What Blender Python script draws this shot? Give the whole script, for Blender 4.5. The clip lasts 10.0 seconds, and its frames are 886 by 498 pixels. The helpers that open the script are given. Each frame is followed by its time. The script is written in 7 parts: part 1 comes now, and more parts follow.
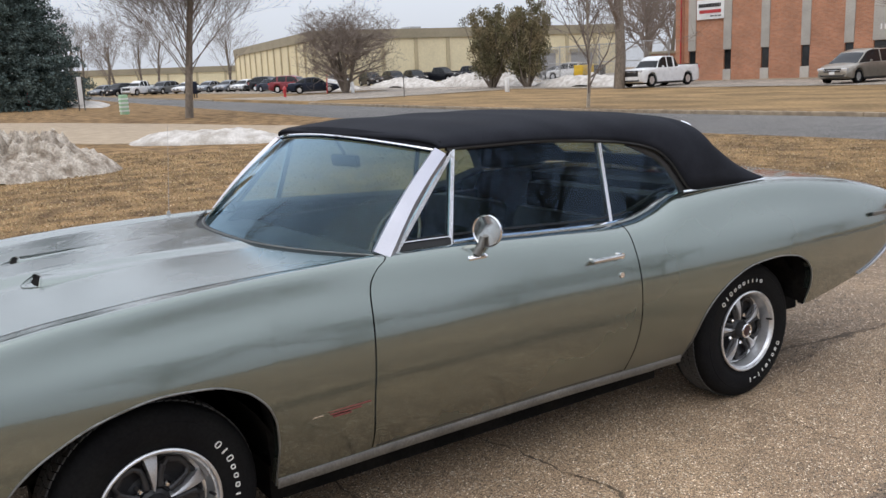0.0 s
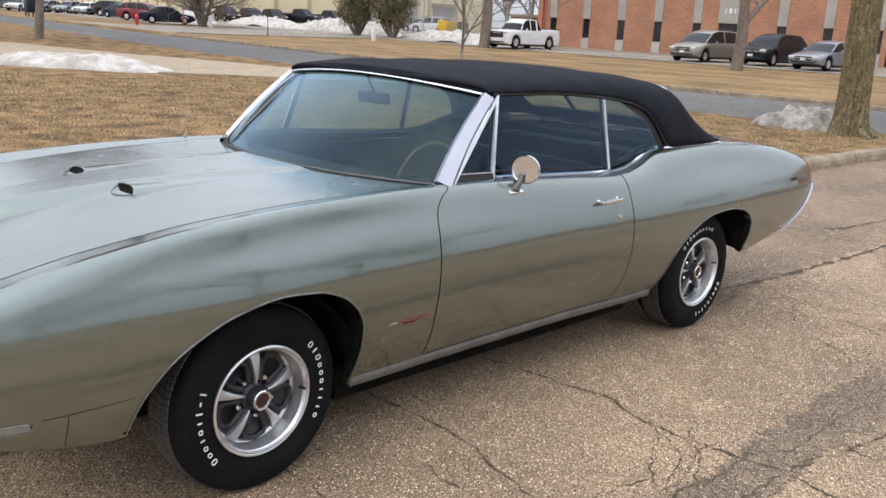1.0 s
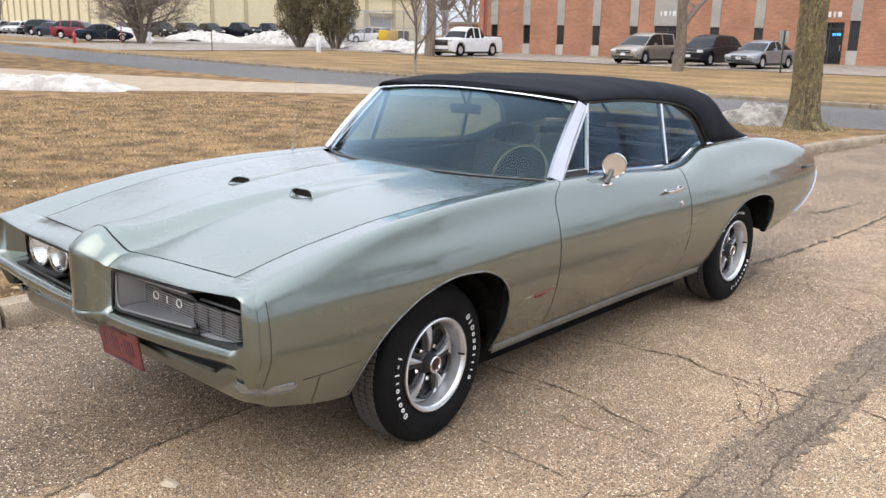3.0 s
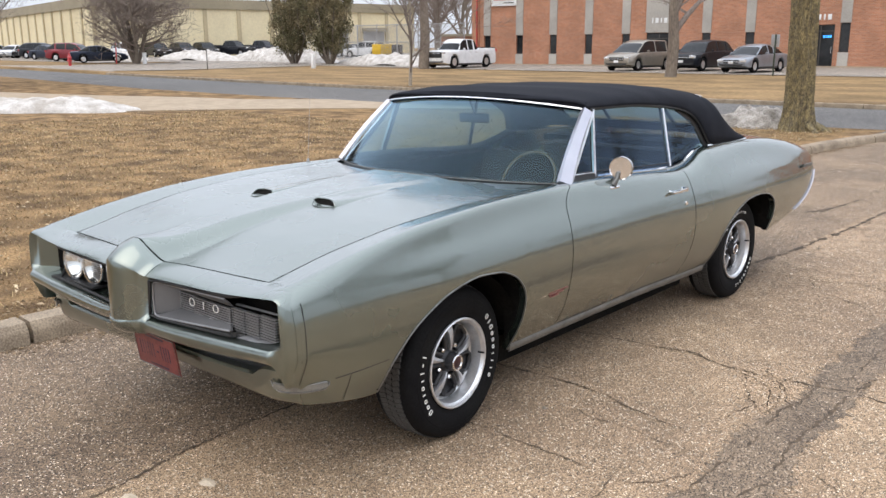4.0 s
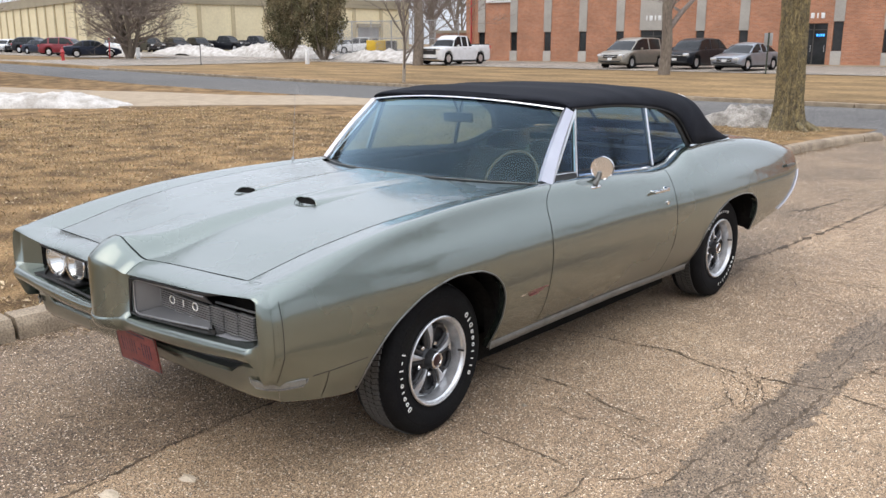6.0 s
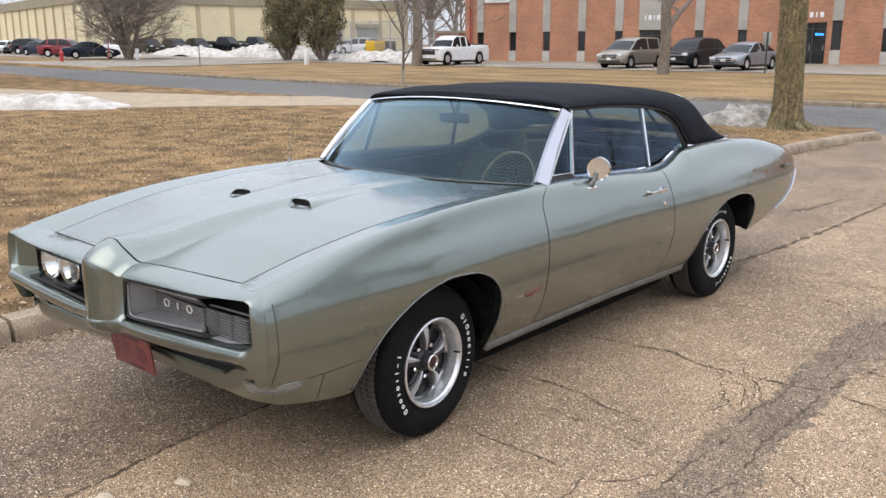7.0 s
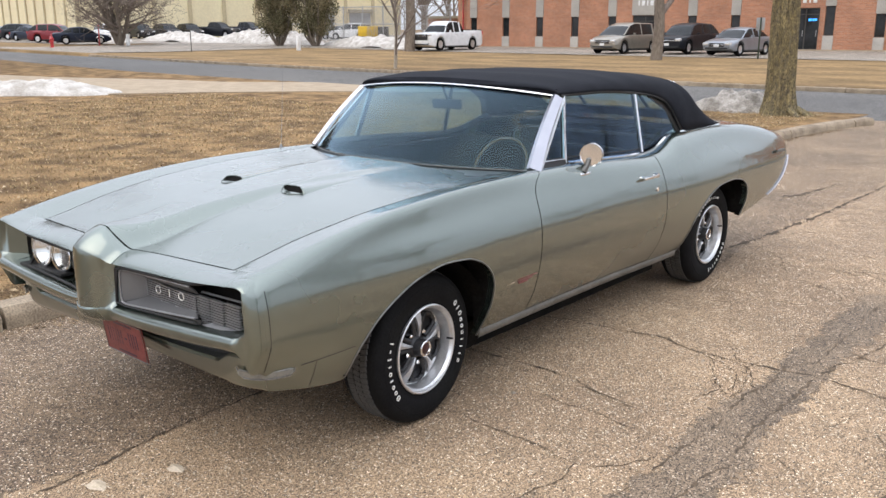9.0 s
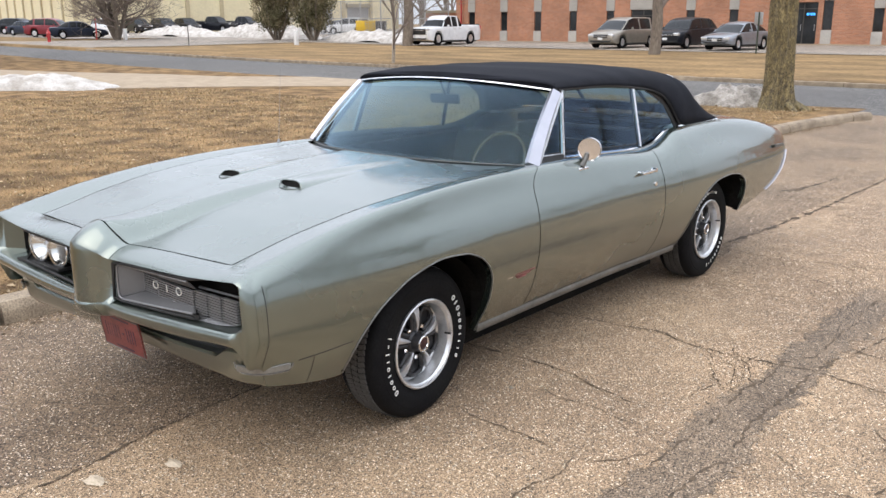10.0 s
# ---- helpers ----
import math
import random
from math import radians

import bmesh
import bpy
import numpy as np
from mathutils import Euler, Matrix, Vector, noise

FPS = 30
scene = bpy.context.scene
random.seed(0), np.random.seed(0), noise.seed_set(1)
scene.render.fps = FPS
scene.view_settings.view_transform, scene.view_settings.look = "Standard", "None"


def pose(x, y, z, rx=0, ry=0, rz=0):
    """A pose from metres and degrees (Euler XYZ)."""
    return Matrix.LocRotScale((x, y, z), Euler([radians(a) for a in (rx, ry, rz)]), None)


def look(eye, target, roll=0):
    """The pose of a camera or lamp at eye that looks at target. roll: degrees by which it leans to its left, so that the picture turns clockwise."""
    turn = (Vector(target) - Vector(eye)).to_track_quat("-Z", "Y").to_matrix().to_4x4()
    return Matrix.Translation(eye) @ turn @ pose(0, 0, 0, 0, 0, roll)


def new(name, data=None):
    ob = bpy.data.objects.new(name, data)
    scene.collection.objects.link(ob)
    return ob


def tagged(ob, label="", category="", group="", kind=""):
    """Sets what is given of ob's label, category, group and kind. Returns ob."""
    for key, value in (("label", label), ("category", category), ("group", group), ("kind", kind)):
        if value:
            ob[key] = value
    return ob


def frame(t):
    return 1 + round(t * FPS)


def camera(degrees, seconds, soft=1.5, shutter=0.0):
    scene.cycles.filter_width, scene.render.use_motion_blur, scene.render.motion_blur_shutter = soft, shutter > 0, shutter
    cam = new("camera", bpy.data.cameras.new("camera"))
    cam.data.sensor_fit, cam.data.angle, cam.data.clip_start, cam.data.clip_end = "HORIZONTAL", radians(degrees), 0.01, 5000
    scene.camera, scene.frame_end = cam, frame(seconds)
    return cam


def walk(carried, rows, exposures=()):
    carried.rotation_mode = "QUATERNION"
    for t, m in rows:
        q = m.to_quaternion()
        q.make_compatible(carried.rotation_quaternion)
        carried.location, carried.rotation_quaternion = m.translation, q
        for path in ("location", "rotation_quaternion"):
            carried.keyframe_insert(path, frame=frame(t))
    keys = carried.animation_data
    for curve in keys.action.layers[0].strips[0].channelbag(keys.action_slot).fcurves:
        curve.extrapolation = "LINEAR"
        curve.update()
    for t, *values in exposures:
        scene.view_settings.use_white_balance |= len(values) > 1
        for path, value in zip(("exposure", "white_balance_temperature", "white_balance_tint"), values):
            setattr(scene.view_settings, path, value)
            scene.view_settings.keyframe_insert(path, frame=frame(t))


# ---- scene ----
cam = camera(54.9, 10.0)
PATH = [
    (0, (3.393, -0.563, 1.623), (1.754, 0.512, 1.224), -2.5),
    (0.5, (3.219, -0.974, 1.613), (1.601, 0.107, 1.153), -0.9),
    (1, (3.221, -1.438, 1.624), (1.828, -0.097, 1.116), 2.9),
    (1.5, (3.32, -1.795, 1.616), (2.13, -0.321, 0.976), 2.2),
    (2, (3.271, -2.096, 1.656), (2.062, -0.593, 1.126), 1.8),
    (2.5, (3.105, -2.341, 1.663), (1.876, -0.837, 1.185), 1.4),
    (3, (3.084, -2.428, 1.659), (1.783, -0.989, 1.173), 1.3),
    (3.2, (3.119, -2.455, 1.656), (1.787, -1.042, 1.177), 0.5),
    (4.5, (3.134, -2.653, 1.666), (1.847, -1.189, 1.216), -0.6),
    (5, (3.184, -2.626, 1.673), (1.889, -1.172, 1.215), -0.3),
    (5.5, (3.192, -2.604, 1.676), (1.901, -1.149, 1.209), 0.1),
    (7, (3.201, -2.569, 1.682), (1.91, -1.114, 1.215), -0.1),
    (7.5, (3.198, -2.564, 1.68), (1.915, -1.107, 1.201), -0.2),
    (8, (3.199, -2.563, 1.681), (1.92, -1.104, 1.195), -0.3),
    (8.5, (3.198, -2.562, 1.68), (1.924, -1.102, 1.186), -0.2),
    (9, (3.201, -2.563, 1.681), (1.927, -1.104, 1.183), -0.1),
    (9.5, (3.198, -2.561, 1.68), (1.926, -1.102, 1.176), -0.1),
    (10, (3.198, -2.559, 1.68), (1.929, -1.099, 1.17), -0.1),
]
walk(cam, [(t, look(eye, target, roll)) for t, eye, target, roll in PATH],
     [(0, -0.42), (0.5, -0.32), (1, -0.22), (1.5, -0.05), (1.8, 0.03), (2.5, 0.08), (3.2, 0.0), (4.5, -0.14), (7, -0.14), (10, -0.05)])

# ---- world, sun and exposure ----
SUN_EL, SUN_AZ = radians(56), radians(172)   # azimuth clockwise from +y
scene.view_settings.exposure = 0.0
world = bpy.data.worlds.new("sky")
scene.world = world
world.use_nodes = True
wn = world.node_tree.nodes
sky = wn.new("ShaderNodeTexSky")
sky.sky_type, sky.sun_disc = "NISHITA", False
sky.sun_elevation, sky.sun_rotation = SUN_EL, SUN_AZ
sky.air_density, sky.dust_density, sky.ozone_density = 1.0, 3.5, 1.2
haze = wn.new("ShaderNodeMix")
haze.data_type = "RGBA"
haze.inputs[0].default_value = 0.72
# thin overcast: brighter overhead than near the horizon
way, parts, lift, glow = (wn.new("ShaderNode" + k) for k in ("TexCoord", "SeparateXYZ", "MapRange", "VectorMath"))
glow.operation = "SCALE"
glow.inputs[0].default_value = (8.42, 8.9, 9.95)
lift.inputs[1].default_value, lift.inputs[2].default_value, lift.inputs[3].default_value, lift.inputs[4].default_value = 0.0, 1.0, 1.25, 3.5
world.node_tree.links.new(way.outputs["Generated"], parts.inputs[0])
world.node_tree.links.new(parts.outputs[2], lift.inputs[0])
world.node_tree.links.new(lift.outputs[0], glow.inputs["Scale"])
world.node_tree.links.new(glow.outputs[0], haze.inputs[7])
world.node_tree.links.new(sky.outputs[0], haze.inputs[6])
world.node_tree.links.new(haze.outputs[2], wn["Background"].inputs[0])
wn["Background"].inputs[1].default_value = 0.105
sun = new("sun", bpy.data.lights.new("sun", "SUN"))
sun.data.energy, sun.data.angle, sun.data.color = 0.9, radians(60), (1.0, 0.90, 0.74)
sun_dir = Vector((math.sin(SUN_AZ) * math.cos(SUN_EL), math.cos(SUN_AZ) * math.cos(SUN_EL), math.sin(SUN_EL)))
sun.matrix_world = look(sun_dir * 50, (0, 0, 0))


# ---- materials ----
def material(name, colors, rough=0.8, metal=0.0, scale=8.0, fine=120.0, bump=0.0, coat=0.0, spread=0.25, stretch=(1, 1, 1), emit=0.0, island=0.0, obj=0.0):
    """A procedural surface: two colours mixed by broad noise, mottled by fine noise, with fine relief."""
    m = bpy.data.materials.new(name)
    m.use_nodes = True
    nt, nodes = m.node_tree, m.node_tree.nodes
    b = nodes["Principled BSDF"]
    a, c = (colors if isinstance(colors[0], (tuple, list)) else (colors, colors))
    b.inputs["Metallic"].default_value = metal
    b.inputs["Coat Weight"].default_value = coat
    b.inputs["Coat Roughness"].default_value = 0.06
    co = nodes.new("ShaderNodeTexCoord")
    mp = nodes.new("ShaderNodeMapping")
    mp.inputs["Scale"].default_value = stretch
    nt.links.new(co.outputs["Object"], mp.inputs[0])
    n1, n2 = nodes.new("ShaderNodeTexNoise"), nodes.new("ShaderNodeTexNoise")
    n1.inputs["Scale"].default_value, n2.inputs["Scale"].default_value = scale, fine
    n1.inputs["Detail"].default_value, n2.inputs["Detail"].default_value = 4, 3
    for n in (n1, n2):
        nt.links.new(mp.outputs[0], n.inputs["Vector"])
    mx = nodes.new("ShaderNodeMix")
    mx.data_type = "RGBA"
    mx.inputs[6].default_value, mx.inputs[7].default_value = (*a, 1), (*c, 1)
    rp = nodes.new("ShaderNodeMapRange")
    rp.inputs[1].default_value, rp.inputs[2].default_value = 0.35, 0.65
    nt.links.new(n1.outputs[0], rp.inputs[0])
    nt.links.new(rp.outputs[0], mx.inputs[0])
    hs = nodes.new("ShaderNodeHueSaturation")
    nt.links.new(mx.outputs[2], hs.inputs["Color"])
    vr = nodes.new("ShaderNodeMapRange")
    vr.inputs[1].default_value, vr.inputs[2].default_value = 0.3, 0.7
    vr.inputs[3].default_value, vr.inputs[4].default_value = 1 - spread, 1 + spread
    nt.links.new(n2.outputs[0], vr.inputs[0])
    last = vr.outputs[0]
    for amount, kind in ((island, "island"), (obj, "obj")):
        if amount:
            src = nodes.new("ShaderNodeNewGeometry" if kind == "island" else "ShaderNodeObjectInfo").outputs["Random Per Island" if kind == "island" else "Random"]
            r2, mu = nodes.new("ShaderNodeMapRange"), nodes.new("ShaderNodeMath")
            r2.inputs[3].default_value, r2.inputs[4].default_value = 1 - amount, 1 + amount
            mu.operation = "MULTIPLY"
            nt.links.new(src, r2.inputs[0])
            nt.links.new(last, mu.inputs[0])
            nt.links.new(r2.outputs[0], mu.inputs[1])
            last = mu.outputs[0]
    nt.links.new(last, hs.inputs["Value"])
    nt.links.new(hs.outputs[0], b.inputs["Base Color"])
    rr = nodes.new("ShaderNodeMapRange")
    rr.inputs[3].default_value, rr.inputs[4].default_value = max(0.02, rough - 0.07), min(1, rough + 0.07)
    nt.links.new(n1.outputs[0], rr.inputs[0])
    nt.links.new(rr.outputs[0], b.inputs["Roughness"])
    if bump:
        bp = nodes.new("ShaderNodeBump")
        bp.inputs["Strength"].default_value, bp.inputs["Distance"].default_value = 0.6, bump
        nt.links.new(n2.outputs[0], bp.inputs["Height"])
        nt.links.new(bp.outputs[0], b.inputs["Normal"])
    if emit:
        b.inputs["Emission Color"].default_value, b.inputs["Emission Strength"].default_value = (*a, 1), emit
    return m


def glass(name, tint, rough=0.0, mirror=0.075, sheen=(0.82, 0.92, 1.0)):
    """Thin tinted pane: part clear, part mirror by the angle; sheen paints the sky's blue into the mirror."""
    m = bpy.data.materials.new(name)
    m.use_nodes = True
    nt, nodes = m.node_tree, m.node_tree.nodes
    nodes.remove(nodes["Principled BSDF"])
    tr, gl, mix, fr, pw, mr = (nodes.new("ShaderNode" + k) for k in ("BsdfTransparent", "BsdfGlossy", "MixShader", "LayerWeight", "Math", "MapRange"))
    tr.inputs[0].default_value = (*tint, 1)
    gl.inputs["Roughness"].default_value = rough + 0.02
    gl.inputs["Color"].default_value = (*sheen, 1)
    fr.inputs["Blend"].default_value = 0.5
    pw.operation = "POWER"
    pw.inputs[1].default_value = 3.6
    mr.inputs[3].default_value, mr.inputs[4].default_value = mirror, 1.0
    nt.links.new(fr.outputs["Facing"], pw.inputs[0])
    nt.links.new(pw.outputs[0], mr.inputs[0])
    nt.links.new(mr.outputs[0], mix.inputs[0])
    nt.links.new(tr.outputs[0], mix.inputs[1])
    nt.links.new(gl.outputs[0], mix.inputs[2])
    nt.links.new(mix.outputs[0], nodes["Material Output"].inputs[0])
    return m


def pavement_material(name, light, dark, stone, tint_scale, speck=55.0, relief=0.004):
    """Worn asphalt: stones in a binder, with broad stains and paler worn patches."""
    m = bpy.data.materials.new(name)
    m.use_nodes = True
    nt, nodes = m.node_tree, m.node_tree.nodes
    b = nodes["Principled BSDF"]
    co = nodes.new("ShaderNodeTexCoord")
    vo, vo2 = nodes.new("ShaderNodeTexVoronoi"), nodes.new("ShaderNodeTexVoronoi")
    vo.inputs["Scale"].default_value, vo2.inputs["Scale"].default_value = speck * 0.68, speck * 1.4
    big, mid = nodes.new("ShaderNodeTexNoise"), nodes.new("ShaderNodeTexNoise")
    big.inputs["Scale"].default_value, mid.inputs["Scale"].default_value = tint_scale, tint_scale * 9
    big.inputs["Detail"].default_value = mid.inputs["Detail"].default_value = 5
    for n in (vo, vo2, big, mid):
        nt.links.new(co.outputs["Object"], n.inputs["Vector"])
    m1, m2, m3 = (nodes.new("ShaderNodeMix") for _ in range(3))
    for n in (m1, m2, m3):
        n.data_type = "RGBA"
    r1 = nodes.new("ShaderNodeMapRange")
    r1.inputs[1].default_value, r1.inputs[2].default_value = 0.38, 0.62
    nt.links.new(big.outputs[0], r1.inputs[0])
    m1.inputs[6].default_value, m1.inputs[7].default_value = (*dark, 1), (*light, 1)
    nt.links.new(r1.outputs[0], m1.inputs[0])
    sep = nodes.new("ShaderNodeSeparateColor")
    nt.links.new(vo.outputs["Color"], sep.inputs[0])
    m2.inputs[7].default_value = (*stone, 1)
    m3.inputs[7].default_value = (*(c * 0.3 for c in dark), 1)
    near = nodes.new("ShaderNodeMapRange")
    near.inputs[1].default_value, near.inputs[2].default_value = 0.50, 0.42
    nt.links.new(vo.outputs["Distance"], near.inputs[0])
    # a few cells hold a pale stone, others a pit whose shade is painted dark
    for channel, least, target in ((0, 0.76, m2), (1, 0.80, m3)):
        pick, both = nodes.new("ShaderNodeMapRange"), nodes.new("ShaderNodeMath")
        pick.inputs[1].default_value, pick.inputs[2].default_value = least, least + 0.12
        both.operation = "MULTIPLY"
        nt.links.new(sep.outputs[channel], pick.inputs[0])
        nt.links.new(pick.outputs[0], both.inputs[0])
        nt.links.new(near.outputs[0], both.inputs[1])
        nt.links.new(both.outputs[0], target.inputs[0])
    nt.links.new(m1.outputs[2], m2.inputs[6])
    nt.links.new(m2.outputs[2], m3.inputs[6])
    sep2 = nodes.new("ShaderNodeSeparateColor")
    nt.links.new(vo2.outputs["Color"], sep2.inputs[0])
    hs = nodes.new("ShaderNodeHueSaturation")
    r3, r4, mu = nodes.new("ShaderNodeMapRange"), nodes.new("ShaderNodeMapRange"), nodes.new("ShaderNodeMath")
    mu.operation = "MULTIPLY"
    r3.inputs[3].default_value, r3.inputs[4].default_value = 0.12, 1.88
    nt.links.new(sep2.outputs[1], r3.inputs[0])
    r4.inputs[1].default_value, r4.inputs[2].default_value = 0.3, 0.7
    r4.inputs[3].default_value, r4.inputs[4].default_value = 0.86, 1.12
    nt.links.new(mid.outputs[0], r4.inputs[0])
    nt.links.new(r3.outputs[0], mu.inputs[0])
    nt.links.new(r4.outputs[0], mu.inputs[1])
    nt.links.new(mu.outputs[0], hs.inputs["Value"])
    nt.links.new(m3.outputs[2], hs.inputs["Color"])
    nt.links.new(hs.outputs[0], b.inputs["Base Color"])
    b.inputs["Roughness"].default_value = 0.85
    bp = nodes.new("ShaderNodeBump")
    bp.inputs["Strength"].default_value, bp.inputs["Distance"].default_value = 0.7, relief
    nt.links.new(vo.outputs["Distance"], bp.inputs["Height"])
    nt.links.new(bp.outputs[0], b.inputs["Normal"])
    return m


def set_input(m, name, value):
    m.node_tree.nodes["Principled BSDF"].inputs[name].default_value = value
    return m


def car_paint(name="silver_green_paint", gloss=(0.05, 0.12)):
    """Old metallic enamel: fine flakes under a glossy, slightly wavy clear coat with dulled areas."""
    m = material(name, ((0.098, 0.128, 0.106), (0.108, 0.140, 0.117)), 0.27, 0.90, 1.5, 1400, 0, 1.0, 0.05)
    nt, nodes = m.node_tree, m.node_tree.nodes
    b = nodes["Principled BSDF"]
    b.inputs["Coat IOR"].default_value = 2.18
    co, wave, dull, mr, bp = (nodes.new("ShaderNode" + k) for k in ("TexCoord", "TexNoise", "TexNoise", "MapRange", "Bump"))
    wave.inputs["Scale"].default_value, wave.inputs["Detail"].default_value = 2.6, 2
    dull.inputs["Scale"].default_value, dull.inputs["Detail"].default_value = 3.5, 6
    for n in (wave, dull):
        nt.links.new(co.outputs["Object"], n.inputs["Vector"])
    mr.inputs[1].default_value, mr.inputs[2].default_value, mr.inputs[3].default_value, mr.inputs[4].default_value = 0.35, 0.7, gloss[0], gloss[1]
    nt.links.new(dull.outputs[0], mr.inputs[0])
    nt.links.new(mr.outputs[0], b.inputs["Coat Roughness"])
    bp.inputs["Strength"].default_value, bp.inputs["Distance"].default_value = 0.5, 0.008
    nt.links.new(wave.outputs[0], bp.inputs["Height"])
    nt.links.new(bp.outputs[0], b.inputs["Coat Normal"])
    return m


PAINT = car_paint()
DULL_PAINT = car_paint("weathered_silver_green_paint", (0.16, 0.34))
SILL = material("dull_sill_metal", ((0.21, 0.21, 0.20), (0.15, 0.15, 0.143)), 0.42, 0.6, 7, 120, 0, 0, 0.2)
CHROME = material("chrome", (0.75, 0.75, 0.76), 0.09, 1.0, 6, 60, 0, 0, 0.06)
BRUSHED = material("brushed_trim", ((0.44, 0.44, 0.48), (0.38, 0.38, 0.42)), 0.30, 0.9, 5, 160, 0, 0, 0.02)
RUBBER = set_input(material("tyre_rubber", ((0.006, 0.006, 0.007), (0.010, 0.010, 0.010)), 0.75, 0, 6, 90, 0.0006, 0, 0.25), "Specular IOR Level", 0.1)
TREAD_RUBBER = material("grey_tread_rubber", ((0.055, 0.053, 0.050), (0.075, 0.071, 0.066)), 0.85, 0, 9, 120, 0.0006, 0, 0.3)
WOODGRAIN = material("pale_wood_rim", ((0.22, 0.175, 0.12), (0.17, 0.13, 0.09)), 0.45, 0, 20, 90, 0, 0.3, 0.15)
LETTER = material("white_letters", (0.72, 0.71, 0.68), 0.6, 0, 9, 90, 0, 0, 0.12)
RIM = material("argent_rim", ((0.74, 0.75, 0.76), (0.60, 0.60, 0.61)), 0.34, 0.85, 25, 200, 0, 0, 0.1)
RIM_DARK = material("charcoal_wheel", ((0.022, 0.022, 0.024), (0.034, 0.034, 0.036)), 0.45, 0.2, 12, 200, 0, 0, 0.2)
SPOKE = material("silver_spoke", ((0.50, 0.50, 0.51), (0.42, 0.42, 0.43)), 0.40, 0.7, 14, 200, 0, 0, 0.1)
CANVAS = set_input(material("black_canvas", ((0.0115, 0.0125, 0.0165), (0.018, 0.0195, 0.025)), 0.85, 0, 5, 260, 0.0005, 0, 0.25), "Specular IOR Level", 0.25)
BLACK = material("black_trim", ((0.012, 0.012, 0.013), (0.02, 0.02, 0.02)), 0.5, 0, 10, 120, 0, 0, 0.2)
# near-black undercoat, also painted shade in the scoop mouths and behind the grille
WELL = set_input(material("undercoat_and_shade", ((0.006, 0.006, 0.006), (0.011, 0.010, 0.009)), 0.95, 0, 9, 60, 0.002, 0, 0.3), "Specular IOR Level", 0.06)
GRILLE = material("argent_grille", ((0.36, 0.36, 0.37), (0.3, 0.3, 0.31)), 0.4, 0.7, 12, 200, 0, 0, 0.12)
DOOR_GREY = material("grey_lamp_door", ((0.15, 0.15, 0.153), (0.12, 0.12, 0.123)), 0.5, 0.3, 7, 160, 0, 0, 0.02)
VINYL = material("black_vinyl", ((0.010, 0.0105, 0.012), (0.015, 0.0155, 0.017)), 0.55, 0, 8, 60, 0, 0, 0.2)
set_input(VINYL, "Specular IOR Level", 0.2)
PLATE_RED = material("red_plate", ((0.21, 0.055, 0.05), (0.16, 0.042, 0.04)), 0.45, 0.1, 20, 150, 0, 0, 0.2)
PLATE_BLUE = material("dark_maroon_bars", (0.055, 0.03, 0.05), 0.5)
HUB_ENAMEL = material("dark_red_hub_enamel", ((0.045, 0.010, 0.013), (0.02, 0.008, 0.010)), 0.3, 0, 60, 200)
EMBLEM_RED = material("red_enamel", (0.20, 0.05, 0.045), 0.4)
MAST = material("dull_mast", (0.3, 0.3, 0.3), 0.5, 0.5)
REFLECTOR = material("lamp_reflector", ((0.80, 0.80, 0.80), (0.72, 0.72, 0.73)), 0.12, 1.0, 40, 200, 0, 0, 0.08)
LENS_CLEAR = glass("clear_lens", (0.92, 0.93, 0.92), 0.02, 0.06, (1.0, 1.0, 1.0))
LAMP_GLASS = set_input(material("lamp_lens", ((0.9, 0.9, 0.9), (0.7, 0.71, 0.71)), 0.16, 0.55, 30, 200, 0, 0.6, 0.15), "IOR", 1.5)
AMBER = material("pale_lens", ((0.22, 0.22, 0.20), (0.17, 0.17, 0.16)), 0.2, 0.3, 30, 200, 0, 0.5, 0.1)
SCREEN = glass("tinted_windshield", (0.56, 0.68, 0.70), 0.0, 0.030, (0.60, 0.83, 1.0))
REAR_GLASS = glass("clear_rear_glass", (0.62, 0.72, 0.72), 0.0, 0.026, (0.70, 0.88, 1.0))


def shade_band(m, lo, hi, tint):
    """The darker strip dyed into the top of a windshield."""
    nt, nodes = m.node_tree, m.node_tree.nodes
    co, sep, mr, mx = (nodes.new("ShaderNode" + k) for k in ("TexCoord", "SeparateXYZ", "MapRange", "Mix"))
    mx.data_type = "RGBA"
    tr = nodes["Transparent BSDF"]
    mx.inputs[6].default_value, mx.inputs[7].default_value = tr.inputs[0].default_value, (*tint, 1)
    mr.inputs[1].default_value, mr.inputs[2].default_value = lo, hi
    nt.links.new(co.outputs["Object"], sep.inputs[0])
    nt.links.new(sep.outputs[2], mr.inputs[0])
    nt.links.new(mr.outputs[0], mx.inputs[0])
    nt.links.new(mx.outputs[2], tr.inputs[0])


shade_band(SCREEN, 1.27, 1.37, (0.22, 0.36, 0.46))
SIDE_GLASS = glass("tinted_side_glass", (0.62, 0.75, 0.72), 0.0, 0.05, (0.42, 0.56, 0.78))
CAR_GLASS = set_input(material("dark_car_glass", ((0.008, 0.010, 0.012), (0.014, 0.016, 0.018)), 0.08, 0, 3, 50, 0, 0.0, 0.1), "Specular IOR Level", 0.3)

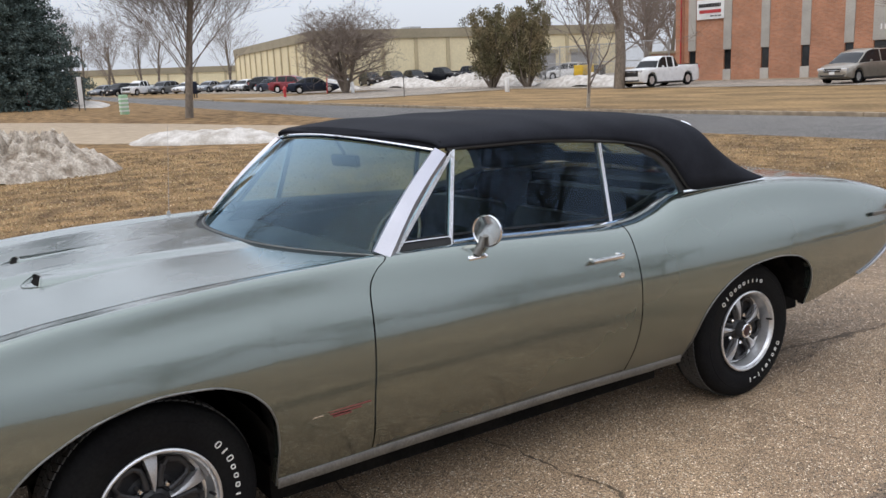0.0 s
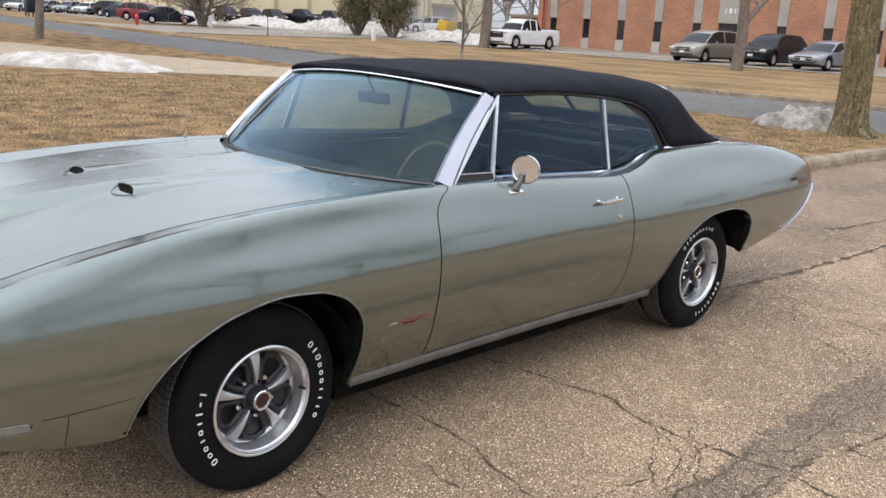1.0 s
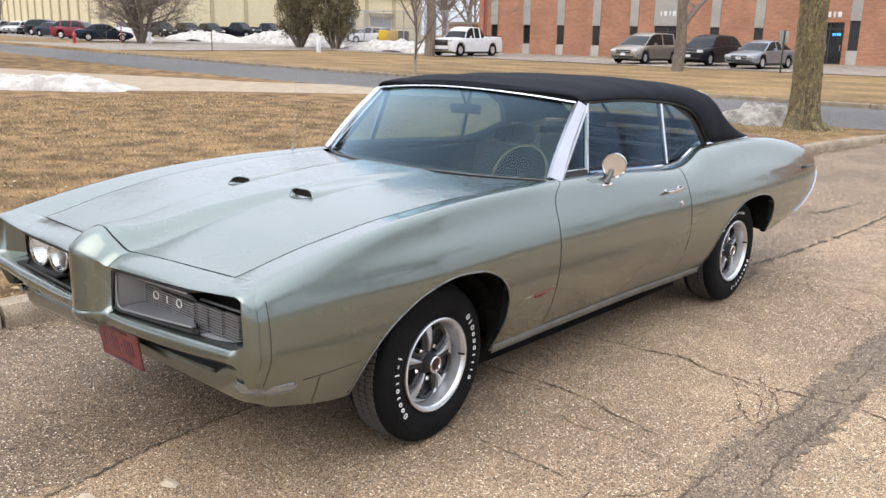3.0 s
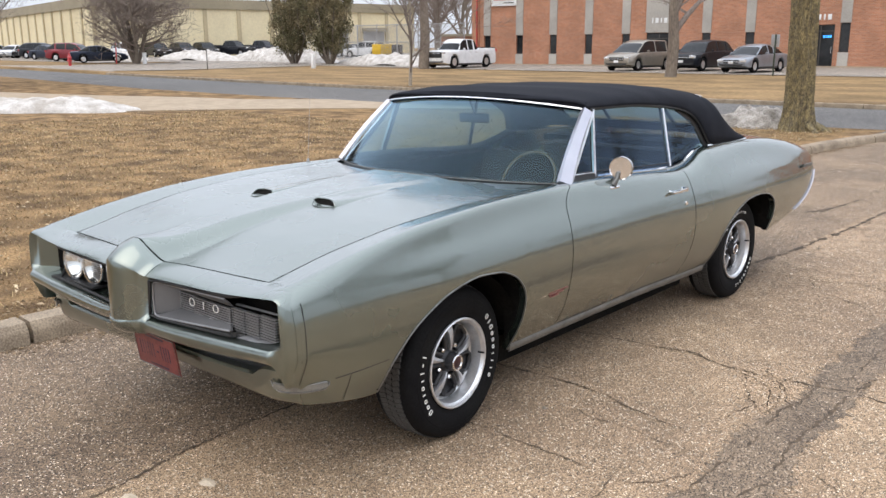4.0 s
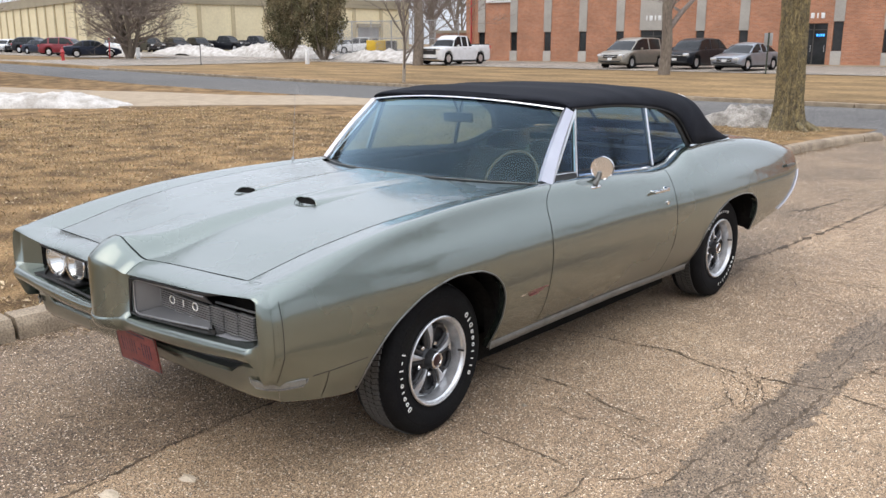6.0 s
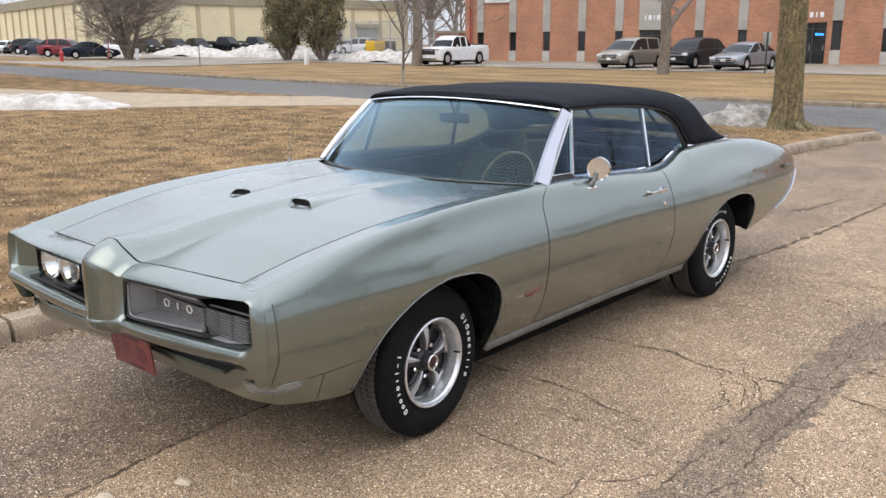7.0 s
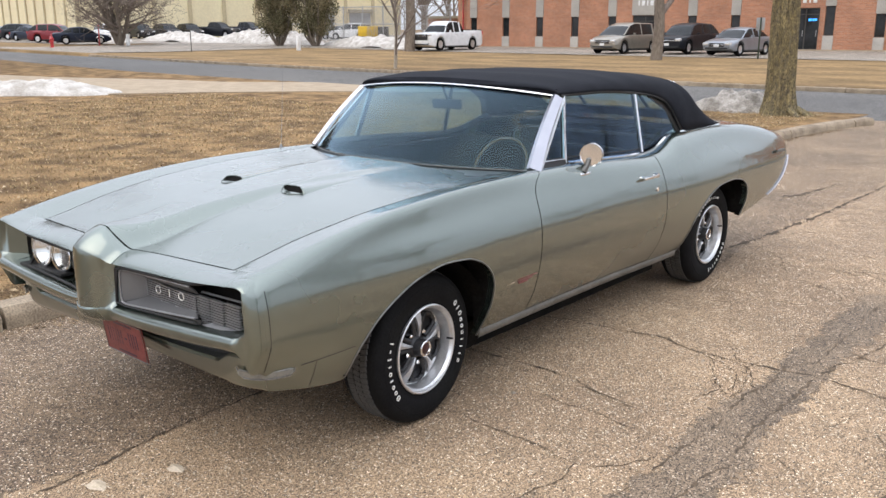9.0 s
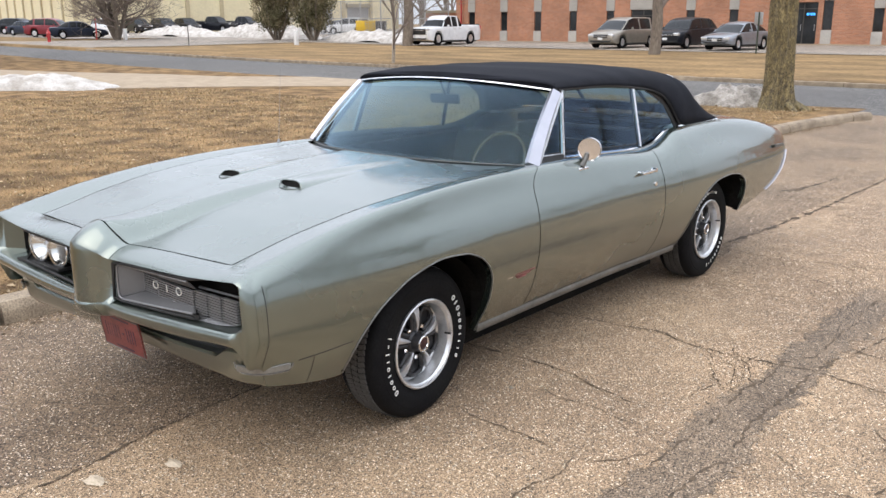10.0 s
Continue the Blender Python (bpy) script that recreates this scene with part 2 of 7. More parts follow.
LOT = pavement_material("worn_tan_asphalt", (0.345, 0.240, 0.147), (0.240, 0.165, 0.103), (0.72, 0.61, 0.47), 0.55, 185)
BROWN_LOT = pavement_material("dark_brown_asphalt", (0.242, 0.168, 0.104), (0.166, 0.115, 0.073), (0.66, 0.55, 0.43), 0.9, 160, 0.006)
STREET = pavement_material("grey_street_asphalt", (0.122, 0.114, 0.104), (0.092, 0.086, 0.080), (0.19, 0.18, 0.17), 0.12, 40)
FARLOT = pavement_material("pale_parking_asphalt", (0.29, 0.245, 0.195), (0.225, 0.19, 0.155), (0.33, 0.29, 0.24), 0.2, 30)
CONCRETE = material("worn_concrete", ((0.385, 0.298, 0.203), (0.30, 0.232, 0.158)), 0.88, 0, 3, 140, 0.003, 0, 0.2)
KERB = material("tan_kerb_concrete", ((0.36, 0.285, 0.200), (0.22, 0.172, 0.122)), 0.9, 0, 4, 90, 0.008, 0, 0.35)
GRASS = material("dormant_grass", ((0.315, 0.202, 0.100), (0.118, 0.076, 0.042)), 0.95, 0, 2.2, 50, 0.03, 0, 0.5)
GRASS_FAR = material("far_dormant_grass", ((0.300, 0.198, 0.098), (0.170, 0.115, 0.060)), 0.95, 0, 0.45, 7, 0.03, 0, 0.30, (0.7, 1.2, 1))
BLADE = material("dry_blades", ((0.42, 0.32, 0.175), (0.30, 0.22, 0.12)), 0.9, 0, 3, 40, 0, 0, 0.2, island=0.45)
CHIP = material("pale_chip", ((0.60, 0.50, 0.38), (0.5, 0.41, 0.30)), 0.9, 0, 14, 120, 0.002, 0, 0.2)
LITTER = material("dark_leaf_litter", ((0.17, 0.115, 0.065), (0.28, 0.2, 0.12)), 0.9, 0, 6, 60, 0, 0, 0.2, island=0.5)
LEAF = material("fallen_leaves", ((0.33, 0.235, 0.14), (0.50, 0.40, 0.27)), 0.85, 0, 5, 60, 0, 0, 0.2, island=0.5)
CRUST = material("crusted_snow", ((0.54, 0.475, 0.395), (0.20, 0.155, 0.112)), 0.75, 0, 5.0, 26, 0.05, 0, 0.3)
SNOW = material("old_snow", ((0.60, 0.565, 0.525), (0.37, 0.33, 0.285)), 0.7, 0, 2.6, 22, 0.05, 0, 0.16)
DIRTY_SNOW = material("dirty_snow", ((0.42, 0.385, 0.345), (0.17, 0.15, 0.125)), 0.8, 0, 5, 45, 0.03, 0, 0.35)
CRACK = material("crack_filth", ((0.050, 0.036, 0.024), (0.14, 0.098, 0.060)), 0.95, 0, 20, 200, 0, 0, 0.3)
TAR = pavement_material("dark_patched_asphalt", (0.235, 0.170, 0.112), (0.150, 0.109, 0.074), (0.40, 0.32, 0.24), 1.4, 160)
BARK = material("ridged_bark", ((0.12, 0.098, 0.062), (0.26, 0.205, 0.10)), 0.95, 0, 16, 55, 0.06, 0, 0.6, (1, 1, 0.5))
BARK_FAR = material("grey_bark", ((0.15, 0.12, 0.095), (0.20, 0.165, 0.13)), 0.95, 0, 2, 16, 0.01, 0, 0.3, (1, 1, 0.3))
PALE_BARK = material("pale_young_bark", ((0.30, 0.255, 0.20), (0.38, 0.32, 0.25)), 0.9, 0, 3, 20, 0, 0, 0.2)
TWIG = material("bare_twigs", ((0.185, 0.150, 0.128), (0.24, 0.197, 0.168)), 0.9, 0, 1, 8, 0, 0, 0.2)
CEDAR = material("cedar_foliage", ((0.115, 0.112, 0.062), (0.25, 0.205, 0.125)), 1.0, 0, 0.7, 6, 0, 0, 0.3, island=0.5)
SPRUCE = material("spruce_needles", ((0.062, 0.086, 0.078), (0.115, 0.148, 0.138)), 1.0, 0, 0.8, 7, 0, 0, 0.3, island=0.45)
MORTAR = material("brick_mortar", ((0.30, 0.185, 0.13), (0.25, 0.155, 0.11)), 0.9, 0, 1.2, 20, 0, 0, 0.12)
BRICK = material("red_brown_brick", ((0.36, 0.155, 0.092), (0.29, 0.12, 0.072)), 0.85, 0, 0.6, 14, 0.004, 0, 0.16, island=0.3, obj=0.28)
PIER = material("grey_pier_concrete", ((0.45, 0.42, 0.375), (0.37, 0.345, 0.31)), 0.85, 0, 0.8, 12, 0, 0, 0.1)
TAN_WALL = material("tan_panel", ((0.76, 0.66, 0.43), (0.70, 0.60, 0.39)), 0.85, 0, 0.3, 4, 0, 0, 0.06)
PILASTER = material("cream_brown_pilaster", ((0.50, 0.415, 0.26), (0.44, 0.365, 0.23)), 0.85, 0, 0.3, 4, 0, 0, 0.06)
TAN_FASCIA = material("brown_fascia", ((0.33, 0.28, 0.19), (0.28, 0.24, 0.165)), 0.8, 0, 0.3, 4, 0, 0, 0.08)
DARK_GLASS = material("dark_window", ((0.012, 0.013, 0.014), (0.03, 0.032, 0.034)), 0.08, 0, 0.5, 5, 0, 0, 0.2)
FRAME_DARK = material("bronze_frame", (0.05, 0.043, 0.036), 0.5)
WHITE = material("white_enamel", ((0.78, 0.78, 0.77), (0.7, 0.7, 0.69)), 0.45, 0, 2, 30, 0, 0.2, 0.06)
RED = material("red_enamel_paint", ((0.50, 0.035, 0.04), (0.4, 0.03, 0.03)), 0.4, 0, 5, 60, 0, 0.3, 0.15)
YELLOW = material("yellow_paint", ((0.70, 0.45, 0.03), (0.6, 0.38, 0.03)), 0.5, 0, 3, 30, 0, 0.1, 0.1)
GALV = material("galvanised_steel", (0.4, 0.4, 0.4), 0.45, 0.6, 8, 60)
GREEN = material("faded_green_plastic", ((0.28, 0.5, 0.3), (0.4, 0.55, 0.38)), 0.6, 0, 2, 30)
SIGN_GREEN = material("dark_green_steel", ((0.035, 0.05, 0.035), (0.055, 0.07, 0.05)), 0.6, 0.3, 6, 60, 0, 0, 0.2)
BLUE_SIGN = material("blue_neon", (0.05, 0.35, 0.9), 0.5, emit=1.6)
for leafy in (CANVAS, CEDAR, SPRUCE, BLADE, LEAF, TWIG, GRASS, GRASS_FAR):
    set_input(leafy, "Specular IOR Level", 0.1)


# ---- mesh helpers ----
def mesh_of(name, verts, faces, mat, smooth=True, sharp=35):
    me = bpy.data.meshes.new(name)
    me.from_pydata([tuple(v) for v in verts], [], [tuple(f) for f in faces])
    me.validate()
    me.materials.append(mat)
    me.shade_smooth() if smooth else me.shade_flat()
    if smooth:
        me.set_sharp_from_angle(angle=radians(sharp))
    return me


def from_bm(name, bm, mat, smooth=True, sharp=35):
    me = bpy.data.meshes.new(name)
    bmesh.ops.recalc_face_normals(bm, faces=bm.faces[:])
    bm.to_mesh(me)
    bm.free()
    me.materials.append(mat)
    me.shade_smooth() if smooth else me.shade_flat()
    if smooth:
        me.set_sharp_from_angle(angle=radians(sharp))
    return me


def part(name, me, parent, label="", m=None):
    ob = new(name, me)
    ob.parent = parent
    if m is not None:
        ob.matrix_local = m
    return tagged(ob, label)


def thing(name, label, category, m=None, group="", kind=""):
    ob = new(name)
    ob.empty_display_size = 0.1
    if m is not None:
        ob.matrix_world = m
    return tagged(ob, label, category, group, kind)


def solid(name, me, label, category="", kind="", m=None, group=""):
    ob = new(name, me)
    if m is not None:
        ob.matrix_world = m
    return tagged(ob, label, category, group, kind)


def add_box(bm, lo, hi, bevel=0.0, m=None):
    g = bmesh.ops.create_cube(bm, size=1)["verts"]
    c, s = (Vector(lo) + Vector(hi)) / 2, Vector(hi) - Vector(lo)
    bmesh.ops.transform(bm, matrix=Matrix.Translation(c) @ Matrix.Diagonal((*s, 1)), verts=g)
    if bevel:
        es = list({e for v in g for e in v.link_edges})
        r = bmesh.ops.bevel(bm, geom=es, offset=bevel, segments=2, affect="EDGES", profile=0.6)
        g = list({v for f in r["faces"] for v in f.verts} | {v for v in g if v.is_valid})
    if m is not None:
        bmesh.ops.transform(bm, matrix=m, verts=g)
    return g


def box(name, lo, hi, mat, bevel=0.0, m=None):
    bm = bmesh.new()
    add_box(bm, lo, hi, bevel, m)
    return from_bm(name, bm, mat, bevel > 0, 50)


def add_tube(verts, faces, pts, radii, sides=6, closed=False):
    """Appends a tapered tube along pts."""
    pts = [Vector(p) for p in pts]
    base, up = len(verts), Vector((0.31, 0.17, 0.93))
    n = len(pts)
    for i, p in enumerate(pts):
        d = (pts[(i + 1) % n] - pts[i - 1]) if closed else (pts[min(i + 1, n - 1)] - pts[max(i - 1, 0)])
        d = d.normalized() if d.length > 1e-9 else Vector((0, 0, 1))
        a = d.cross(up)
        a = a.normalized() if a.length > 1e-3 else Vector((1, 0, 0))
        b = d.cross(a)
        for k in range(sides):
            t = 2 * math.pi * k / sides
            verts.append(p + radii[i] * (math.cos(t) * a + math.sin(t) * b))
    for i in range(n if closed else n - 1):
        for k in range(sides):
            k2, i2 = (k + 1) % sides, (i + 1) % n
            faces.append((base + i * sides + k, base + i * sides + k2, base + i2 * sides + k2, base + i2 * sides + k))
    if not closed:
        faces.append(tuple(base + k for k in reversed(range(sides))))
        faces.append(tuple(base + (n - 1) * sides + k for k in range(sides)))


def tube(name, pts, r, mat, sides=8, closed=False):
    v, f = [], []
    add_tube(v, f, pts, [r] * len(pts) if not isinstance(r, (list, tuple)) else r, sides, closed)
    return mesh_of(name, v, f, mat, True, 60)


def ribbon(name, pts, normals, width, thick, mat):
    """A strip of flat trim of the given width and thickness along pts; normals give its outward face."""
    v, f = [], []
    pts = [Vector(p) for p in pts]
    n = len(pts)
    for i, p in enumerate(pts):
        d = (pts[min(i + 1, n - 1)] - pts[max(i - 1, 0)]).normalized()
        o = Vector(normals[i] if isinstance(normals, list) else normals).normalized()
        s = d.cross(o).normalized()
        o = s.cross(d).normalized()
        w = width[i] if isinstance(width, (list, tuple)) else width
        for a, b in ((-0.5, 0), (-0.38, 1), (0.38, 1), (0.5, 0)):
            v.append(p + s * w * a + o * thick * b)
    for i in range(n - 1):
        for k in range(4):
            f.append((i * 4 + k, i * 4 + (k + 1) % 4, i * 4 + 4 + (k + 1) % 4, i * 4 + 4 + k))
    f += [(0, 1, 2, 3), tuple((n - 1) * 4 + k for k in (3, 2, 1, 0))]
    return mesh_of(name, v, f, mat, True, 50)


def curve(keys):
    """A smooth function through (y, value) keys, with no overshoot."""
    xs, ys = [k[0] for k in keys], [k[1] for k in keys]
    n = len(xs)
    d = [(ys[i + 1] - ys[i]) / (xs[i + 1] - xs[i]) for i in range(n - 1)]
    t = [d[0]] + [0 if d[i - 1] * d[i] <= 0 else 2 * d[i - 1] * d[i] / (d[i - 1] + d[i]) for i in range(1, n - 1)] + [d[-1]]

    def at(x):
        if x <= xs[0]:
            return ys[0]
        if x >= xs[-1]:
            return ys[-1]
        i = max(j for j in range(n - 1) if xs[j] <= x)
        h = xs[i + 1] - xs[i]
        s = (x - xs[i]) / h
        return (ys[i] * (1 + 2 * s) * (1 - s) ** 2 + h * t[i] * s * (1 - s) ** 2 + ys[i + 1] * s * s * (3 - 2 * s) + h * t[i + 1] * s * s * (s - 1))

    return at


def grid_faces(rows, cols, base=0, flip=False):
    out = []
    for i in range(rows - 1):
        for j in range(cols - 1):
            a = base + i * cols + j
            q = (a, a + 1, a + cols + 1, a + cols)
            out.append(q[::-1] if flip else q)
    return out


def mirrored(verts, faces):
    """Adds the other half, mirrored in x; points on the middle line are shared."""
    out, other = list(verts), []
    for i, v in enumerate(verts):
        if abs(v[0]) < 1e-4:
            other.append(i)
        else:
            other.append(len(out))
            out.append(Vector((-v[0], v[1], v[2])))
    return out, list(faces) + [tuple(other[i] for i in reversed(f)) for f in faces]


def text_bars(name, widths, height, mat, parent, m, depth=0.004, gap=0.3, slant=0.0):
    """A row of plain bars in place of writing, centred on m, in its xy plane."""
    total = sum(widths) + gap * height * (len(widths) - 1)
    x = -total / 2
    for w in widths:
        part(name, box(name, (x, -height / 2, 0), (x + w, height / 2, depth), mat, min(w, height) * 0.12), parent, "", m)
        x += w + gap * height


def lathe(name, prof, mat, n=56, sharp=30):
    """Turned about x; prof holds (radius, x)."""
    verts, faces = [], []
    for r, x in prof:
        verts += [Vector((x, r * math.cos(t), r * math.sin(t))) for t in [2 * math.pi * k / n for k in range(n)]]
    for j in range(len(prof) - 1):
        faces += [(j * n + k, j * n + (k + 1) % n, (j + 1) * n + (k + 1) % n, (j + 1) * n + k) for k in range(n)]
    return mesh_of(name, verts, faces, mat, True, sharp)


# ---- ground ----
STREET_NEAR, STREET_FAR = 15.0, 22.5


def rise(x, y):
    """The land climbs gently towards -x, more so on the near side of the street."""
    w = 1.0 if y < 16 else 0.33 if y > 27 else 1.0 - 0.67 * (y - 16) / 11
    a = max(0.0, -x - 24)
    return min(2.2, 0.018 * a * a / (a + 6)) * w


kerb_x = curve([(-60, -1.78), (0, -1.77), (8, -1.66), (12, -1.5), (13.5, -1.3), (14.2, -1.1)])


def land(x, y):
    if y > STREET_FAR:
        return 0.14 + 0.006 * min(80, y - STREET_FAR) + rise(x, y)
    if y > STREET_NEAR or x > kerb_x(y):
        return rise(x, y) - 0.06
    return 0.10 + rise(x, y) + 0.02 * noise.noise((x * 0.25, y * 0.25, 0))


def sheet(name, xs, ys, zf, mat, label, category="", kind="structure", skip=None):
    verts = [Vector((x, y, zf(x, y))) for y in ys for x in xs]
    faces = grid_faces(len(ys), len(xs))
    if skip:
        faces = [f for f in faces if not skip(sum((verts[i] for i in f), Vector()) / 4)]
    return solid(name, mesh_of(name, verts, faces, mat, True, 30), label, category, kind)


xs = [-1500, -700, -350, -220, -160] + [-130 + 4 * k for k in range(28)] + [-20 + 1.0 * k for k in range(18)] + [-2.6, -2.25, -1.98, -1.9, 0, 5, 12, 25, 60, 150, 500, 1500]
ys = [-1500, -500, -150, -60, -30, -15] + [-10 + 1.25 * k for k in range(20)] + [14.6, 14.95, 15.02, 18, 22.45, 22.6, 24, 27, 30, 35, 40, 46, 52, 60, 75, 95, 130, 200, 400, 800, 1500]
sheet("ground", xs, ys, lambda x, y: -0.06 if y < STREET_NEAR and x > -2.3 else land(x, y), GRASS_FAR, "brown dormant grass land reaching to the horizon", "ground")
lawn_xs = [-70 + 2 * k for k in range(25)] + [-20 + 0.5 * k for k in range(35)] + [-2.5, -2.2, -1.97, -1.9, -1.8, -1.7, -1.6, -1.5, -1.4]
lawn_ys = [-40, -25, -15] + [-10 + 0.5 * k for k in range(50)] + [14.93]
sheet("lawn", lawn_xs, lawn_ys, lambda x, y: land(x, y) + 0.012 + 0.012 * noise.noise((x * 1.3, y * 1.3, 3)), GRASS, "brown winter lawn strewn with old leaves behind the kerb", "lawn",
      skip=lambda c: c.x > kerb_x(c.y) - 0.13)
sheet("parking_lot", [kerb_x(0) - 0.02, -1.2, 0, 1, 2, 3, 5, 8, 14, 30, 60], [-60, -30, -12, -6, -3, -1, 0, 1, 2, 3, 5, 8, 11, 14.2, 15.0], lambda x, y: 0.0, LOT, "worn tan asphalt parking area with cracks", "asphalt")
sheet("road", [-400, -200, -130] + [-110 + 5 * k for k in range(20)] + [-10, 0, 20, 60, 150, 400], [15.0, 16.5, 18.5, 20.5, 22.3], lambda x, y: rise(x, y) + 0.003 + 0.05 * math.sin(math.pi * (y - 15) / 7.3), STREET, "grey asphalt street with worn surface", "road")
# far side: parking strip before the brick building, and the big car park
sheet("far_parking", [-48, -40, -30, -20, -10, 0, 20, 50], [40.5, 44, 48, 52, 56, 62], lambda x, y: land(x, y) + 0.03, FARLOT, "pale asphalt parking strip before the brick building", "asphalt")
sheet("car_park", [-180, -150, -120, -100, -85, -70, -58, -52], [34, 40, 50, 60, 75, 95, 110], lambda x, y: land(x, y) + 0.04, FARLOT, "asphalt car park with parked cars", "asphalt", skip=lambda c: c.x > -68 and c.y < 42)
sheet("far_drive", [-66, -60, -54, -48], [22.5, 24, 28, 34, 44], lambda x, y: land(x - 0.0, y) + 0.035, FARLOT, "asphalt drive from the street into the car park", "asphalt")


def slab(name, outline, mat, label, category, dz, thick=0.1):
    bm = bmesh.new()
    vs = [bm.verts.new((x, y, land(x, y) + dz)) for x, y in outline]
    f = bm.faces.new(vs)
    bmesh.ops.triangulate(bm, faces=[f])
    bmesh.ops.subdivide_edges(bm, edges=[e for e in bm.edges if e.calc_length() > 3], cuts=3, use_grid_fill=True)
    for v in bm.verts:
        v.co.z = land(v.co.x, v.co.y) + dz
    rim = bmesh.ops.extrude_edge_only(bm, edges=[e for e in bm.edges if e.is_boundary])["geom"]
    for v in rim:
        if isinstance(v, bmesh.types.BMVert):
            v.co.z -= 0.12
    return solid(name, from_bm(name, bm, mat, True), label, category, "structure")


slab("concrete_drive", [(-10.5, 14.9), (-13.4, 12.7), (-15.8, 10.4), (-17.6, 8.0), (-22, 4.9), (-29, 1.5), (-40, -3), (-58, -9), (-60, -6), (-46, 1.0), (-40.3, 4.4), (-37.2, 6.2), (-34.2, 7.9), (-30.2, 9.7), (-26.7, 10.9), (-23.4, 12.2), (-19.5, 13.3), (-17.2, 14.9)], CONCRETE, "pale tan concrete drive between lawn and street", "driveway", 0.035)


def kerb(name, pts, width, top, mat, label, seg=2.4):
    """A kerb along pts, in separate cast lengths with open joints."""
    k = thing(name, label, "kerb", None, "", "structure")
    pts = [Vector(p) for p in pts]
    dist = [0.0]
    for a, b in zip(pts, pts[1:]):
        dist.append(dist[-1] + (b - a).length)

    def at(s):
        for i in range(len(pts) - 1):
            if s <= dist[i + 1] or i == len(pts) - 2:
                return pts[i].lerp(pts[i + 1], (s - dist[i]) / (dist[i + 1] - dist[i])), (pts[i + 1] - pts[i]).normalized()

    s = 0.0
    while s < dist[-1] - 0.2:
        e = min(dist[-1], s + seg)
        verts, n = [], 31
        for j in range(n):
            p, d = at(s + 0.012 + (e - s - 0.024) * j / (n - 1))
            o = Vector((d.y, -d.x, 0))
            wob = 0.008 * noise.noise((p.x * 2, p.y * 2, 7)) + 0.010 * noise.noise((p.x * 9, p.y * 9, 3))
            for a, z in ((0.0, -0.08), (0.0, top * 0.55), (-0.012, top - 0.03), (-0.04, top + wob), (-width + 0.02, top + wob + 0.004), (-width, top - 0.015), (-width, -0.08)):
                verts.append(p + o * (a + wob) + Vector((0, 0, z)))
        faces = grid_faces(n, 7) + [tuple(range(6, -1, -1)), tuple((n - 1) * 7 + q for q in range(7))]
        part("kerb_length", mesh_of("kerb_length", verts, faces, mat, True, 40), k)
        s = e
    return k


kerb("kerb", [(kerb_x(y), y, 0) for y in [-39.12, -30, -20, -12, -6, -1.55, 2, 5, 8, 10, 12, 13, 13.6, 14.2]], 0.2, 0.125, KERB, "worn tan concrete kerb along the lawn")
kerb("far_kerb", [(x, STREET_FAR, rise(x, STREET_FAR)) for x in range(-46, 62, 6)][::-1], 0.2, 0.13, KERB, "concrete kerb on the far side of the street", 6)
kerb("far_left_kerb", [(x, STREET_FAR, rise(x, STREET_FAR)) for x in range(-130, -62, 6)][::-1], 0.2, 0.13, KERB, "concrete kerb on the far side of the street", 6)


# grass tufts and fallen leaves on the near lawn
def scatter_lawn():
    rng = random.Random(4)
    verts, faces = [], []
    for _ in range(80000):
        r = rng.random() ** 1.6
        x = -2.0 - 16 * r
        y = rng.uniform(-4, 14.6)
        if y > 5 and x < -16 or (y > 10 and x < -11):
            continue
        z = land(x, y) + 0.012
        a, h, w = rng.uniform(0, 6.28), rng.uniform(0.012, 0.04), rng.uniform(0.002, 0.006) * (1 + 3 * r)
        lx, ly = rng.uniform(-0.05, 0.05), rng.uniform(-0.05, 0.05)
        b = len(verts)
        verts += [Vector((x - w * math.cos(a), y - w * math.sin(a), z - 0.01)), Vector((x + w * math.cos(a), y + w * math.sin(a), z - 0.01)), Vector((x + lx, y + ly, z + h))]
        faces.append((b, b + 1, b + 2))
    solid("grass_tufts", mesh_of("grass_tufts", verts, faces, BLADE, False), "short dry brown grass blades on the lawn", "grass", "stuff")
    verts, faces = [], []
    for _ in range(13000):
        r = rng.random() ** 1.4
        x, y = -2.0 - 15 * r, rng.uniform(-4, 14.6)
        if y > 10 and x < -11:
            continue
        z = land(x, y) + 0.03
        s, a = rng.uniform(0.010, 0.030), rng.uniform(0, 6.28)
        c = Vector((x, y, z))
        u, v = Vector((math.cos(a), math.sin(a), rng.uniform(-0.3, 0.3))) * s, Vector((-math.sin(a), math.cos(a), rng.uniform(-0.3, 0.3))) * s * 0.6
        up = Vector((0, 0, rng.uniform(0.004, 0.02)))
        b = len(verts)
        verts += [c - u, c - v * 0.8 + up, c + u, c + v * 0.8 + up, c + up * 0.2]
        faces += [(b, b + 1, b + 4), (b + 1, b + 2, b + 4), (b + 2, b + 3, b + 4), (b + 3, b, b + 4)]
    solid("fallen_leaves", mesh_of("fallen_leaves", verts, faces, LEAF, False), "curled brown leaves lying on the lawn", "leaves", "stuff")


scatter_lawn()


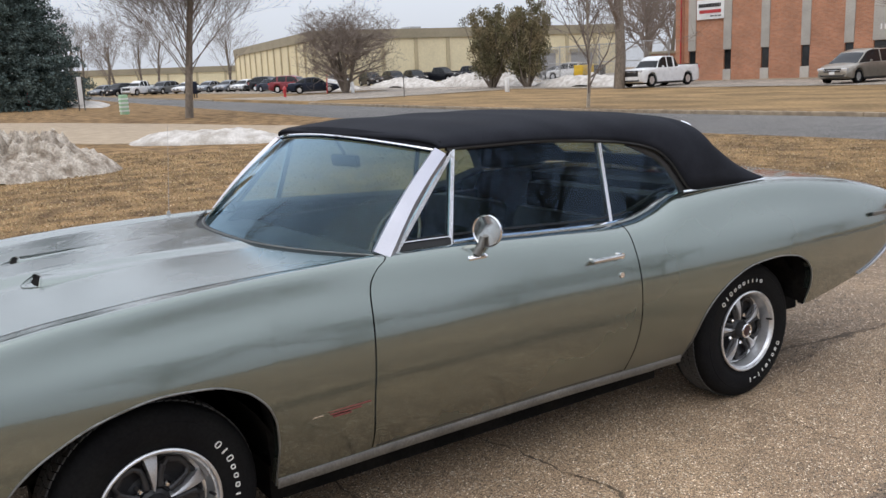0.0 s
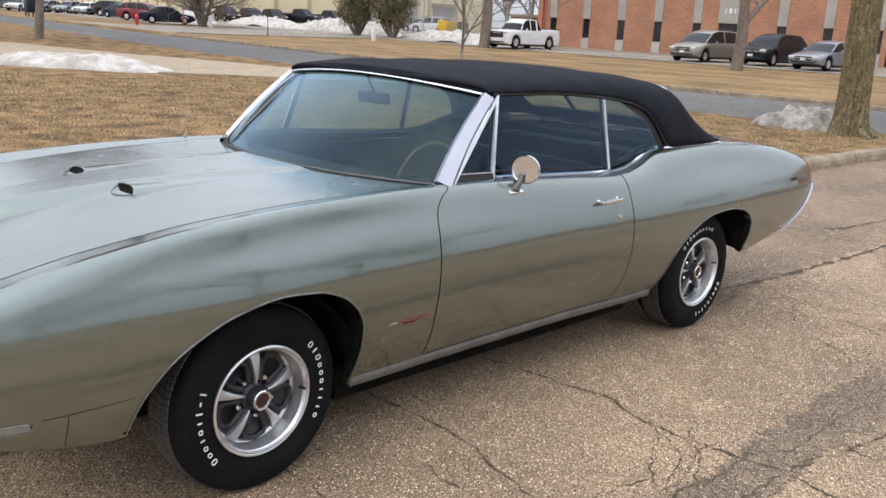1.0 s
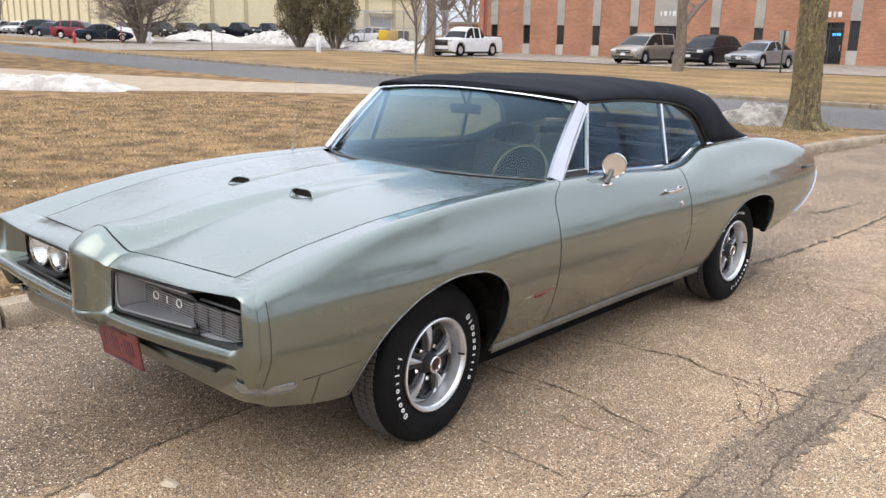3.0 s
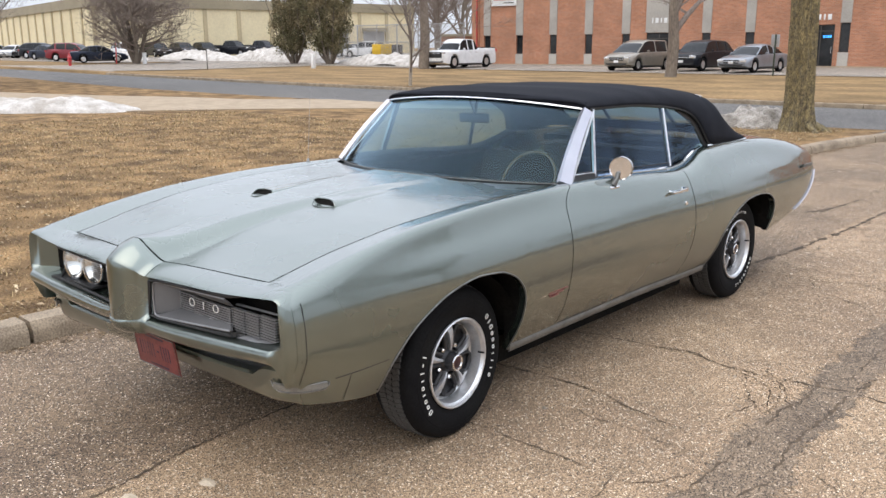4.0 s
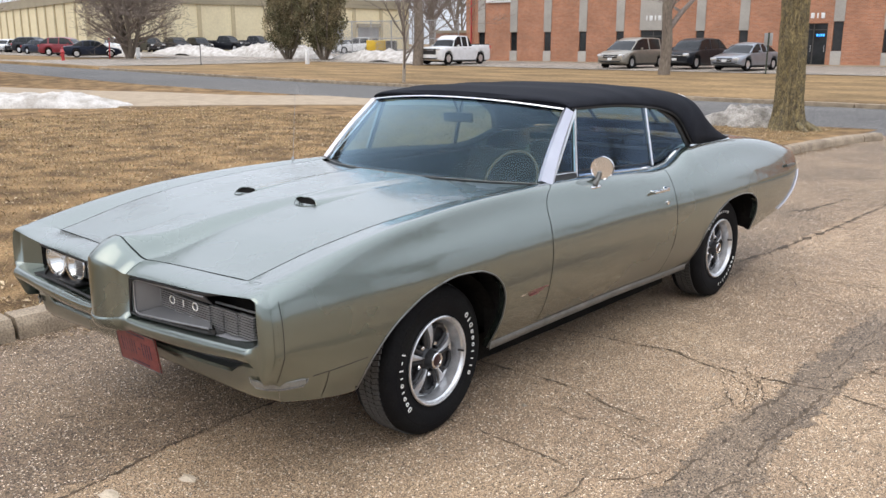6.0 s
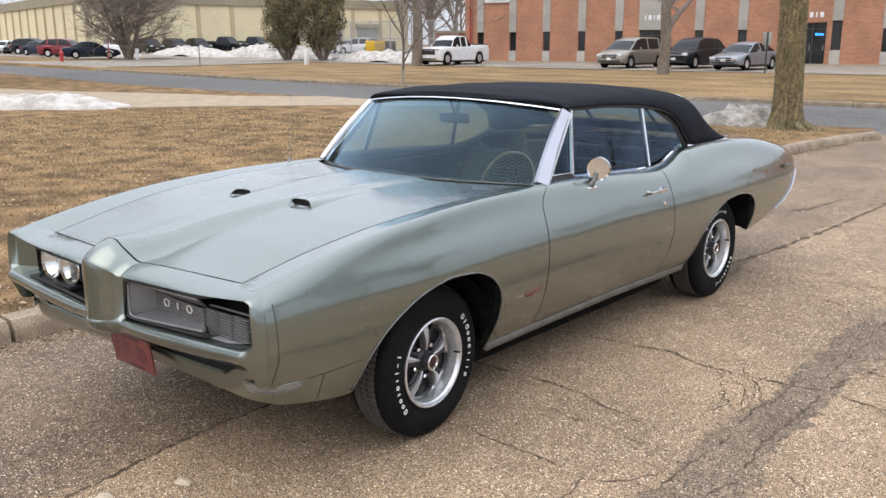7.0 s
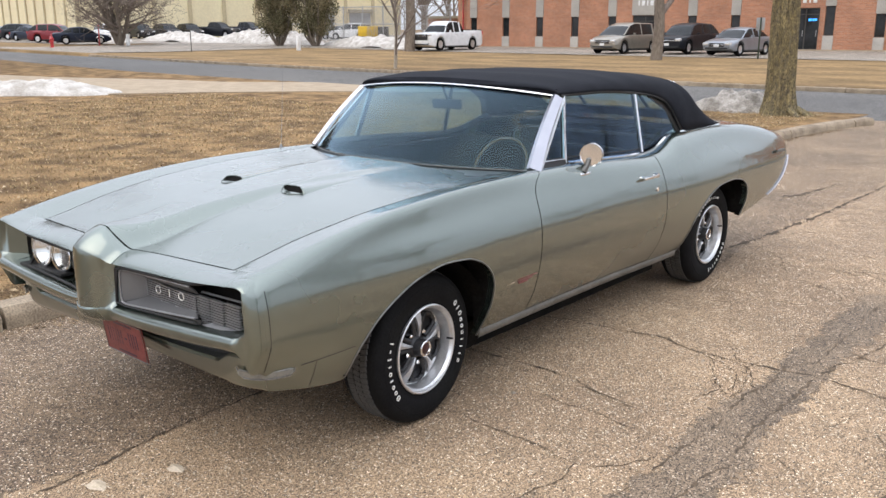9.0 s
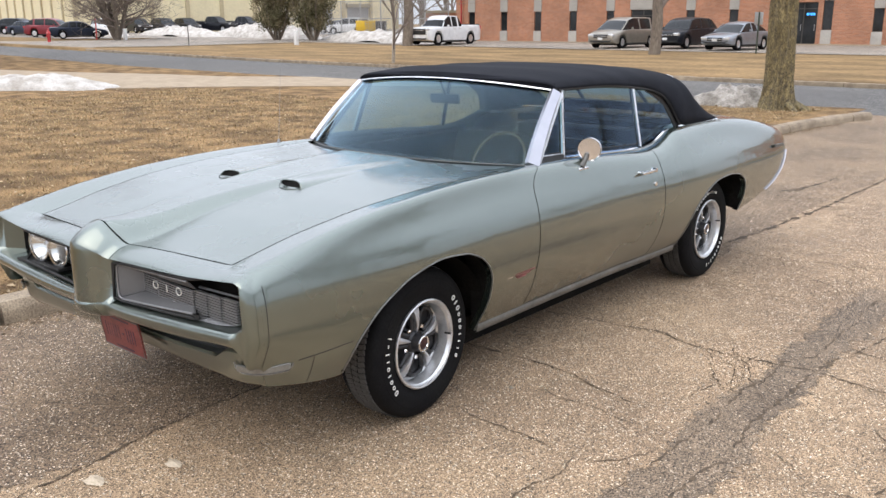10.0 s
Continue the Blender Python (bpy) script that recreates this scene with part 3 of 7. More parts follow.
# cracks in the asphalt: narrow ragged trenches of dark filth
def crack(pts, width, seed, mat=CRACK, label="ragged dark crack in the asphalt"):
    rng = random.Random(seed)
    line = []
    for (x0, y0), (x1, y1) in zip(pts, pts[1:]):
        n = max(2, int(math.hypot(x1 - x0, y1 - y0) / 0.02))
        for k in range(n):
            line.append(Vector((x0 + (x1 - x0) * k / n, y0 + (y1 - y0) * k / n, 0)))
    line.append(Vector((*pts[-1], 0)))
    verts, n = [], len(line)
    for i, p in enumerate(line):
        d = (line[min(i + 1, n - 1)] - line[max(i - 1, 0)]).normalized()
        o = Vector((-d.y, d.x, 0))
        c = p + o * (0.022 * noise.noise((p.x * 5, p.y * 5, seed)) + 0.016 * noise.noise((p.x * 19, p.y * 19, seed)) + rng.uniform(-0.005, 0.005))
        w = 0.72 * width * rng.uniform(0.1, 1.5) * max(0.12, 0.75 + 1.5 * noise.noise((p.x * 7, p.y * 7, seed + 9))) * min(1, 0.2 + 6 * i / n, 0.2 + 6 * (n - 1 - i) / n)
        verts += [c - o * w + Vector((0, 0, 0.0035)), c + Vector((0, 0, 0.0045)), c + o * w + Vector((0, 0, 0.0035))]
    return solid("asphalt_crack", mesh_of("asphalt_crack", verts, grid_faces(n, 3, 0, True), mat, True, 60), label, "crack", "structure")


crack([(0.2, 1.5), (0.68, 1.57), (0.92, 1.62), (1.19, 1.65), (1.41, 1.58), (1.71, 1.59), (1.96, 1.64), (2.4, 1.6)], 0.011, 1)
crack([(1.41, 1.58), (1.59, 1.50), (1.68, 1.42), (1.76, 1.21)], 0.005, 2)
crack([(0.3, 0.8), (0.66, 0.82), (0.95, 0.85), (1.09, 0.82), (1.21, 0.79), (1.43, 0.74), (1.58, 0.71)], 0.009, 3)
crack([(0.4, 0.1), (0.82, 0.14), (1.05, 0.15), (1.36, 0.14), (1.49, 0.12), (1.61, 0.12)], 0.009, 4)
crack([(1.56, 0.11), (1.60, -0.03), (1.55, -0.15), (1.56, -0.4), (1.7, -0.8)], 0.008, 5)
crack([(1.61, 0.12), (1.71, 0.21), (1.78, 0.37)], 0.005, 6)
crack([(1.85, -0.6), (1.81, -0.05), (1.83, 0.32), (1.85, 0.85), (1.82, 1.18), (1.85, 1.38), (1.84, 1.66), (1.94, 1.84), (1.94, 2.28), (1.92, 2.99), (2.0, 4.2)], 0.009, 7)
crack([(2.1, -0.5), (2.0, 0.13), (1.99, 0.34), (2.05, 0.51), (1.98, 0.85), (2.0, 1.13), (2.0, 1.42), (2.01, 1.7), (2.15, 2.4), (2.1, 3.4)], 0.013, 8)
crack([(0.94, 2.71), (1.15, 2.77), (1.35, 2.73), (1.54, 2.75)], 0.006, 9)
crack([(0.2, -1.7), (0.16, -1.27), (0.12, -1.03), (0.08, -0.82), (0.07, -0.65), (0.05, -0.42), (0.08, 0.3)], 0.014, 10)
crack([(-0.5, -1.5), (-0.25, -1.2), (-0.08, -1.05), (0.03, -0.9)], 0.006, 11)
crack([(2.4, 1.6), (2.7, 1.9), (3.1, 1.8)], 0.007, 12)
crack([(0.52, 3.3), (0.60, 3.9), (0.67, 4.5), (0.71, 5.13), (0.75, 6.0), (0.77, 7.2), (0.76, 8.8), (0.78, 10.4)], 0.034, 13, CRACK, "wide dark joint between two pours of asphalt")
crack([(0.1, 6.2), (0.22, 6.42), (0.3, 6.9), (0.34, 7.5)], 0.05, 16, CRACK, "wide dark worn hole in the asphalt")
crack([(1.52, 5.25), (1.56, 5.05), (1.72, 4.85), (2.0, 4.64), (2.3, 4.5)], 0.022, 17)
crack([(1.95, 3.78), (2.05, 3.68), (2.2, 3.66)], 0.03, 18)
crack([(-1.2, 6.2), (0.4, 6.0), (1.6, 6.3), (3.4, 6.1)], 0.01, 14)
crack([(1.2, 4.3), (2.0, 4.2), (3.2, 4.5)], 0.008, 15)


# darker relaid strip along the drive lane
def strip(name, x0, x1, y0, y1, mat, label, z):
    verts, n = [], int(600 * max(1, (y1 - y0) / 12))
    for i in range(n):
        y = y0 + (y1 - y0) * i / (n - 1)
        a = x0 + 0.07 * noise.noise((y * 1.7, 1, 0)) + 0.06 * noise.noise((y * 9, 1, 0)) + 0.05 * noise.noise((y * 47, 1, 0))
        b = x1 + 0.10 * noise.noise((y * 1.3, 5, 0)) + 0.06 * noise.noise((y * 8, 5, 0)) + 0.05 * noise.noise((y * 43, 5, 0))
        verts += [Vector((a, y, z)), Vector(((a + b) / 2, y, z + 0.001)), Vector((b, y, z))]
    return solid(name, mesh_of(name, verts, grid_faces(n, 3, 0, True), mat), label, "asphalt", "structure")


strip("older_asphalt", -1.79, 0.08, -30.0, 3.2, BROWN_LOT, "darker brown asphalt beside the kerb", 0.0022)
strip("coarse_asphalt", -1.72, 0.68, 3.2, 14.0, BROWN_LOT, "coarse worn brown asphalt beyond the parked car", 0.0022)
strip("asphalt_patch", 1.79, 2.06, -0.9, 3.3, TAR, "dark worn strip of patched asphalt", 0.0025)


def pebbles():
    rng = random.Random(9)
    verts, faces = [], []
    for _ in range(2600):
        x, y = rng.uniform(-1.7, 4.5), rng.uniform(-2.2, 6.5)
        s = rng.uniform(0.003, 0.008) * (2.2 if rng.random() < 0.012 else 1)
        b, a = len(verts), rng.uniform(0, 6)
        ring = [Vector((x + s * rng.uniform(.7, 1.2) * math.cos(a + k * 1.57), y + s * rng.uniform(.7, 1.2) * math.sin(a + k * 1.57), 0.001)) for k in range(4)]
        verts += ring + [Vector((x, y, s * 0.8))]
        faces += [(b, b + 1, b + 4), (b + 1, b + 2, b + 4), (b + 2, b + 3, b + 4), (b + 3, b, b + 4)]
    solid("loose_grit", mesh_of("loose_grit", verts, faces, material("grit", ((0.42, 0.36, 0.28), (0.25, 0.2, 0.15)), 0.9, island=0.5), False), "loose grit and small stones on the asphalt", "gravel", "stuff")
    for cx, cy, s in ((0.284, -1.232, 1.0), (0.397, -0.963, 0.85)):
        v = [Vector((cx + s * 0.05 * math.cos(t) * (1 + 0.3 * math.sin(3 * t + s)), cy + s * 0.034 * math.sin(t), 0.004)) for t in [2 * math.pi * k / 9 for k in range(9)]]
        v.append(Vector((cx, cy, 0.014)))
        solid("flat_stone", mesh_of("flat_stone", v, [(k, (k + 1) % 9, 9) for k in range(9)], CHIP, False), "pale flat stone chip lying on asphalt", "stone", "", None, "stone chips")
    verts, faces = [], []
    for _ in range(1500):
        y = rng.uniform(-4, 13)
        x = kerb_x(y) + 0.02 + abs(rng.gauss(0, 0.09))
        b, a, s = len(verts), rng.uniform(0, 6.28), rng.uniform(0.008, 0.022)
        u, w = Vector((math.cos(a), math.sin(a), 0)) * s, Vector((-math.sin(a), math.cos(a), 0)) * s * 0.55
        c = Vector((x, y, 0.006))
        verts += [c - u, c - w + Vector((0, 0, 0.006)), c + u, c + w + Vector((0, 0, 0.006))]
        faces.append((b, b + 1, b + 2, b + 3))
    solid("kerb_litter", mesh_of("kerb_litter", verts, faces, LITTER, False), "dark leaf scraps and dirt along the kerb", "leaves", "stuff")


pebbles()


def crack_web(x0, x1, y0, y1, count, seed):
    """Fine branching cracks between the long ones."""
    rng = random.Random(seed)
    for k in range(count):
        x, y, a = rng.uniform(x0, x1), rng.uniform(y0, y1), rng.choice((0.2, 1.4, 1.6, 3.0)) + rng.uniform(-0.5, 0.5)
        pts = [(x, y)]
        for _ in range(rng.randint(2, 6)):
            a += rng.uniform(-0.6, 0.6)
            x, y = x + 0.14 * math.cos(a), y + 0.14 * math.sin(a)
            pts.append((x, y))
        crack(pts, rng.uniform(0.0025, 0.006), seed + k, CRACK, "fine hair crack in the asphalt")


crack_web(1.65, 2.5, -0.6, 3.2, 26, 100)
crack_web(-1.2, 1.2, -1.8, -0.9, 7, 200)
crack_web(0.9, 3.4, 3.4, 7.5, 16, 300)
crack_web(2.0, 3.6, 0.2, 3.2, 18, 400)
crack_web(-0.8, 0.6, 4.4, 9.0, 14, 500)


# ---- snow ----
def snow(name, cx, cy, lx, ly, h, turn, seed, mat, label, rough=0.35, n=64, m=40):
    verts = []
    for j in range(m):
        for i in range(n):
            u, v = -1 + 2 * i / (n - 1), -1 + 2 * j / (m - 1)
            r = math.hypot(u, v)
            edge = 1 + 0.25 * noise.noise((math.atan2(v, u) * 1.2, seed, 0))
            x, y = cx + u * lx * math.cos(turn) - v * ly * math.sin(turn), cy + u * lx * math.sin(turn) + v * ly * math.cos(turn)
            f = max(0.0, 1 - (r / edge) ** 2)
            z = land(x, y) - 0.05 + h * f ** 0.8 * max(0.2, 1 + rough * noise.noise((x * 1.1, y * 1.1, seed)) + rough * 0.5 * noise.noise((x * 4, y * 4, seed)) + rough * 0.3 * noise.noise((x * 11, y * 11, seed)) + max(0, rough - 0.5) * 0.9 * noise.noise((x * 7, y * 7, seed + 3)) - max(0, rough - 0.5) * 0.8 * abs(noise.noise((x * 19, y * 19, seed)))) + 0.075 * min(1.0, 6 * f) - 0.02
            verts.append(Vector((x, y, z)))
    return solid(name, mesh_of(name, verts, grid_faces(m, n), mat, True, 80), label, "snow")


snow("snow_mound", -19.4, 6.9, 2.6, 0.95, 0.34, radians(38), 1, SNOW, "low melting pile of old snow on the lawn edge")
snow("snow_mound", -14.7, 0.8, 2.8, 1.9, 0.78, radians(78), 2, CRUST, "melting dirty-edged snow heap on the lawn", 0.75, 150, 90)
for cx, cy, lx, ly, h, s in ((-74, 46.5, 8, 2.0, 0.9, 3), (-62, 47.5, 9, 2.0, 1.2, 4), (-44.5, 44.5, 7.5, 1.6, 0.8, 5), (-84, 43, 7, 2, 0.8, 6), (-60, 12, 7, 1.5, 0.25, 7)):
    snow("snow_bank", cx, cy, lx, ly, h, radians(-6), s, SNOW, "ploughed snow bank at the car park's edge")
snow("dirty_snow_mound", -3.75, 14.35, 1.05, 0.75, 0.36, radians(8), 8, DIRTY_SNOW, "grey gritty heap of melting snow beside the tree", 0.6, 110, 80)


# ---- trees ----
def bare_tree(name, base, height, trunk_r, label, seed, levels=4, spread=0.6, first=0.3, twig=0.012, bark=BARK_FAR, kids=(5, 5, 4, 4), lean=(0, 0), multi=1, sides=7, shrink=0.62):
    rng = random.Random(seed)
    t = thing(name, label, "tree", Matrix.Translation(base))
    tv, tf, bv, bf = [], [], [], []

    def grow(p, d, length, r, level):
        steps = 4 if level < 2 else 3
        pts, rad = [p], [r]
        for k in range(steps):
            d = (d + Vector((rng.uniform(-1, 1), rng.uniform(-1, 1), rng.uniform(-0.5, 0.8))) * (0.10 if level == 0 else 0.20)).normalized()
            pts.append(pts[-1] + d * length / steps)
            rad.append(max(twig * 0.5, r * (1 - (0.45 if level == 0 else 0.75) * (k + 1) / steps)))
        add_tube(tv if level == 0 else bv, tf if level == 0 else bf, pts, rad, sides if level == 0 else 5 if level == 1 else 3)
        if level >= levels:
            return
        n = kids[min(level, len(kids) - 1)]
        for k in range(n):
            s = first + (1 - first) * (k + rng.random() * 0.6) / n if level == 0 else 0.25 + 0.75 * (k + rng.random()) / n
            s = min(0.98, s)
            i = min(int(s * steps), steps - 1)
            q = pts[i].lerp(pts[i + 1], s * steps - i)
            rr = rad[i] * shrink
            az = rng.uniform(0, 6.283)
            side = Vector((math.cos(az), math.sin(az), 0))
            side = (side - d * side.dot(d)).normalized()
            nd = (d * (1 - spread * rng.uniform(0.7, 1.2)) + side * spread * rng.uniform(0.8, 1.3) + Vector((0, 0, 0.25))).normalized()
            grow(q, nd, length * rng.uniform(0.5, 0.75) * (1.15 - 0.35 * s), max(twig, rr), level + 1)
        if level > 0:
            return

    for k in range(multi):
        az = 6.283 * k / multi + rng.random()
        d0 = Vector((lean[0] + (0.35 * math.cos(az) if multi > 1 else 0), lean[1] + (0.35 * math.sin(az) if multi > 1 else 0), 1)).normalized()
        grow(Vector((0.08 * math.cos(az) if multi > 1 else 0, 0, -0.15)), d0, height * (0.62 if multi == 1 else 0.5), trunk_r, 0)
    part("trunk", mesh_of("trunk", tv, tf, bark, True, 60), t)
    part("crown", mesh_of("crown", bv, bf, TWIG, True, 80), t)
    return t


def at_land(x, y, dz=0.0):
    return (x, y, land(x, y) + dz)


def big_trunk():
    """The near tree: flared ridged trunk whose crown is above the view."""
    base = Vector(at_land(-2.72, 13.9))
    t = thing("street_tree", "large tree with deeply ridged lichen-stained bark", "tree", Matrix.Translation(base))
    verts, n, rows = [], 220, 130
    for j in range(rows):
        z = -0.1 + 5.2 * j / (rows - 1)
        r = 0.245 - 0.004 * z + 0.12 * math.exp(-max(0, z) * 3.4)
        for k in range(n):
            a = 2 * math.pi * k / n
            flare = 1 + 0.22 * math.exp(-max(0, z) * 4) * math.cos(4 * a + 1)
            ridge = 0.026 * (min(1.0, abs(noise.noise((math.cos(a) * 9, math.sin(a) * 9, z * 1.6))) * 3.4) - 0.6) + 0.010 * noise.noise((math.cos(a) * 17, math.sin(a) * 17, z * 4))
            verts.append(Vector(((r * flare + ridge) * math.cos(a) - 0.025 * z, (r * flare + ridge) * math.sin(a), z)))
    faces = []
    for j in range(rows - 1):
        faces += [(j * n + k, j * n + (k + 1) % n, (j + 1) * n + (k + 1) % n, (j + 1) * n + k) for k in range(n)]
    part("trunk", mesh_of("trunk", verts, faces, BARK, True, 70), t)
    rng = random.Random(5)
    v, f = [], []

    def limb(p, d, length, r, level):
        pts, rad = [p], [r]
        for k in range(4):
            d = (d + Vector((rng.uniform(-1, 1), rng.uniform(-1, 1), rng.uniform(-.6, .6))) * 0.25).normalized()
            pts.append(pts[-1] + d * length / 4)
            rad.append(max(0.008, r * (1 - 0.2 * (k + 1))))
        add_tube(v, f, pts, rad, 7 if level == 0 else 4)
        if level < 4:
            for k in range(4):
                q = pts[1 + k % 4]
                limb(q, (d + Vector((rng.uniform(-1, 1), rng.uniform(-1, 1), rng.uniform(-.5, .7)))).normalized(), length * 0.6, max(0.01, r * 0.5), level + 1)

    for k in range(6):
        a = 6.283 * k / 6
        limb(Vector((0.06 + 0.12 * math.cos(a), 0.12 * math.sin(a), 4.2 + 0.13 * k)), Vector((math.cos(a), math.sin(a), 0.9)).normalized(), 3.4, 0.16, 1)
    part("crown", mesh_of("crown", v, f, TWIG, True, 70), t)
    lv, lf = [], []
    for k in range(5):
        a = -0.6 + 0.55 * k
        add_tube(lv, lf, [(0.30 * math.cos(a), 0.30 * math.sin(a), 0.12), (0.5 * math.cos(a), 0.5 * math.sin(a), 0.02), (0.75 * math.cos(a), 0.75 * math.sin(a), -0.06)], [0.07, 0.055, 0.03], 8)
    part("surface_root", mesh_of("surface_root", lv, lf, BARK, True, 70), t)


big_trunk()

bare_tree("bare_tree", at_land(-34.8, 11.3), 10.5, 0.19, "bare rounded shade tree with dense ascending twigs", 11, 4, 0.47, 0.27, 0.007, BARK_FAR, (44, 13, 7, 4), shrink=0.17)
bare_tree("bare_tree", at_land(-17.1, 36.6), 11, 0.30, "bare tree with crooked limbs before the brick building", 12, 4, 0.6, 0.3, 0.014, BARK_FAR, (7, 5, 4, 3))
bare_tree("bare_tree", at_land(-36.6, 39.7), 14, 0.38, "bare spreading tree beside the white pickup", 13, 4, 0.65, 0.42, 0.016, BARK_FAR, (8, 5, 4, 4))
bare_tree("sapling", at_land(-21.65, 22.95), 8.5, 0.075, "thin bare young tree at the far kerb", 14, 4, 0.55, 0.12, 0.010, PALE_BARK, (18, 6, 4, 3), shrink=0.5)
bare_tree("spreading_shrub", at_land(-65.5, 35.0), 10.8, 0.2, "wide bare twiggy shrub-like tree", 15, 4, 0.8, 0.2, 0.016, BARK_FAR, (9, 6, 4, 3), multi=6, shrink=0.5)
for k, (x, y, h) in enumerate(((-122, 34.5, 12), (-123, 28, 11), (-132, 31, 12), (-133, 26.5, 11), (-110.5, 41, 11), (-129, 24, 12), (-136, 36, 12))):
    bare_tree("bare_tree", at_land(x, y), h, 0.2, "bare tree along the car park's edge", 20 + k, 4, 0.5, 0.2, 0.012, BARK_FAR, (10, 6, 4, 3), shrink=0.36)
for k, (x, y, h) in enumerate(((-75, 88, 16), (-66, 96, 18), (-90, 100, 17), (-58, 92, 15), (-100, 150, 22), (-82, 140, 20), (-135, 160, 24), (-150, 165, 24), (-70, 78, 13), (-80, 120, 18), (-62, 104, 14), (-57, 112, 15), (-53, 100, 13), (-68, 112, 15), (-76, 104, 14), (-49, 108, 13))):
    bare_tree("distant_tree", at_land(x, y), h, 0.3, "distant bare tree behind the buildings", 40 + k, 3, 0.55, 0.22, 0.035, BARK_FAR, (11, 8, 6))


def foliage_clump(verts, faces, c, r, n, rng, size, up=0.4):
    for _ in range(n):
        while True:
            o = Vector((rng.uniform(-1, 1), rng.uniform(-1, 1), rng.uniform(-1, 1)))
            if 0.25 < o.length < 1:
                break
        p = c + Vector((o.x * r[0], o.y * r[1], o.z * r[2]))
        d = (o + Vector((rng.uniform(-.6, .6), rng.uniform(-.6, .6), up))).normalized()
        s = d.cross(Vector((rng.uniform(-1, 1), rng.uniform(-1, 1), rng.uniform(-1, 1)))).normalized()
        L, w = size * rng.uniform(0.6, 1.5), size * rng.uniform(0.22, 0.45)
        b = len(verts)
        verts += [p - s * w, p + s * w, p + d * L + s * w * 0.3, p + d * L * 0.6 - s * w * 0.9]
        faces.append((b, b + 1, b + 2, b + 3))


def cedar(x, y, h, w, seed):
    """Many stems that lean outwards from one foot, with ragged upright sprays and open gaps."""
    rng = random.Random(seed)
    t = thing("cedar_tree", "ragged olive-brown cedar with bare lower stems", "tree", Matrix.Translation(at_land(x, y)), "cedar clump")
    tv, tf, v, f = [], [], [], []
    for k in range(15):
        a, lean = 6.283 * k * 0.618, math.sqrt((k + 0.5) / 15)
        top = h * rng.uniform(0.88, 1.03) * (1 - 0.16 * lean ** 3)
        pts = []
        for q in range(7):
            u = q / 6
            r = 0.12 + w * lean * (0.5 * u + 0.5 * u ** 0.5)
            pts.append(Vector((r * math.cos(a) + rng.uniform(-0.08, 0.08), r * math.sin(a) + rng.uniform(-0.08, 0.08), -0.1 + top * u)))
        add_tube(tv, tf, pts, [0.085 * (1 - 0.8 * q / 6) for q in range(7)], 5)
        for _ in range(26):
            u = rng.uniform(0.2, 1.0)
            i = min(5, int(u * 6))
            c = pts[i].lerp(pts[i + 1], u * 6 - i)
            c += Vector((rng.uniform(-1, 1), rng.uniform(-1, 1), rng.uniform(-0.2, 0.5))) * 0.62 * math.sin(math.pi * min(1.0, 0.12 + 0.82 * u))
            if noise.noise((c.x * 0.9 + seed * 7, c.y * 0.9, c.z * 0.8)) < -0.26:
                continue
            foliage_clump(v, f, c, (0.32, 0.32, 0.50), 62, rng, 0.115, 1.3)
    part("trunk", mesh_of("trunk", tv, tf, BARK_FAR), t)
    part("crown", mesh_of("crown", v, f, CEDAR, False), t)


cedar(-53.9, 42.6, 6.7, 2.15, 1)
cedar(-50.4, 43.4, 6.6, 2.0, 2)


def spruce(x, y, h, w, seed, dense=26):
    rng = random.Random(seed)
    t = thing("spruce_tree", "tall dense blue-green spruce reaching the ground", "tree", Matrix.Translation(at_land(x, y)))
    tv, tf = [], []
    add_tube(tv, tf, [(0, 0, -0.2), (0, 0, h * 0.5), (0, 0, h)], [0.28, 0.18, 0.03], 8)
    part("trunk", mesh_of("trunk", tv, tf, BARK_FAR), t)
    v, f = [], []
    layers = int(h / 0.34)
    for j in range(layers):
        z = 0.25 + (h - 0.3) * j / layers
        reach = w * (1 - z / h) ** 0.85 * rng.uniform(0.88, 1.08) + 0.1
        arms = max(6, int(reach * 8))
        for k in range(arms):
            a = 6.283 * (k + rng.random() * 0.8) / arms
            L = reach * rng.uniform(0.75, 1.1)
            for q in (0.35, 0.55, 0.72, 0.86, 1.0):
                c = Vector((L * q * math.cos(a), L * q * math.sin(a), z - 0.22 * L * q + 0.10 * q * q * L))
                foliage_clump(v, f, c, (0.26, 0.26, 0.15), dense, rng, 0.14, -0.1)
    part("crown", mesh_of("crown", v, f, SPRUCE, False), t)


spruce(-58.5, 7.0, 15, 5.3, 3)
spruce(-65, 2.0, 16, 4.6, 4, 10)


# ---- brick building ----
WALL0, WALL_A, PITCH = Vector((-40.5, 51.2)), radians(8), 2.88
wall_dir, wall_in = Vector((math.cos(WALL_A), math.sin(WALL_A), 0)), Vector((-math.sin(WALL_A), math.cos(WALL_A), 0))
B = Matrix.Translation((WALL0.x, WALL0.y, 0.33)) @ Matrix.Rotation(WALL_A, 4, "Z")   # local x along the wall, -y outwards


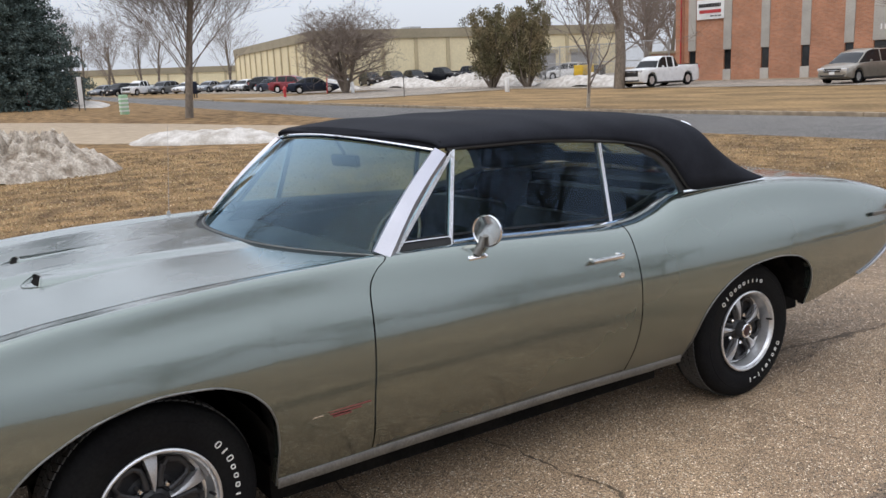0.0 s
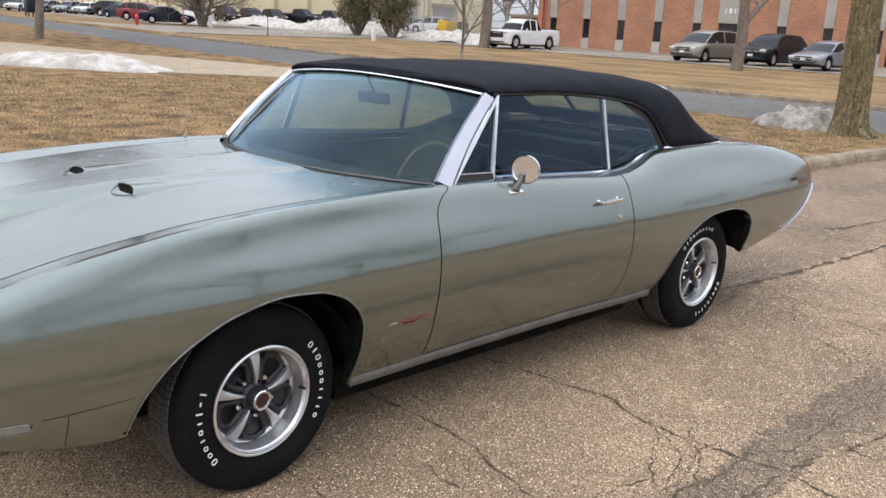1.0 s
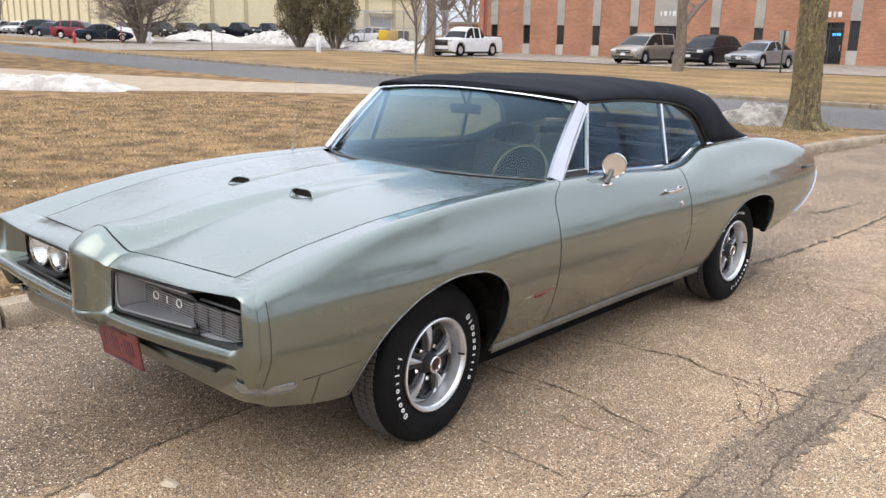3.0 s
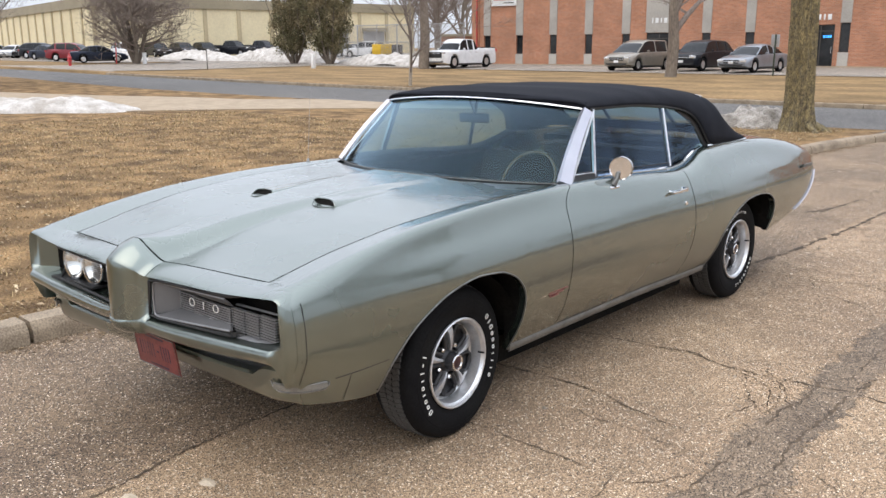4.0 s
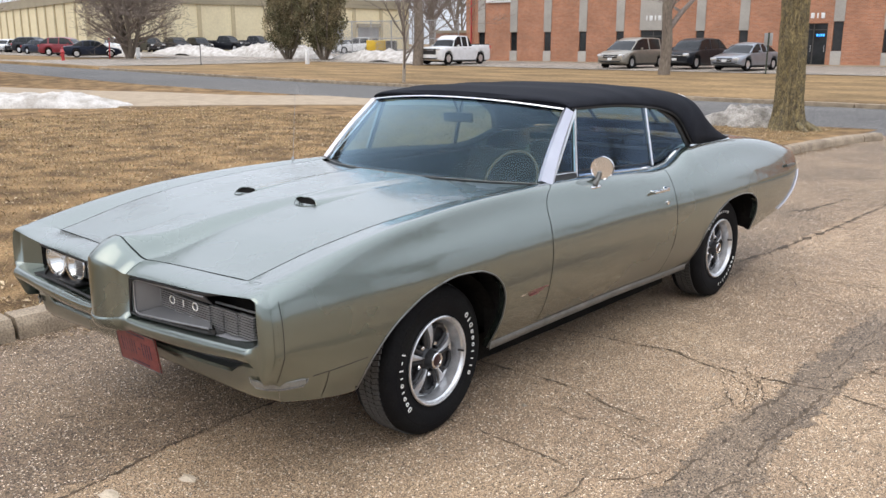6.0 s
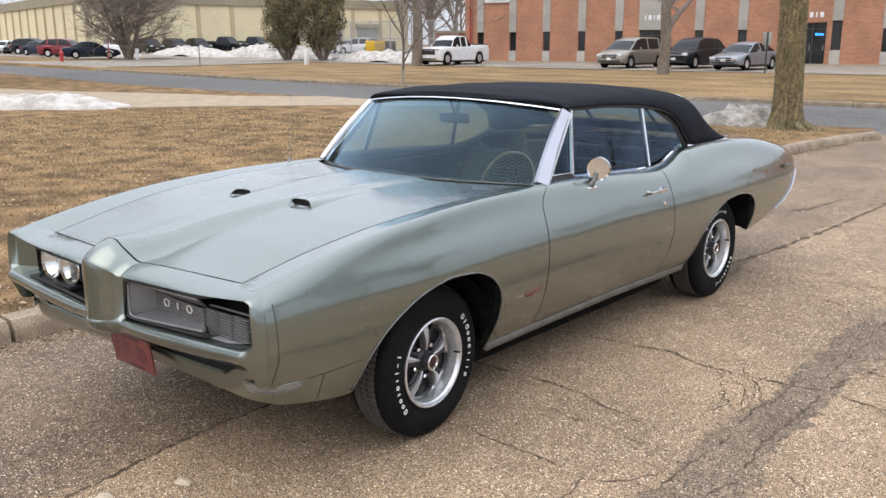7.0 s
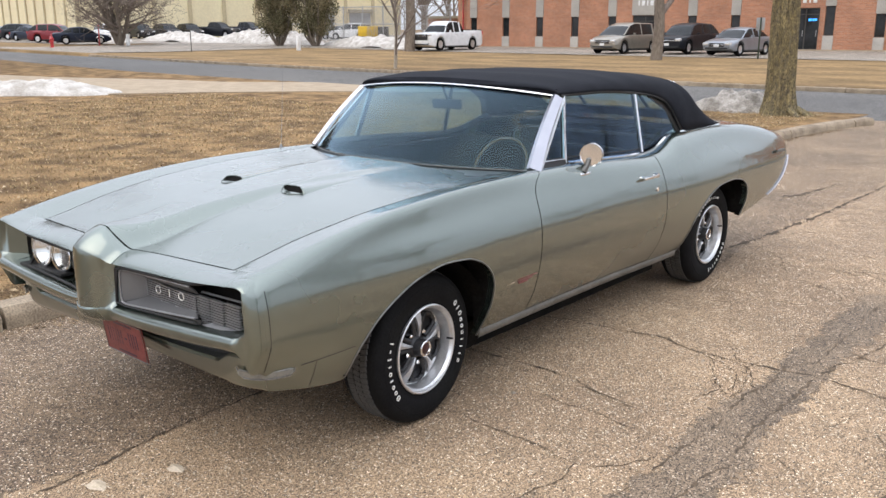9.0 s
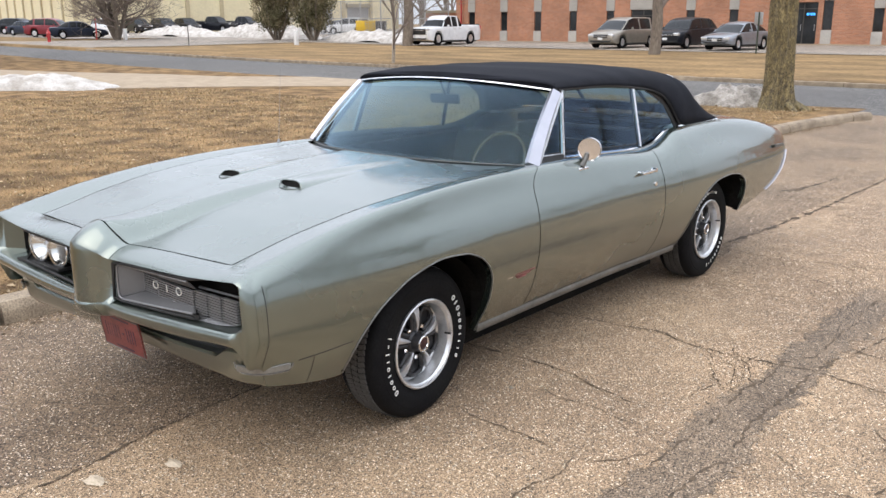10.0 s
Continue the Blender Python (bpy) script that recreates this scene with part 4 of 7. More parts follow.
def brick_material():
    m = bpy.data.materials.new("brick_courses")
    m.use_nodes = True
    nt, nodes = m.node_tree, m.node_tree.nodes
    b = nodes["Principled BSDF"]
    co, mp, br, no = (nodes.new("ShaderNode" + k) for k in ("TexCoord", "Mapping", "TexBrick", "TexNoise"))
    mp.inputs["Rotation"].default_value = (radians(90), 0, 0)
    nt.links.new(co.outputs["Object"], mp.inputs[0])
    nt.links.new(mp.outputs[0], br.inputs["Vector"])
    br.inputs["Color1"].default_value, br.inputs["Color2"].default_value = (0.47, 0.20, 0.105, 1), (0.33, 0.135, 0.072, 1)
    br.inputs["Mortar"].default_value = (0.40, 0.27, 0.2, 1)
    br.inputs["Scale"].default_value = 1
    br.inputs["Mortar Size"].default_value, br.inputs["Brick Width"].default_value, br.inputs["Row Height"].default_value = 0.010, 0.24, 0.08
    no.inputs["Scale"].default_value, no.inputs["Detail"].default_value = 0.7, 6
    nt.links.new(co.outputs["Object"], no.inputs["Vector"])
    hs, mr = nodes.new("ShaderNodeHueSaturation"), nodes.new("ShaderNodeMapRange")
    mr.inputs[1].default_value, mr.inputs[2].default_value, mr.inputs[3].default_value, mr.inputs[4].default_value = 0.3, 0.7, 0.85, 1.15
    nt.links.new(no.outputs[0], mr.inputs[0])
    nt.links.new(mr.outputs[0], hs.inputs["Value"])
    nt.links.new(br.outputs[0], hs.inputs["Color"])
    nt.links.new(hs.outputs[0], b.inputs["Base Color"])
    b.inputs["Roughness"].default_value = 0.88
    bp = nodes.new("ShaderNodeBump")
    bp.inputs["Distance"].default_value, bp.inputs["Strength"].default_value, bp.invert = 0.008, 0.6, True
    nt.links.new(br.outputs[1], bp.inputs["Height"])
    nt.links.new(bp.outputs[0], b.inputs["Normal"])
    return m


BRICKWORK = brick_material()


def brick_building():
    h, x_end, depth = 8.6, 62.0, 28.0
    bld = thing("brick_building", "two-storey red-brown brick office building with grey concrete piers", "building", B)
    wide = {5: (-1.0, 0.55)}                    # the first entrance bay
    doors = {8: (1.2, 2.7)}                     # the second entrance, in the bay after pier 8
    # wall panels between the openings, each with thickness
    openings = []
    for k in range(0, 22):
        x = PITCH * k
        if k == 5:
            openings.append((x - 1.35, x + 0.45, 0.0, 2.3))
        elif k == 8:
            openings.append((x - 0.30, x + 0.30, 0.85, 2.25))
        else:
            openings.append((x - 0.29, x + 0.29, 0.85 if k != 9 else 0.95, 2.25 if k != 9 else 2.75))
    openings.append((PITCH * 8 + 0.62, PITCH * 8 + 2.28, 0.0, 2.65))
    openings.sort()
    x = -1.45
    for a, b, z0, z1 in openings + [(x_end, x_end + 0.01, 0, 0.01)]:
        part("wall_panel", box("wall_panel", (x, 0, -0.4), (a, 0.35, h), BRICKWORK), bld)
        if a < x_end:
            if z0 > 0:
                part("wall_panel", box("wall_panel", (a, 0.0, -0.4), (b, 0.35, z0), BRICKWORK), bld)
            part("wall_panel", box("wall_panel", (a, 0.0, z1), (b, 0.35, h), BRICKWORK), bld)
        x = b
    part("end_wall", box("end_wall", (-1.45, 0.35, -0.4), (-1.1, depth, h), BRICKWORK), bld)
    part("rear_wall", box("rear_wall", (-1.1, depth - 0.35, -0.4), (x_end, depth, h), BRICKWORK), bld)
    part("roof", box("roof", (-1.6, -0.15, h), (x_end, depth, h + 0.3), PIER, 0.02), bld)
    part("plinth", box("plinth", (-1.5, -0.35, -0.5), (x_end, -0.02, 0.10), CONCRETE, 0.02), bld)
    for n, (a, b, z0, z1) in enumerate(openings):
        door = z0 == 0
        win = part("door" if door else "window", box("frame", (a, 0.13, z0), (b, 0.19, z1), FRAME_DARK), bld)
        w = b - a
        panes = [(a + 0.05, b - 0.05)] if not door else [(a + 0.06, a + w / 2 - 0.04), (a + w / 2 + 0.04, b - 0.06)]
        for p0, p1 in panes:
            if door:
                part("pane", box("pane", (p0, 0.11, z0 + 0.12), (p1, 0.13, z1 - 0.42), DARK_GLASS), win)
                part("pane", box("pane", (p0, 0.11, z1 - 0.36), (p1, 0.13, z1 - 0.06), DARK_GLASS), win)
                part("door_pull", box("door_pull", (p1 - 0.1, 0.07, 0.9), (p1 - 0.07, 0.10, 1.3), GALV), win)
            else:
                part("pane", box("pane", (p0, 0.11, z0 + 0.05), (p1, 0.13, z1 - 0.05), DARK_GLASS), win)
        if not door:
            if a > -0.5:
                part("pier", box("pier", (a - 0.02, -0.07, z1 + 0.004), (b + 0.02, -0.003, h - 0.1), PIER, 0.01), bld)
            part("pier_foot", box("pier_foot", (a - 0.02, -0.07, -0.3), (b + 0.02, -0.003, z0 - 0.004), PIER, 0.01), bld)
    part("entrance_panel", box("entrance_panel", (PITCH * 5 - 1.4, -0.09, 2.31), (PITCH * 5 + 0.5, -0.003, h - 0.1), PIER, 0.01), bld)
    # number plates over the doors as plain bars, and lamps
    for xc, n in ((PITCH * 5 - 0.4, 4), (PITCH * 8 + 1.5, 4)):
        text_bars("door_number", [0.09, 0.22, 0.09, 0.22][:n], 0.34, WHITE, bld, Matrix.Translation((xc, -0.1 if n == 4 and xc < 20 else -0.01, 3.12)) @ Matrix.Rotation(radians(90), 4, "X"), 0.03, 0.45)
        lamp = part("wall_lamp", box("wall_lamp", (xc - 0.12, -0.28, 5.0), (xc + 0.12, -0.09, 5.3), FRAME_DARK, 0.03), bld)
        part("lamp_glass", box("lamp_glass", (xc - 0.09, -0.24, 4.93), (xc + 0.09, -0.11, 5.0), WHITE, 0.02), lamp)
    neon = part("neon_sign", box("neon_sign", (PITCH * 8 + 1.62, 0.085, 1.82), (PITCH * 8 + 2.12, 0.095, 2.02), DARK_GLASS), bld)
    text_bars("neon_bars", [0.12, 0.05, 0.10, 0.10], 0.15, BLUE_SIGN, neon, Matrix.Translation((PITCH * 8 + 1.87, 0.08, 1.92)) @ Matrix.Rotation(radians(90), 4, "X"), 0.01, 0.25)
    # red pipes near the corner
    for dx in (-0.95, -0.75):
        part("down_pipe", tube("down_pipe", [(dx, -0.06, -0.1), (dx, -0.06, 8.5)], 0.05, RED if dx < -0.8 else BRICK, 8), bld)
    sign = solid("wall_sign", box("wall_sign", (0, 0, 0), (2.2, 0.06, 1.4), WHITE, 0.01), "white rectangular sign board with dark and red bars fixed to brick", "sign", "", B @ Matrix.Translation((0.42, -0.14, 4.45)))
    text_bars("sign_bars", [0.18, 0.16, 0.14, 0.2, 0.26, 0.2, 0.16, 0.14, 0.1], 0.26, BLACK, sign, Matrix.Translation((1.05, -0.004, 0.98)) @ Matrix.Rotation(radians(90), 4, "X"), 0.01, 0.12)
    text_bars("sign_band", [1.75], 0.24, RED, sign, Matrix.Translation((1.1, -0.004, 0.55)) @ Matrix.Rotation(radians(90), 4, "X"), 0.01, 0.1)
    text_bars("sign_small_bars", [0.3, 0.2, 0.28], 0.08, BLACK, sign, Matrix.Translation((1.55, -0.004, 0.22)) @ Matrix.Rotation(radians(90), 4, "X"), 0.01, 0.6)


brick_building()


# ---- tan industrial building ----
def wall_run(name, bld, p0, p1, h, bays, mat_wall, zbase, doors=()):
    """A long panelled wall with pilasters and a deep fascia."""
    d = Vector((p1[0] - p0[0], p1[1] - p0[1], 0))
    L = d.length
    M = Matrix.Translation((p0[0], p0[1], zbase)) @ Matrix.Rotation(math.atan2(d.y, d.x), 4, "Z")
    w = part(name, box(name, (0, 0, -1), (L, 0.4, h - 1.2), mat_wall, 0, M), bld)
    part("fascia", box("fascia", (-0.2, -0.25, h - 1.2), (L + 0.2, 0.5, h), TAN_FASCIA, 0, M), bld)
    for k in range(bays + 1):
        x = L * k / bays
        part("pilaster", box("pilaster", (x - 0.24, -0.16, -1), (x + 0.24, -0.004, h - 1.2), PILASTER, 0, M), bld)
    for x, wd, hd in doors:
        dr = part("loading_door", box("loading_door", (x, -0.08, -0.5), (x + wd, -0.006, hd), GALV, 0, M), bld)
        part("door_head", box("door_head", (x - 0.2, -0.5, hd), (x + wd + 0.2, -0.006, hd + 0.5), TAN_FASCIA, 0, M), dr)


tan = thing("tan_building", "long tan panelled industrial building with brown fascia", "building")
wall_run("front_wall", tan, (-97.5, 47.5), (-88.0, 92.0), 7.2, 10, TAN_WALL, 0.6, ((31, 3.5, 3.4), (37, 3.5, 3.4)))
wall_run("side_wall", tan, (-151.0, 57.0), (-97.5, 47.5), 7.2, 12, TAN_WALL, 0.6)
part("roof", mesh_of("roof", [Vector(p) for p in ((-97.5, 47.5, 7.7), (-88, 92, 7.7), (-140, 102, 7.7), (-151, 57, 7.7))], [(0, 1, 2, 3)], TAN_FASCIA, False), tan)
for k, (x, y) in enumerate(((-118, 60), (-112, 62), (-104, 66), (-126, 62))):
    solid("roof_unit", box("roof_unit", (-1.2, -1, 0), (1.2, 1, 0.9), GALV, 0.05), "grey ventilation unit on the flat roof", "vent", "", Matrix.Translation((x, y, 7.7)), "roof units")
low = thing("low_building", "low tan building far behind the car park", "building")
wall_run("front_wall", low, (-186, 24), (-176, 70), 4.6, 8, TAN_WALL, 1.0)


# ---- parked vehicles ----
def blend(mat_color, name, metal=0.3):
    return material(name, (mat_color, tuple(c * 0.85 for c in mat_color)), 0.32, metal, 3, 40, 0, 0.0 if max(mat_color) < 0.05 else 0.35, 0.06)


CAR_PAINTS = {"white": blend((0.72, 0.72, 0.72), "white_car_paint", 0), "black": blend((0.008, 0.009, 0.013), "black_car_paint", 0), "navy": blend((0.018, 0.024, 0.042), "navy_car_paint"),
              "red": blend((0.20, 0.014, 0.022), "red_car_paint"), "silver": blend((0.26, 0.275, 0.30), "silver_car_paint", 0.6), "beige": blend((0.30, 0.27, 0.225), "beige_car_paint", 0.5),
              "grey": blend((0.14, 0.15, 0.16), "grey_car_paint", 0.4), "charcoal": blend((0.03, 0.032, 0.042), "charcoal_car_paint", 0.4)}

for dark in ("black", "navy", "charcoal"):
    set_input(CAR_PAINTS[dark], "Specular IOR Level", 0.3)

# side profiles: (y from the nose 0..1 of the length, z of the bonnet/belt, z of the roof over the glass)
KINDS = {
    "sedan": dict(L=4.85, W=1.84, H=1.47, belt=[(0, .62), (.04, .72), (.26, .90), (.5, .95), (.8, .98), (.96, .93), (1, .80)], roof=[(.24, .92), (.40, 1.38), (.52, 1.47), (.66, 1.43), (.84, .99)], wr=.33, ax=(.19, .76)),
    "suv": dict(L=4.8, W=1.92, H=1.72, belt=[(0, .70), (.04, .90), (.24, 1.03), (.5, 1.08), (.9, 1.12), (.98, 1.05), (1, .85)], roof=[(.23, 1.05), (.36, 1.58), (.5, 1.71), (.8, 1.68), (.965, 1.12)], wr=.36, ax=(.18, .77)),
    "minivan": dict(L=5.1, W=1.95, H=1.75, belt=[(0, .60), (.035, .82), (.2, 1.02), (.5, 1.06), (.95, 1.08), (.99, 1.0), (1, .7)], roof=[(.18, 1.02), (.36, 1.62), (.5, 1.75), (.86, 1.73), (.985, 1.1)], wr=.34, ax=(.18, .79)),
    "pickup": dict(L=5.85, W=2.03, H=1.88, belt=[(0, .92), (.02, 1.08), (.24, 1.16), (.45, 1.17), (.62, 1.19), (.64, 1.28), (.985, 1.28), (1, 1.1)], roof=[(.26, 1.15), (.335, 1.70), (.40, 1.88), (.57, 1.86), (.625, 1.25)], wr=.40, ax=(.165, .775)),
}


def parked(kind, paint, x, y, heading, label, group="parked vehicles"):
    """A parked vehicle; heading: degrees that its nose points to, from +x counter-clockwise."""
    k = KINDS[kind]
    L, W, wr = k["L"], k["W"], k["wr"]
    t = thing({"sedan": "sedan", "suv": "suv", "minivan": "minivan", "pickup": "pickup_truck"}[kind], label, "car", Matrix.Translation((x, y, land(x, y) + 0.045)) @ Matrix.Rotation(radians(heading + 90), 4, "Z"), group)
    belt, top = curve([(a * L, b) for a, b in k["belt"]]), curve([(a * L, b) for a, b in k["roof"]])
    pm = CAR_PAINTS[paint]
    axl = [a * L for a in k["ax"]]
    n = 64
    verts = []
    for i in range(n):
        s = L * i / (n - 1)
        e = min(s, L - s)
        hw = W / 2 * (1 - 0.16 * max(0, 1 - e / 0.55) ** 2)
        zb = 0.24 + 0.10 * max(0, 1 - e / 0.3)
        for a in axl:
            if abs(s - a) < wr * 1.13:
                zb = max(zb, 0.04 + wr + math.sqrt(max(0, (wr * 1.13) ** 2 - (s - a) ** 2)) * 0.93)
        zt = belt(s)
        zb = min(zb, zt - 0.08)
        for x_, z_ in ((0, zb), (hw * 0.9, zb), (hw * 0.985, zb + 0.04), (hw, zb + (zt - zb) * 0.45), (hw * 0.985, zb + (zt - zb) * 0.72), (hw * 0.93, zt - 0.03), (hw * 0.86, zt), (hw * 0.4, zt + 0.03), (0, zt + 0.04)):
            verts.append(Vector((x_, s - L / 2, z_)))
    ends = [tuple(range(9)), tuple((n - 1) * 9 + q for q in range(8, -1, -1))]
    v2, f2 = mirrored(verts, grid_faces(n, 9) + ends)
    part("body", mesh_of("body", v2, f2, pm, True, 42), t)
    # cab: glass band below a painted roof
    s0, s1 = k["roof"][0][0] * L, k["roof"][-1][0] * L
    cv, cm = [], 34
    for i in range(cm):
        s = s0 + (s1 - s0) * i / (cm - 1)
        zb, zt = belt(s) - 0.02, max(belt(s) - 0.01, top(s))
        hb, ht = W / 2 * 0.86, W / 2 * 0.66
        f = (zt - zb) / (k["H"] - 0.95)
        hh = hb + (ht - hb) * min(1, f)
        for x_, z_ in ((hb, zb), (hb + (hh - hb) * .5, zb + (zt - zb) * .5), (hh, zt - 0.07 * min(1, f)), (hh * 0.9, zt - 0.015 * min(1, f)), (hh * 0.5, zt + 0.01), (0, zt + 0.015)):
            cv.append(Vector((x_, s - L / 2, z_)))
    cf = grid_faces(cm, 6)
    c2, cf2 = mirrored(cv, cf)
    roof_a, roof_b = k["roof"][1][0] * L - 0.12, k["roof"][-2][0] * L + 0.10
    steps = [s0 + (s1 - s0) * (i + 0.5) / (cm - 1) for i in range(cm - 1)]
    roof_f = [f for i, f in enumerate(cf2) if (i % len(cf)) % 5 >= 2 and roof_a < steps[(i % len(cf)) // 5] < roof_b]
    part("glass", mesh_of("glass", c2, [f for f in cf2 if f not in set(roof_f)], CAR_GLASS, True, 40), t)
    shell = part("roof", mesh_of("roof", c2, roof_f, pm, True, 40), t)
    bm = bmesh.new()
    bm.from_mesh(shell.data)
    bmesh.ops.delete(bm, geom=[v for v in bm.verts if not v.link_faces], context="VERTS")
    bmesh.ops.remove_doubles(bm, verts=bm.verts, dist=0.001)
    bm.to_mesh(shell.data)
    bm.free()
    # pillars
    def pillar(s, w):
        for sx in (1, -1):
            p = []
            for q in range(4):
                zb, zt = belt(s) - 0.02, top(s) - 0.06
                hb, ht = W / 2 * 0.86, W / 2 * 0.66
                z = zb + (zt - zb) * q / 3
                f = (top(s) - zb) / (k["H"] - 0.95)
                hh = hb + (ht - hb) * min(1, f)
                p.append((sx * (hb + (hh - hb) * q / 3 + 0.006), s - L / 2, z))
            part("pillar", ribbon("pillar", p, (sx, 0, 0.2), w, 0.012, pm), t)
    a, b = k["roof"][1][0] * L, k["roof"][-2][0] * L
    pillar(a + (b - a) * 0.45, 0.10)
    pillar(b - 0.1, 0.16)
    for sx in (1, -1):
        lead = [Vector((sx * (W / 2 * 0.86 - 0.0), s0 - L / 2 + 0.02, belt(s0))), Vector((sx * W / 2 * 0.70, a - L / 2, top(a) - 0.02))]
        part("screen_pillar", ribbon("screen_pillar", lead, (sx, -0.6, 0.5), 0.07, 0.015, pm), t)
        hl = part("headlight", box("headlight", (sx * W / 2 * 0.70 - 0.17, -L / 2 - 0.005, belt(0.04 * L) - 0.19), (sx * W / 2 * 0.70 + 0.17, -L / 2 + 0.18, belt(0.04 * L) - 0.03), LAMP_GLASS, 0.04), t)
        part("fog_lamp", box("fog_lamp", (sx * W / 2 * 0.72 - 0.10, -L / 2 + 0.0, 0.40), (sx * W / 2 * 0.72 + 0.10, -L / 2 + 0.15, 0.50), BLACK, 0.03), t)
        part("side_sill", box("side_sill", (min(sx * W / 2 * 0.93, sx * W / 2 * 1.0), axl[0] - L / 2 + wr * 1.2, 0.20), (max(sx * W / 2 * 0.93, sx * W / 2 * 1.0), axl[1] - L / 2 - wr * 1.2, 0.30), BLACK, 0.02), t)
        for yq in (0.42, 0.60) if kind != "pickup" else (0.44, 0.55):
            part("door_handle", box("door_handle", (sx * (W / 2 - 0.01) - 0.015, L * yq - L / 2, belt(L * yq) - 0.16), (sx * (W / 2 - 0.01) + 0.015, L * yq - L / 2 + 0.16, belt(L * yq) - 0.13), CHROME if kind == "pickup" else pm, 0.008), t)
        part("tail_light", box("tail_light", (sx * W / 2 * 0.78 - 0.12, L / 2 - 0.12, belt(0.96 * L) - 0.25), (sx * W / 2 * 0.78 + 0.12, L / 2 + 0.004, belt(0.96 * L) - 0.05), RED, 0.03), t)
        part("wing_mirror", box("wing_mirror", (sx * W / 2 - 0.05 + sx * 0.1, a - L / 2 - 0.18, belt(a) + 0.0), (sx * W / 2 + 0.05 + sx * 0.1, a - L / 2 - 0.05, belt(a) + 0.13), pm, 0.03), t)
        for q in axl:
            w = part("wheel", lathe("tyre", [(wr * 0.6, -0.1), (wr * 0.97, -0.11), (wr, -0.09), (wr, 0.09), (wr * 0.97, 0.11), (wr * 0.66, 0.11), (wr * 0.62, 0.08)], RUBBER, 28), t, "", Matrix.Translation((sx * (W / 2 - 0.12), q - L / 2, wr)) @ Matrix.Rotation(0 if sx > 0 else math.pi, 4, "Z"))
            part("hub", lathe("hub", [(wr * 0.66, 0.085), (wr * 0.55, 0.07), (wr * 0.2, 0.09), (0, 0.095)], RIM, 20), w)
    gz = belt(0.04 * L)
    part("grille", box("grille", (-W * (0.33 if kind == "pickup" else 0.24), -L / 2 - 0.012, gz - (0.44 if kind == "pickup" else 0.26)), (W * (0.33 if kind == "pickup" else 0.24), -L / 2 + 0.1, gz - 0.06), BLACK, 0.03), t)
    part("grille_bar", box("grille_bar", (-W * 0.25, -L / 2 - 0.022, gz - 0.17), (W * 0.25, -L / 2 + 0.1, gz - 0.14), CHROME, 0.01), t)
    part("bumper_intake", box("bumper_intake", (-W * 0.36, -L / 2 - 0.004, 0.34), (W * 0.36, -L / 2 + 0.2, 0.44), BLACK, 0.02), t)
    part("number_plate", box("number_plate", (-0.15, -L / 2 - 0.02, 0.46), (0.15, -L / 2 + 0.05, 0.60), WHITE, 0.01), t)
    part("underside", box("underside", (-W * 0.40, -L * 0.42, 0.16), (W * 0.40, L * 0.42, 0.5), WELL), t)
    if kind == "pickup":
        part("bed_interior", box("bed_interior", (-W * 0.42, L * (0.66 - 0.5), 1.27), (W * 0.42, L * 0.475, 1.335), BLACK), t)
    return t


parked("pickup", "white", -36.0, 42.8, 273, "white crew-cab pickup truck parked by the brick building")
parked("minivan", "beige", -23.1, 44.2, 268, "beige minivan parked facing the street")
parked("suv", "black", -19.7, 45.4, 267, "dark blue-black crossover parked facing the street")
parked("sedan", "silver", -16.1, 44.2, 264, "silver and dark sedan parked facing the street")
for kind, paint, x, y, hd, lab in (
        ("sedan", "navy", -71.2, 34.6, 62, "dark navy sedan in the car park"),
        ("suv", "red", -79.5, 36.2, 35, "dark red crossover in the car park"),
        ("suv", "white", -88.0, 46.0, 350, "white crossover in the car park"),
        ("sedan", "navy", -88.4, 37.8, 10, "blue sedan in the car park"),
        ("suv", "black", -95, 39.9, 25, "black crossover in the car park"),
        ("suv", "black", -92.5, 52.6, 350, "black off-roader in the car park"), ("suv", "charcoal", -91.5, 55.4, 352, "dark crossover in the car park"),
        ("suv", "black", -91, 58.2, 350, "black wagon in the car park"), ("pickup", "black", -90, 61.4, 20, "black pickup in the car park"),
        ("pickup", "charcoal", -89.5, 65.5, 18, "dark pickup in the car park"), ("sedan", "black", -88, 69, 12, "black sedan in the car park"),
        ("suv", "black", -100.5, 41.2, 304, "black crossover in the car park"), ("sedan", "white", -102.5, 40, 304, "white sedan in the car park"), ("sedan", "silver", -105.5, 38.9, 304, "silver sedan in the car park"),
        ("sedan", "silver", -108.4, 37.3, 304, "pale silver sedan in the car park"), ("sedan", "white", -111.0, 35.2, 304, "small white sedan in the car park"), ("suv", "grey", -113.9, 33.0, 304, "grey crossover in the car park"),
        ("pickup", "white", -114.9, 30.2, 304, "white pickup in the car park"), ("suv", "black", -115.5, 27.6, 304, "large black crossover in the car park"), ("sedan", "silver", -118.0, 26.2, 304, "silver saloon in the car park"),
        ("suv", "white", -66, 62, 200, "white crossover behind the fence"), ("sedan", "grey", -70, 64, 200, "grey sedan behind the fence")):
    parked(kind, paint, x, y, hd, lab)


